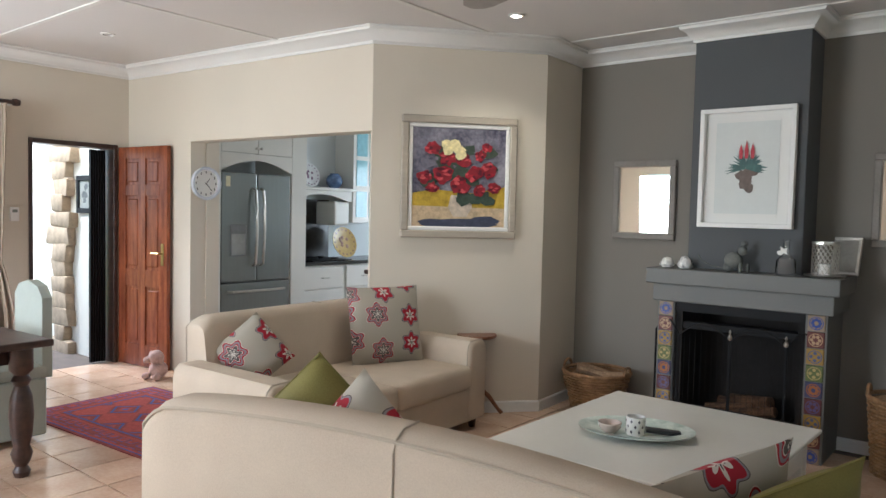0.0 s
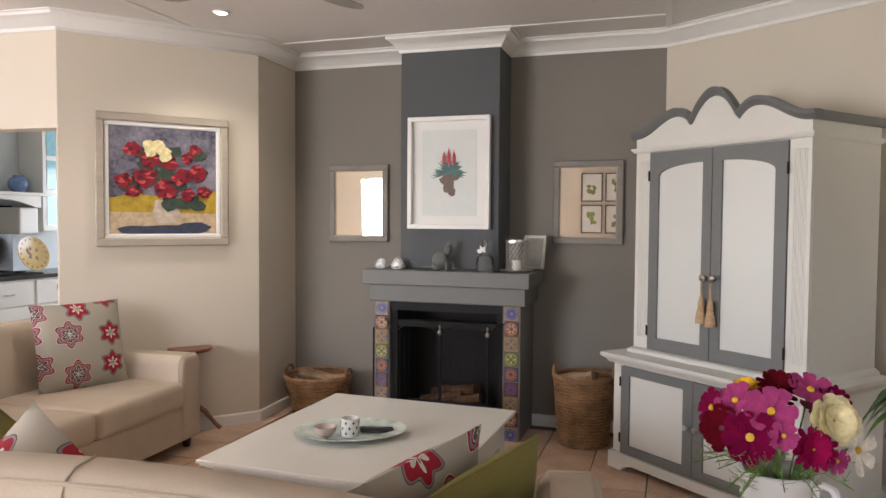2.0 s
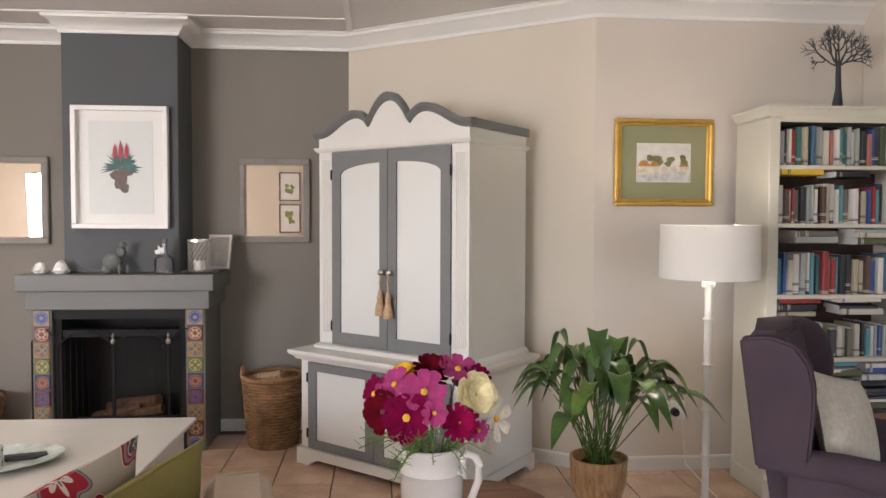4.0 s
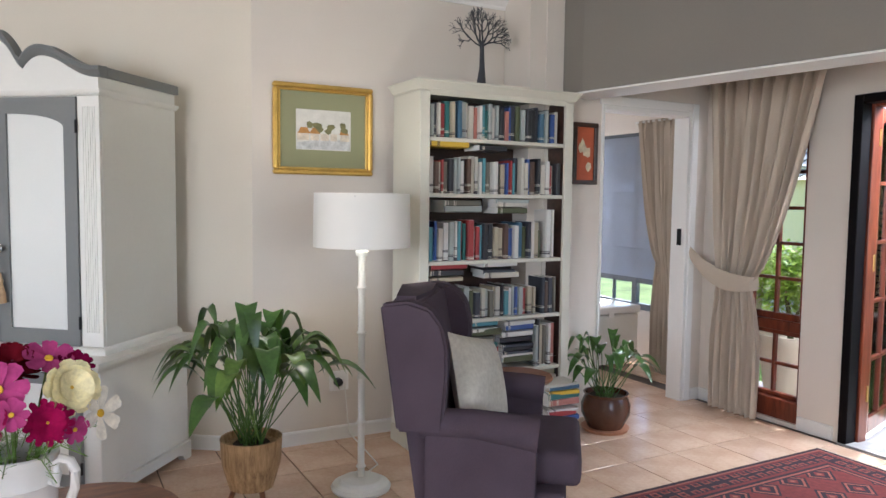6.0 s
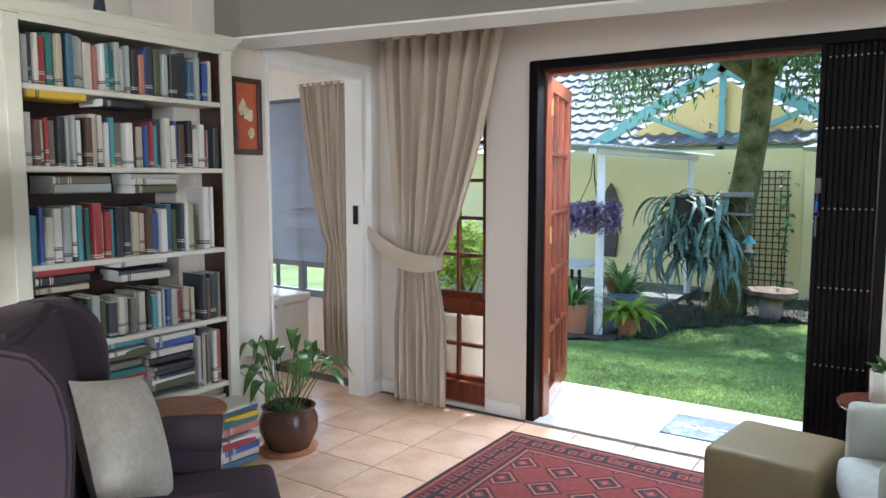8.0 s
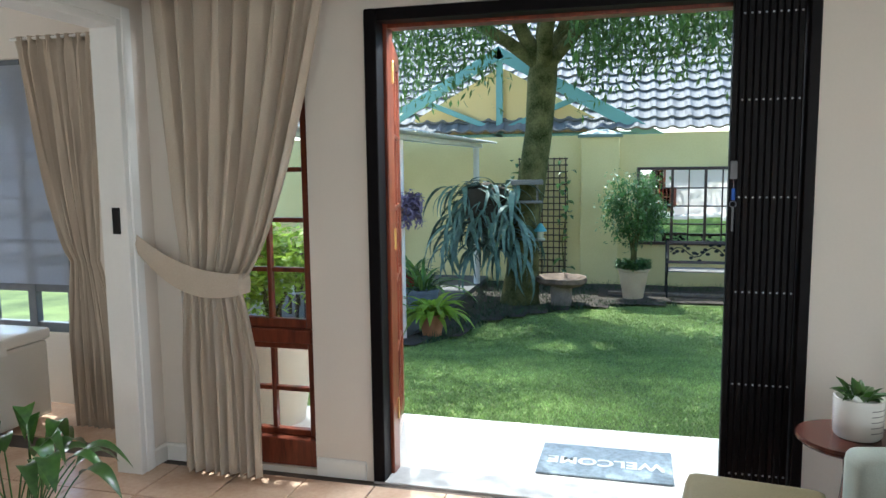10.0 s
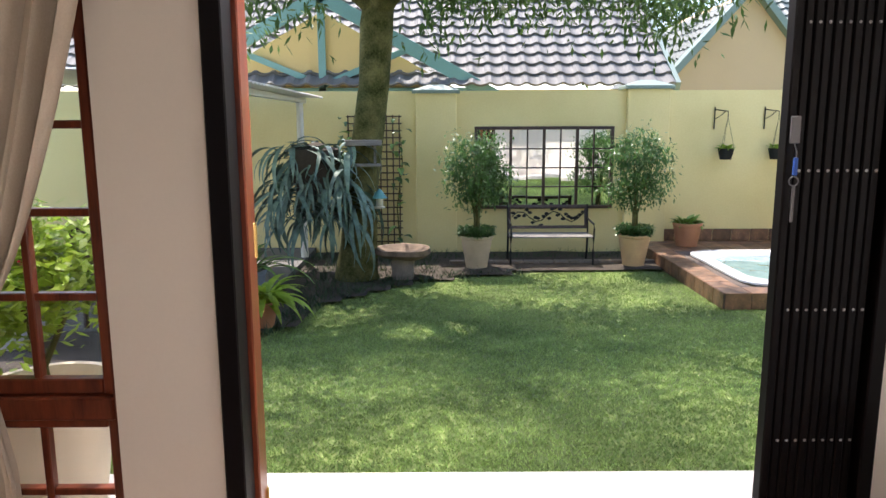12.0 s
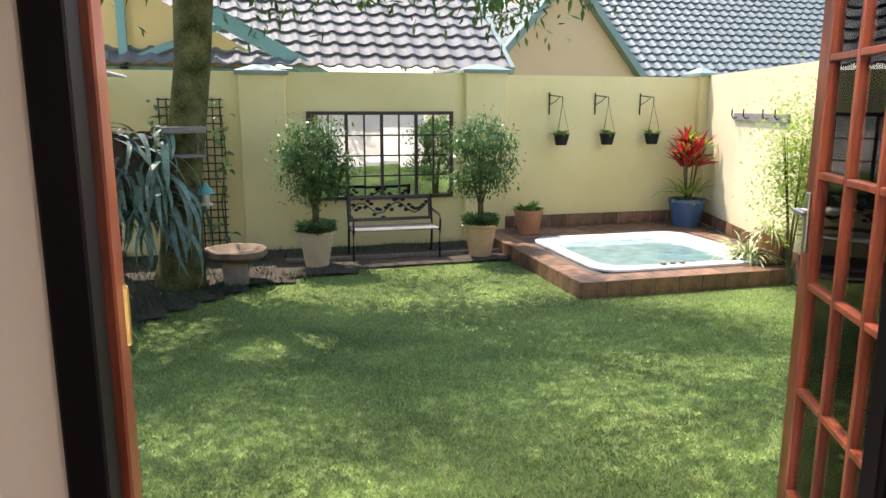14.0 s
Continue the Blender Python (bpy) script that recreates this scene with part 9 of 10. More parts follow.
def build_ficus(x, y, pot_mat, seed, label, lean):
    f = thing("ficus_tree", label, "potted tree", pose(x, y, -0.63), "potted ficus trees")
    bm = bmesh.new()
    pr = [(0, 0), (0.15, 0)]
    for k in range(9):
        z = 0.04 + 0.045 * k
        pr += [(0.155 + 0.008 * k + 0.004, z), (0.155 + 0.008 * k, z + 0.022)]
    lathe(bm, pr + [(0.245, 0.44), (0.245, 0.47), (0.22, 0.47), (0.215, 0.43), (0, 0.43)], 28)
    part("pot", bm, pot_mat, f, smooth=True)
    rnd = random.Random(seed)
    for k in range(4):
        bm = bmesh.new()
        a = k * 1.6 + lean
        tube(bm, [(0.03 * math.cos(a), 0.03 * math.sin(a), 0.42), (0.02 * math.cos(a + 1), 0.03 * math.sin(a), 0.75), (0.09 * math.cos(a), 0.09 * math.sin(a), 1.05), (0.22 * math.cos(a), 0.22 * math.sin(a), 1.5)], [0.02, 0.017, 0.013, 0.006], 7)
        part("stem", bm, M["bark"], f, smooth=True)
    r = np.random.default_rng(seed)
    cl = r.normal(size=(110, 3))
    cl /= np.linalg.norm(cl, axis=1)[:, None]
    cl *= (0.30 + 0.70 * r.random(110) ** 0.5)[:, None]
    cl = cl * np.array([0.42, 0.46, 0.56]) + np.array([0, 0, 1.38])
    pts = np.repeat(cl, 48, 0) + r.normal(size=(110 * 48, 3)) * np.array([0.075, 0.075, 0.07])
    leaf_cloud("crown", M["ficus_leaf"], pts, 0.062, seed, f, 0.6, 0.42)
    a = r.random(1500) * 2 * np.pi
    q = np.stack([0.27 * np.sqrt(r.random(1500)) * np.cos(a), 0.27 * np.sqrt(r.random(1500)) * np.sin(a), 0.46 + 0.13 * r.random(1500)], 1)
    leaf_cloud("underplanting", M["ficus_leaf"], q, 0.05, seed + 1, f, -0.2, 0.5)


build_ficus(13.28, 2.03, M["pot_buff"], 5, "ficus standard in a ribbed buff pot by the bench", 0.3)
build_ficus(13.35, -0.25, surface("orange_buff_pot", (0.55, 0.36, 0.19), 0.8, 0.1, 6, 50, 0.12), 6, "multi-stem ficus in a buff pot by the deck", 1.1)


def pot_plant(name, label, x, y, z, r, h, pot_mat, meshes, count, seed, tilt=(0.4, 1.4), size=(0.7, 1.2), trunk=0.0, category="pot plant"):
    p = thing(name, label, category, pose(x, y, z))
    bm = bmesh.new()
    lathe(bm, [(0, 0), (r * 0.7, 0), (r * 0.95, h * 0.86), (r, h * 0.88), (r, h), (r * 0.88, h), (r * 0.85, h * 0.9), (0, h * 0.9)], 24)
    part("pot", bm, pot_mat, p, smooth=True)
    top = h * 0.9 + trunk
    if trunk:
        for k in range(3):
            bm = bmesh.new()
            a = k * 2.1
            tube(bm, [(0.03 * math.cos(a), 0.03 * math.sin(a), h * 0.85), (0.1 * math.cos(a), 0.1 * math.sin(a), top)], [0.014, 0.009], 6)
            part("stem", bm, M["bark"], p)
    spread_leaves(p, meshes, count, (0, 0, top), random.Random(seed), tilt, size, ring_r=r * 0.7 if not trunk else 0.16)
    return p


STRAP = leaf_mesh("strap_leaf", 0.5, 0.035, 1.5, M["leaf"], 8)
STRAP_L = leaf_mesh("strap_leaf", 0.55, 0.045, 1.6, M["leaf_light"], 8)
CORD = leaf_mesh("cordyline_leaf", 0.42, 0.075, 0.5, M["red_leaf"], 7)
CORD2 = leaf_mesh("cordyline_leaf", 0.38, 0.065, 0.6, M["acid_leaf"], 7)
SMALL = leaf_mesh("small_leaf", 0.13, 0.06, 0.9, M["leaf_light"], 5)
FERN = leaf_mesh("fern_leaf", 0.45, 0.09, 1.7, M["acid_leaf"], 8)
pot_plant("geranium_pot", "leafy geranium in a terracotta pot on the deck", 14.05, -1.25, -0.455, 0.22, 0.36, M["terracotta"], [SMALL], 60, 3, (0.0, 1.4), (0.8, 1.6))
cd = pot_plant("cordyline", "red and yellow cordyline in a blue glazed pot", 14.05, -4.0, -0.455, 0.30, 0.44, M["pot_blue"], [CORD, CORD], 50, 4, (0.4, 1.5), (0.7, 1.0), 0.55)
for k, (dx, dy, dz) in enumerate(((0.0, 0.12, 1.12), (-0.05, -0.14, 1.2), (0.1, 0.0, 1.3), (-0.12, 0.02, 1.02))):
    bm = bmesh.new()
    tube(bm, [(dx * 0.3, dy * 0.3, 0.4), (dx, dy, dz)], [0.014, 0.01], 6)
    part("stem", bm, M["bark"], cd)
    spread_leaves(cd, [CORD, CORD, CORD2] if k != 2 else [CORD, CORD2], 34, (dx, dy, dz), random.Random(40 + k), (0.5, 1.5), (0.6, 0.95), ring_r=0.05)
spread_leaves(cd, [STRAP_L, CORD2], 30, (0, 0, 0.5), random.Random(5), (0.5, 1.5), (0.6, 1.0), ring_r=0.2)
spread_leaves(cd, [SMALL], 40, (0, 0, 0.42), random.Random(6), (-0.3, 0.6), (0.7, 1.1), ring_r=0.26)
sh = thing("deck_shrub", "airy pale green shrub at the end of the deck", "shrub", pose(10.75, -3.22, -0.60))
q = np.random.default_rng(4).normal(size=(3800, 3)) * np.array([0.26, 0.16, 0.40]) + np.array([0.05, 0.0, 1.35])
leaf_cloud("foliage", M["acid_leaf"], q[q[:, 2] > 0.45], 0.06, 9, sh, 0.2, 0.4)
for k in range(7):
    bm = bmesh.new()
    tube(bm, [(0.05, 0, 0), (0.05 + 0.05 * math.cos(k * 1.3), 0.05 * math.sin(k * 1.3), 0.7), (0.05 + 0.24 * math.cos(k * 1.3), 0.16 * math.sin(k * 1.3), 1.7)], [0.014, 0.01, 0.004], 5)
    part("stem", bm, M["bark"], sh)
M["spider_leaf"] = surface("striped_spider_leaf", (0.20, 0.28, 0.08), 0.5, 0.2, 5, 60, 0.0, second=(0.50, 0.52, 0.28), per_piece=0.25)
SPIDER = [leaf_mesh("spider_leaf", L, 0.022, d, M["spider_leaf"], 7, 0.2) for L, d in ((0.34, 2.0), (0.42, 1.7), (0.28, 2.3))]
sp = pot_plant("spider_plant", "striped spider plant in a terracotta pot on the deck", 11.28, -3.36, -0.455, 0.17, 0.38, M["terracotta"], SPIDER, 90, 8, (0.2, 1.5), (0.7, 1.1))
sp = thing("spider_plant", "low clump of striped spider plants at the deck edge", "pot plant", pose(11.45, -3.18, -0.455))
spread_leaves(sp, SPIDER, 190, (0, 0, 0.03), random.Random(81), (0.3, 1.5), (0.8, 1.25), ring_r=0.24)
hr = thing("hook_rail", "dark wooden rail with four pegs on the garden wall", "hook rail", wall_pose((GX, -4.60), (6.2, -1.95), 2.39, 1.30))
part("board", one_box(-0.95, 0.95, -0.028, 0.0, -0.055, 0.055, 0.005), M["weathered"], hr)
for x in (-0.82, -0.36, 0.33, 0.72):
    bm = bmesh.new()
    tube(bm, [(x, -0.028, 0.0), (x, -0.07, -0.02), (x, -0.10, 0.02), (x, -0.10, 0.11)], 0.010, 6)
    part("peg", bm, M["iron"], hr)


# ---- big tree with ferns ----
def build_tree():
    t = thing("garden_tree", "large mossy tree with a spreading crown over the lawn", "tree", pose(12.55, 3.66, -0.66))
    bm = bmesh.new()
    tube(bm, [(0, 0, -0.1), (0, 0, 0.12), (0.02, -0.02, 0.5), (0.02, -0.06, 1.2), (0.0, -0.16, 1.9), (-0.02, -0.26, 2.6), (-0.03, -0.32, 3.3), (-0.04, -0.36, 3.7)], [0.34, 0.29, 0.245, 0.225, 0.205, 0.20, 0.215, 0.17], 18)
    for v in bm.verts:
        v.co += noise.noise_vector(v.co * 3.5) * 0.03
    part("trunk", bm, M["bark"], t, smooth=True)
    rnd = random.Random(14)
    tips = []

    def limb(p, d, L, r, k):
        pts, q, e = [p], p.copy(), d.copy()
        for i in range(4):
            e = (e + Vector((rnd.uniform(-.18, .18), rnd.uniform(-.18, .18), rnd.uniform(-.05, .14)))).normalized()
            q = q + e * L / 4
            pts.append(q.copy())
        b = bmesh.new()
        tube(b, pts, [r * (1 - 0.12 * i) for i in range(5)], 9 if k > 1 else 5)
        part("limb", b, M["bark"], t, smooth=True)
        tips.extend(pts[2:])
        if k:
            for s in range(3 if k > 1 else 2):
                e2 = (e + Vector((rnd.uniform(-.8, .8), rnd.uniform(-.8, .8), rnd.uniform(-.25, .35)))).normalized()
                limb(pts[rnd.choice([2, 3, 4])], e2, L * 0.75, r * 0.5, k - 1)
    top = Vector((-0.03, -0.34, 3.45))
    for d, L, r in (((-0.35, 0.45, 0.85), 2.2, 0.12), ((-0.2, -0.75, 0.8), 2.4, 0.15), ((-0.9, -0.1, 0.5), 2.8, 0.12), ((0.3, 0.1, 0.9), 2.0, 0.10), ((-0.6, 0.7, 0.55), 2.6, 0.10), ((-0.7, -0.75, 0.5), 3.0, 0.10)):
        limb(top, Vector(d).normalized(), L, r, 2)
    r = np.random.default_rng(3)
    tp = np.array([tuple(p) for p in tips])
    big = r.normal(size=(120, 3))
    big /= np.linalg.norm(big, axis=1)[:, None]
    big *= (0.35 + 0.65 * r.random(120) ** 0.5)[:, None]
    big = big * np.array([4.6, 4.6, 1.5]) + np.array([-1.4, -1.0, 5.4])
    low = np.stack([-2.2 + 2.4 * r.random(115), -4.2 + 6.2 * r.random(115), 3.3 + 1.4 * r.random(115)], 1)
    # sparse overhead clumps out of view, added to dapple the near lawn
    wide = np.stack([-5.6 + 3.6 * r.random(70), -5.0 + 7.5 * r.random(70), 4.6 + 1.4 * r.random(70)], 1)
    big = np.concatenate([big, wide])
    c = np.concatenate([tp, big, low])
    per = np.concatenate([np.full(len(tp), 95), np.full(len(big), 95), np.full(len(low), 120)])
    pts = np.repeat(c, per, 0) + r.normal(size=(int(per.sum()), 3)) * np.array([0.30, 0.30, 0.24])
    pts = pts[pts[:, 2] > 2.75 + 0.25 * np.sin(pts[:, 1] * 2.1)]
    pts = pts[~((pts[:, 0] < 0.1) & (np.abs(pts[:, 1] + 0.38) < 0.5) & (pts[:, 2] < 4.3))]
    leaf_cloud("crown", M["tree_leaf"], pts, 0.14, 5, t, 0.7, 0.27)
    # strap-leaved fern hanging on the trunk
    sf = thing("staghorn_fern", "large blue-green staghorn fern hanging on the tree", "fern", pose(12.30, 4.12, 0.95))
    ms = []
    for k, (L, dr) in enumerate(((0.85, 2.0), (1.05, 1.9), (0.7, 2.4))):
        ms.append(leaf_mesh("frond", L, 0.085, dr, M["stag_leaf"], 9, 0.15, 0.55))
    rr2 = random.Random(77)
    for k in range(280):
        ob = new("frond", rr2.choice(ms))
        ob.parent = sf
        az = rr2.uniform(-math.pi, math.pi)
        ob.matrix_basis = Matrix.LocRotScale((rr2.uniform(-.22, .1), rr2.uniform(-.5, .5), rr2.uniform(-.75, .25)), Euler((rr2.uniform(-.3, .3), rr2.uniform(-.5, .5), az)), (rr2.uniform(.6, 1.05),) * 3)
    bm = bmesh.new()
    lathe(bm, [(0, -0.5), (0.25, -0.4), (0.36, -0.1), (0.3, 0.15), (0, 0.25)], 14)
    part("root_mass", bm, M["soil"], sf, smooth=True)
    bf = thing("bird_feeder", "weathered wooden bird feeder on the trunk", "bird feeder", pose(12.22, 3.52, 0.98, 0, 0, -80))
    part("roof", one_box(-0.23, 0.23, -0.12, 0.10, 0.17, 0.24, 0.006), M["weathered"], bf)
    part("tray", one_box(-0.22, 0.22, -0.12, 0.10, -0.09, -0.06, 0.006), M["weathered"], bf)
    for x in (-0.15, 0.15):
        part("upright", one_box(x - 0.015, x + 0.015, -0.02, 0.01, -0.06, 0.17), M["weathered"], bf)
    fl = thing("seed_feeder", "small hanging seed feeder with a turquoise roof", "bird feeder", pose(12.2, 3.32, 0.36))
    bm = bmesh.new()
    lathe(bm, [(0.05, 0.14), (0.10, 0.13), (0.02, 0.24), (0, 0.25)], 14)
    part("roof", bm, flat("turquoise_tin", (0.10, 0.30, 0.30), 0.4), fl)
    bm = bmesh.new()
    lathe(bm, [(0, 0), (0.07, 0), (0.07, 0.02), (0.045, 0.03), (0.045, 0.13), (0, 0.13)], 14)
    part("tube", bm, flat("seed_tube", (0.45, 0.42, 0.33), 0.3), fl)
    bm = bmesh.new()
    tube(bm, [(0, 0, 0.25), (0.02, 0.05, 0.75)], 0.003, 4)
    part("cord", bm, M["iron"], fl)


build_tree()
bb = thing("bird_bath", "low stone bird bath on a block", "bird bath", pose(12.55, 3.05, -0.63))
bm = bmesh.new()
box(bm, -0.17, 0.17, -0.15, 0.15, 0, 0.30, 0.05, 2)
for v in bm.verts:
    v.co += noise.noise_vector(v.co * 7) * 0.02
part("block", bm, M["stone"], bb, smooth=True)
bm = bmesh.new()
lathe(bm, [(0, 0.29), (0.30, 0.30), (0.38, 0.36), (0.37, 0.42), (0.30, 0.42), (0.22, 0.36), (0, 0.35)], 18)
for v in bm.verts:
    v.co += noise.noise_vector(v.co * 5) * 0.025
part("basin", bm, surface("brown_sandstone", (0.11, 0.075, 0.05), 0.9, 0.3, 7, 60, 0.4, second=(0.18, 0.125, 0.085), bump_dist=0.01), bb, smooth=True)

# ---- pergola and things under it ----
pg = thing("pergola", "white-posted lean-to pergola with a corrugated roof", "pergola", pose(0, 0, 0))
for x in (9.66, 13.72):
    bm = bmesh.new()
    lathe(bm, [(0, -0.545), (0.055, -0.545), (0.05, 1.72), (0, 1.72)], 12, Matrix.Translation((x, 4.58, 0)))
    part("post", bm, M["white_post"], pg, smooth=True)
part("beam", one_box(9.35, 14.0, 4.53, 4.63, 1.721, 1.79, 0.006), M["white_post"], pg)
bm = bmesh.new()
n = 130
a = [bm.verts.new((9.3 + 4.8 * i / n, 4.30, 1.80 + 0.012 * math.sin(i * 1.6))) for i in range(n + 1)]
b = [bm.verts.new((9.3 + 4.8 * i / n, 8.2, 2.02 + 0.012 * math.sin(i * 1.6))) for i in range(n + 1)]
for i in range(n):
    bm.faces.new((a[i], a[i + 1], b[i + 1], b[i]))
rf = part("roof_sheet", bm, M["white_post"], pg, "white corrugated roof sheet", smooth=True)
so = rf.modifiers.new("thickness", 'SOLIDIFY')
so.thickness = 0.01
hb = thing("hanging_basket", "round hanging basket of purple trailing plant", "hanging basket", pose(9.75, 4.72, 0.98))
bm = bmesh.new()
lathe(bm, [(0, -0.26), (0.16, -0.22), (0.24, -0.02), (0.22, -0.02), (0, -0.2)], 18)
part("bowl", bm, M["wicker"], hb, smooth=True)
bm = bmesh.new()
for k in range(3):
    tube(bm, [(0.22 * math.cos(2.1 * k), 0.22 * math.sin(2.1 * k), 0), (0.03 * math.cos(2.1 * k), 0.03 * math.sin(2.1 * k), 0.45), (0, 0, 0.80)], 0.005, 5)
part("hanger", bm, M["iron"], hb)
r = np.random.default_rng(8)
a = r.random(3200) * 2 * np.pi
rad = 0.36 * np.sqrt(r.random(3200))
leaf_cloud("foliage", M["purple_leaf"], np.stack([rad * np.cos(a), rad * np.sin(a), 0.08 - 0.34 * r.random(3200) * (rad / 0.36) + 0.1 * r.random(3200)], 1), 0.075, 3, hb, 0.5, 0.4)
PZ = -0.545
pot_plant("strap_plant", "strap-leaved plant in a terracotta pot", 9.58, 4.90, PZ, 0.23, 0.40, M["terracotta"], [STRAP_L, STRAP], 40, 2, (0.6, 1.5), (0.8, 1.2))
pot_plant("lime_fern", "bright lime green fern in a terracotta pot", 10.0, 4.32, -0.56, 0.16, 0.26, M["terracotta"], [FERN], 70, 7, (0.2, 1.4), (0.7, 1.2))
pot_plant("grey_pot_plant", "arching strap plant in a grey pot", 10.9, 4.70, PZ, 0.22, 0.38, flat("grey_blue_pot", (0.16, 0.19, 0.24), 0.5), [STRAP, STRAP_L], 44, 9, (0.5, 1.5), (0.9, 1.4))
pot_plant("red_pot_plant", "leafy plant in a red pot under the pergola", 12.3, 5.3, PZ, 0.2, 0.36, flat("red_pot", (0.35, 0.03, 0.03), 0.4), [STRAP], 30, 10, (0.5, 1.5), (0.7, 1.1))
gt = thing("patio_table", "slatted white-topped patio table", "garden table", pose(11.3, 5.6, PZ))
for k in range(5):
    part("slat", one_box(-0.5, 0.5, -0.3 + 0.12 * k, -0.2 + 0.12 * k, 0.66, 0.69, 0.004), M["white_post"], gt)
for x in (-0.42, 0.42):
    for y in (-0.24, 0.24):
        part("leg", one_box(x - 0.02, x + 0.02, y - 0.02, y + 0.02, 0, 0.66), M["iron"], gt)
for px, py in ((10.2, 6.1), (11.0, 6.6)):
    gch = thing("patio_chair", "dark patio chair with pale cushion", "garden chair", pose(px, py, PZ, 0, 0, 150), "patio chairs")
    part("seat", one_box(-0.23, 0.23, -0.22, 0.22, 0.42, 0.48, 0.02, 2), flat("pale_cushion", (0.5, 0.5, 0.5)), gch)
    part("backrest", one_box(-0.23, 0.23, 0.19, 0.23, 0.45, 0.95, 0.01), M["wood_dark"], gch)
    for x in (-0.2, 0.2):
        for y in (-0.19, 0.2):
            part("leg", one_box(x - 0.018, x + 0.018, y - 0.018, y + 0.018, 0, 0.44), M["wood_dark"], gch)
bq = thing("gas_barbecue", "gas barbecue with a red domed lid", "barbecue", pose(9.0, 6.3, PZ))
part("cart", one_box(-0.3, 0.3, -0.25, 0.25, 0.1, 0.8, 0.02, 2), flat("grey_cart", (0.42, 0.43, 0.45), 0.4), bq)
bm = bmesh.new()
lathe(bm, [(0.36, 0.82), (0.36, 0.92), (0.28, 1.06), (0.12, 1.12), (0, 1.13)], 24)
part("lid", bm, flat("red_enamel", (0.40, 0.01, 0.02), 0.2), bq, smooth=True)
cv = thing("carved_panel", "tall dark carved wood wall panel", "carving", pose(GX - 0.02, 6.3, 0.6, 0, 0, -90))
bm = bmesh.new()
slab_xz(bm, [(-0.12, -0.7), (0.12, -0.7), (0.16, -0.3), (0.10, 0.0), (0.17, 0.3), (0.08, 0.6), (0, 0.72), (-0.08, 0.6), (-0.17, 0.3), (-0.10, 0), (-0.16, -0.3)], -0.05, 0)
part("board", bm, M["wood_dark"], cv)

# planter and shrub outside the tall window
pl = thing("patio_planter", "large cream planter with a lime green shrub on the patio", "planter", pose(5.66, 4.05, -0.045))
bm = bmesh.new()
lathe(bm, [(0, 0), (0.17, 0), (0.23, 0.40), (0.26, 0.44), (0.26, 0.50), (0.23, 0.50), (0.22, 0.44), (0, 0.43)], 32)
part("pot", bm, flat("cream_cement", (0.60, 0.52, 0.40), 0.85, 0.08, 5), pl, smooth=True)
bm = bmesh.new()
tube(bm, [(0, 0, 0.42), (0.02, 0.03, 0.6), (0, 0.06, 0.8)], [0.025, 0.02, 0.014], 8)
tube(bm, [(0.01, 0.02, 0.55), (0.06, -0.06, 0.75)], [0.015, 0.01], 6)
part("trunk", bm, M["bark"], pl)
r = np.random.default_rng(12)
q = r.normal(size=(60, 3))
q /= np.linalg.norm(q, axis=1)[:, None]
q = q * (0.3 + 0.7 * r.random(60))[:, None] * np.array([0.27, 0.30, 0.27]) + np.array([0, 0.02, 0.93])
leaf_cloud("crown", M["acid_leaf"], np.repeat(q, 40, 0) + r.normal(size=(2400, 3)) * 0.05, 0.06, 13, pl, 0.1, 0.5)
wm = thing("door_mat", "grey woven door mat reading WELCOME", "door mat", pose(5.43, 2.14, -0.044, 0, 0, 90))
part("mat", one_box(-0.32, 0.32, -0.19, 0.19, 0, 0.012, 0.004), flat("slate_blue_mat", (0.20, 0.24, 0.27), 0.95, 0.3, 40), wm)
cu = bpy.data.curves.new("lettering", 'FONT')
cu.body, cu.size, cu.align_x, cu.align_y, cu.extrude, cu.offset = "WELCOME", 0.115, 'CENTER', 'CENTER', 0.001, 0.003
tmp = new("lettering_source", cu)
dg = bpy.context.evaluated_depsgraph_get()
me = bpy.data.meshes.new_from_object(tmp.evaluated_get(dg))
bpy.data.objects.remove(tmp)
me.materials.clear()
me.materials.append(flat("pale_mat_letter", (0.60, 0.62, 0.60), 0.95))
lt = new("lettering", me)
lt.parent = wm
lt.location = (0, 0.02, 0.0135)


# ---- neighbouring roofs ----
def roof_plane(parent, p0, along, up, L, H, material, pitch=0.33, wave=0.30, name="roof_tiling"):
    """Courses of wavy roof tiles on a plane: along and up are unit vectors in it."""
    along, up = Vector(along).normalized(), Vector(up).normalized()
    nrm = along.cross(up).normalized()
    if nrm.z < 0:
        nrm = -nrm
    nx, rows = int(L / wave * 6), int(H / pitch)
    verts, faces = [], []
    for k in range(rows):
        base = len(verts)
        for e, lift in ((0, 0.045), (1.06, 0.0)):
            for i in range(nx + 1):
                s = L * i / nx
                v = Vector(p0) + along * s + up * (pitch * (k + e)) + nrm * (lift + 0.035 * max(-0.35, math.sin(2 * math.pi * s / wave + (k % 2) * 0.0)))
                verts.append(tuple(v))
        for i in range(nx):
            faces.append((base + i, base + i + 1, base + nx + 2 + i, base + nx + 1 + i))
        b2 = len(verts)
        for i in range(nx + 1):
            v = Vector(verts[base + i]) - nrm * 0.04
            verts.append(tuple(v))
        for i in range(nx):
            faces.append((b2 + i, b2 + i + 1, base + i + 1, base + i))
    me = bpy.data.meshes.new(name)
    me.from_pydata(verts, [], faces)
    me.materials.append(material)
    ob = new(name, me)
    ob.parent = parent
    return tagged(ob, kind="stuff")


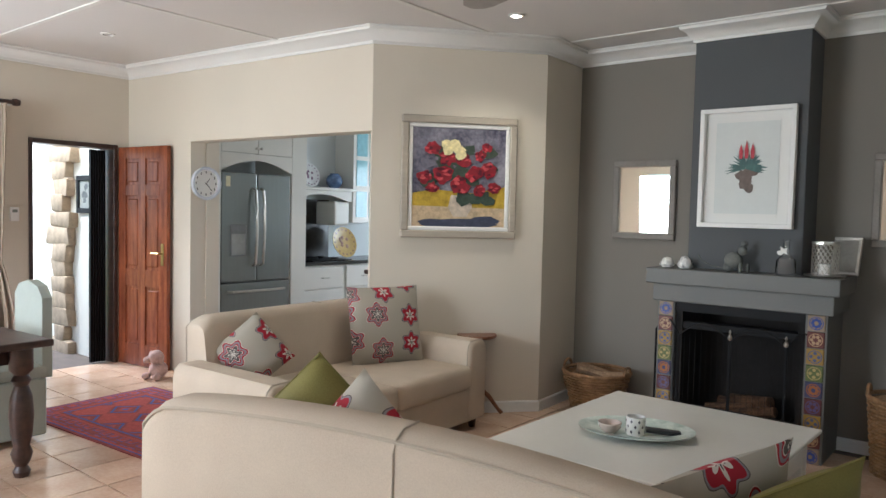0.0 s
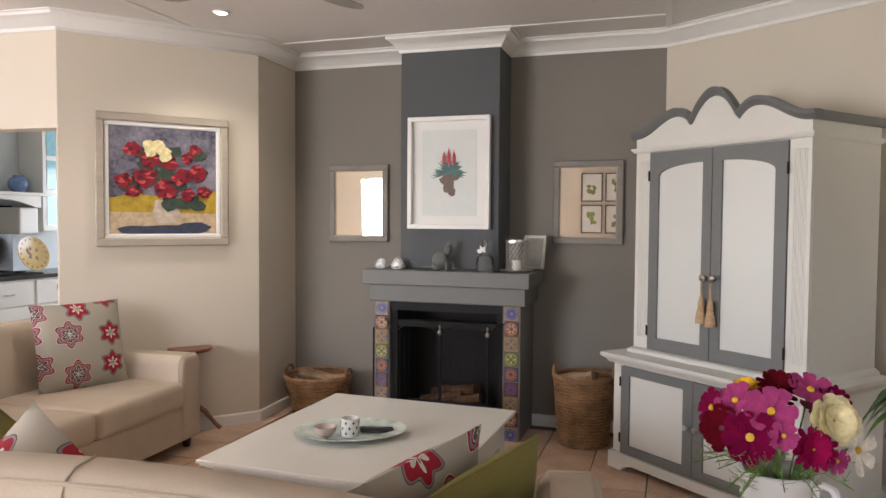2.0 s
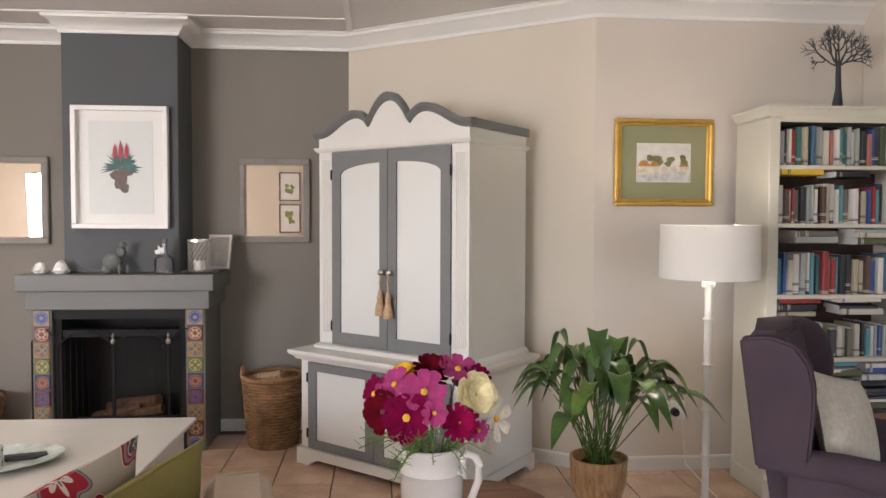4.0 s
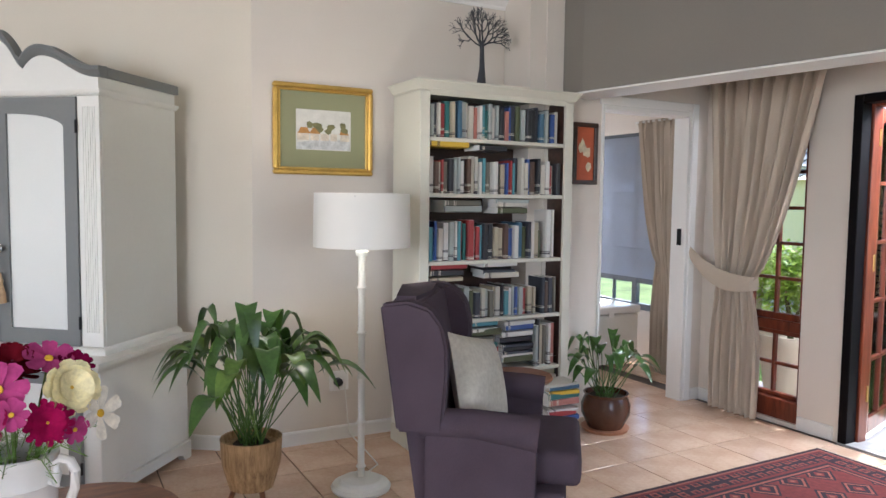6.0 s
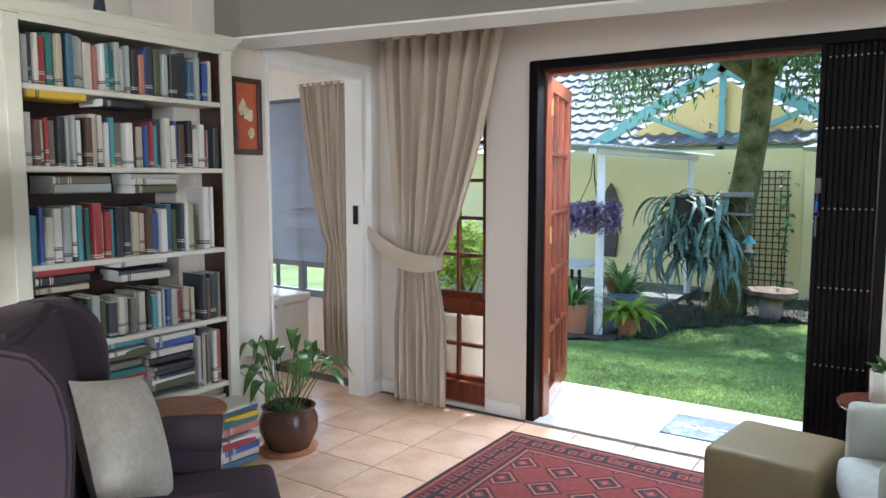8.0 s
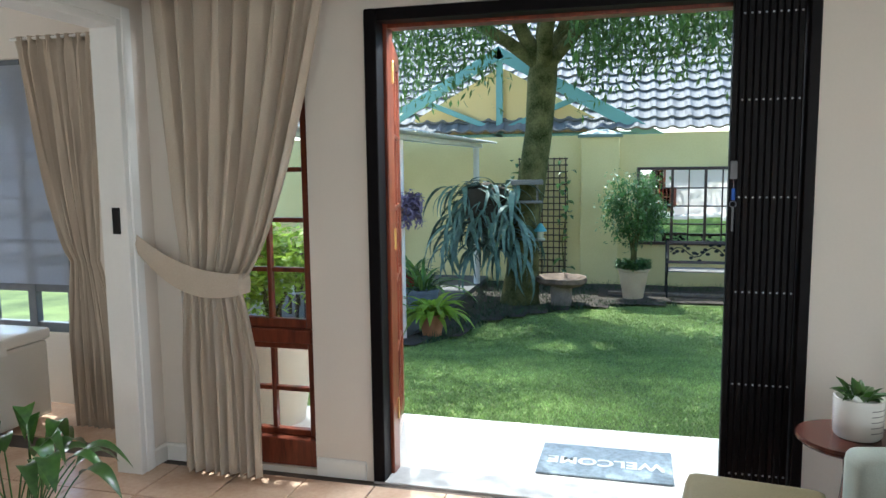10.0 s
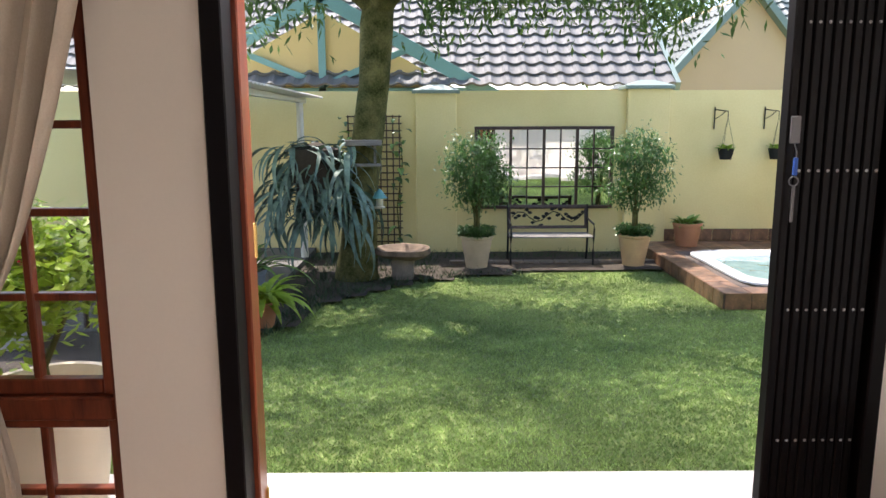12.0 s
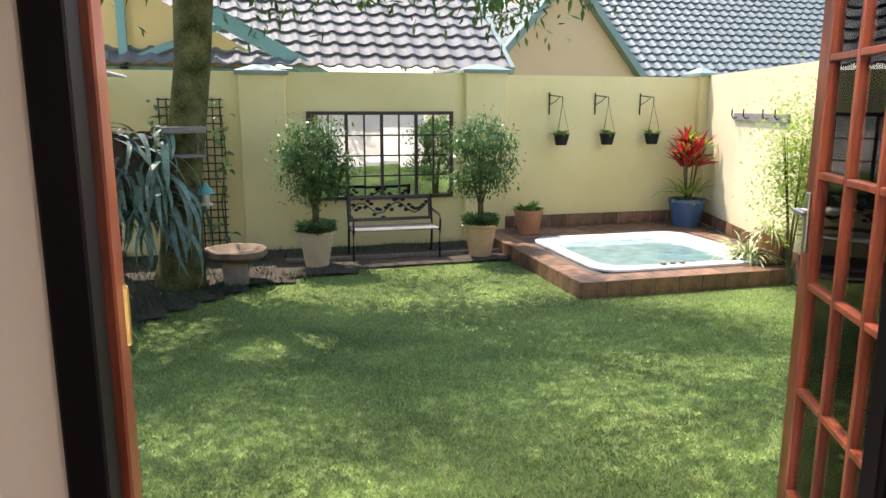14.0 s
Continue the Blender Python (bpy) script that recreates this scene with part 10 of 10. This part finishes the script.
h1 = thing("neighbour_house", "yellow neighbouring house with grey tiled roof and green truss gable", "house", pose(0, 0, 0))
part("wall", one_box(15.6, 24, -1.0, 16, -1, 1.98), M["yellow"], h1)
roof_plane(h1, (15.2, -1.35, 2.02), (0, 1, 0), (0.82, 0, 0.57), 19, 7.2, M["roof_grey"])
part("verge_board", one_box(0, 7.4, -0.04, 0.04, -0.12, 0.06), M["cap"], h1, m=Matrix.Translation((15.2, -1.37, 2.02)) @ Matrix.Rotation(-math.atan2(0.57, 0.82), 4, 'Y'))
# truss gable in front of the roof
gab = part("gable_wall", bmesh.new(), M["peach"], h1)
bm = bmesh.new()
prism(bm, [(2.1, 1.9), (6.9, 1.9), (4.5, 3.25)], 0, 1, Matrix(((0, 0, 6.0, 15.5), (1, 0, 0, 0), (0, 1, 0, 0), (0, 0, 0, 1))))
gab.data = mesh_of("gable_wall", bm, surface("gable_yellow", (0.66, 0.50, 0.22), 0.85, 0.05, 1, 40, 0.15))


def bar_yz(p, q, w, x0, x1, name="truss_member", mat=None):
    d = Vector((q[0] - p[0], q[1] - p[1]))
    L = d.length
    m = Matrix.Translation((0, p[0], p[1])) @ Matrix.Rotation(math.atan2(d.y, d.x), 4, 'X')
    part(name, one_box(x0, x1, 0, L, -w / 2, w / 2, 0.004), mat or M["truss"], h1, m=m)


bar_yz((1.75, 1.93), (7.25, 1.93), 0.16, 15.40, 15.46)
bar_yz((1.6, 1.85), (4.55, 3.50), 0.22, 15.32, 15.39)
bar_yz((7.4, 1.85), (4.45, 3.50), 0.22, 15.32, 15.39)
bar_yz((4.5, 1.9), (4.5, 3.35), 0.12, 15.40, 15.46)
bar_yz((4.5, 2.05), (5.9, 2.62), 0.10, 15.40, 15.45)
bar_yz((4.5, 2.05), (3.1, 2.62), 0.10, 15.40, 15.45)
h2 = thing("neighbour_house", "peach neighbouring house with green tiled roof and gable", "house", pose(0, 0, 0))
GXH = 19.0
bm = bmesh.new()
prism(bm, [(-2.35, 0.0), (-2.35, 2.35), (-4.05, 4.15), (-5.75, 2.15), (-5.75, 0)], 0, 1, Matrix(((0, 0, 4.5, GXH), (1, 0, 0, 0), (0, 1, 0, 0), (0, 0, 0, 1))))
part("gable_wall", bm, M["peach"], h2)
for p, q in (((-2.15, 2.15), (-4.05, 4.25)), ((-5.95, 2.0), (-4.05, 4.25))):
    d = Vector((q[0] - p[0], q[1] - p[1]))
    part("verge_board", one_box(GXH - 0.25, GXH + 0.1, 0, d.length, -0.07, 0.07, 0.004), M["cap"], h2, m=Matrix.Translation((0, p[0], p[1])) @ Matrix.Rotation(math.atan2(d.y, d.x), 4, 'X'))
roof_plane(h2, (GXH - 0.2, -2.05, 2.05), (1, 0, 0), (0, -0.68, 0.73), 5, 2.95, M["roof_green"])
roof_plane(h2, (GXH + 0.6, -18, 1.95), (0, 1, 0), (0.80, 0, 0.60), 12.8, 6.0, M["roof_green"])
part("wall", one_box(GXH + 1.0, 26, -18, -4, -1, 2.1), M["peach"], h2)


def far_tree(x, y, z, s, seed):
    t = thing("distant_tree", "distant leafy tree behind the houses", "tree", pose(x, y, -0.6), "distant trees")
    bm = bmesh.new()
    tube(bm, [(0, 0, 0), (0.1, 0, z * 0.6), (0, 0, z)], [0.3, 0.2, 0.1], 8)
    part("trunk", bm, M["bark"], t)
    r = np.random.default_rng(seed)
    c = r.normal(size=(70, 3))
    c /= np.linalg.norm(c, axis=1)[:, None]
    c = c * (0.4 + 0.6 * r.random(70))[:, None] * s + np.array([0, 0, z])
    leaf_cloud("crown", M["tree_leaf"], np.repeat(c, 70, 0) + r.normal(size=(4900, 3)) * s * 0.16, 0.3, seed, t, 0.3, 0.4)


far_tree(29, -5.0, 5.2, 2.8, 1)
far_tree(34, -9.5, 5.5, 3.0, 2)
far_tree(33, 4.0, 7.5, 3.2, 3)
dr = thing("dracaena", "light green dracaena behind the side wall", "shrub", pose(11.6, -5.0, -0.6))
bm = bmesh.new()
tube(bm, [(0, 0, 0), (0.05, 0, 1.5), (0, 0.05, 2.7)], [0.06, 0.05, 0.04], 8)
part("stem", bm, M["bark"], dr)
spread_leaves(dr, [FERN, leaf_mesh("dracaena_leaf", 0.6, 0.07, 1.2, M["leaf_light"], 8)], 50, (0, 0.05, 2.7), random.Random(3), (-0.2, 1.5), (0.9, 1.4), ring_r=0.1)

# ---- floor tiles, laid last ----
TS = 0.335
tile_me = mesh_of("floor_tile", one_box(-TS / 2 + 0.0035, TS / 2 - 0.0035, -TS / 2 + 0.0035, TS / 2 - 0.0035, -0.008, 0.0025, 0.002), M["tile"])
near_n = 0
rest = bmesh.new()
OX, OY = 4.17, 3.80
for i in range(-34, 5):
    for k in range(-18, 17):
        x, y = OX + TS * (i + 0.5), OY + TS * (k - 0.5)
        if x > 4.90 + 0.02 or x < -6.5 or y > 9.0 or y < -2.0 or (y > 5.6 and x > -2.7 and x < 3.6) or (x > 4.80 and y > 4.2):
            continue
        if ((x > 2.3 and y > 1.3) or (x > -0.6 and 3.6 < y < 5.6)) and near_n < 260:
            ob = new("floor_tile", tile_me)
            ob.parent = slab
            ob.location = (x, y, 0)
            near_n += 1
        else:
            a, b = TS / 2 - 0.0035, TS / 2 - 0.0055
            lo = ring(rest, [(x - a, y - a, -0.008), (x + a, y - a, -0.008), (x + a, y + a, -0.008), (x - a, y + a, -0.008)])
            hi = ring(rest, [(x - b, y - b, 0.0025), (x + b, y - b, 0.0025), (x + b, y + b, 0.0025), (x - b, y + b, 0.0025)])
            rest.faces.new(hi)
            for q in range(4):
                rest.faces.new((lo[q], lo[(q + 1) % 4], hi[(q + 1) % 4], hi[q]))
tagged(part("floor_tiles", rest, M["tile"], slab), kind="stuff")
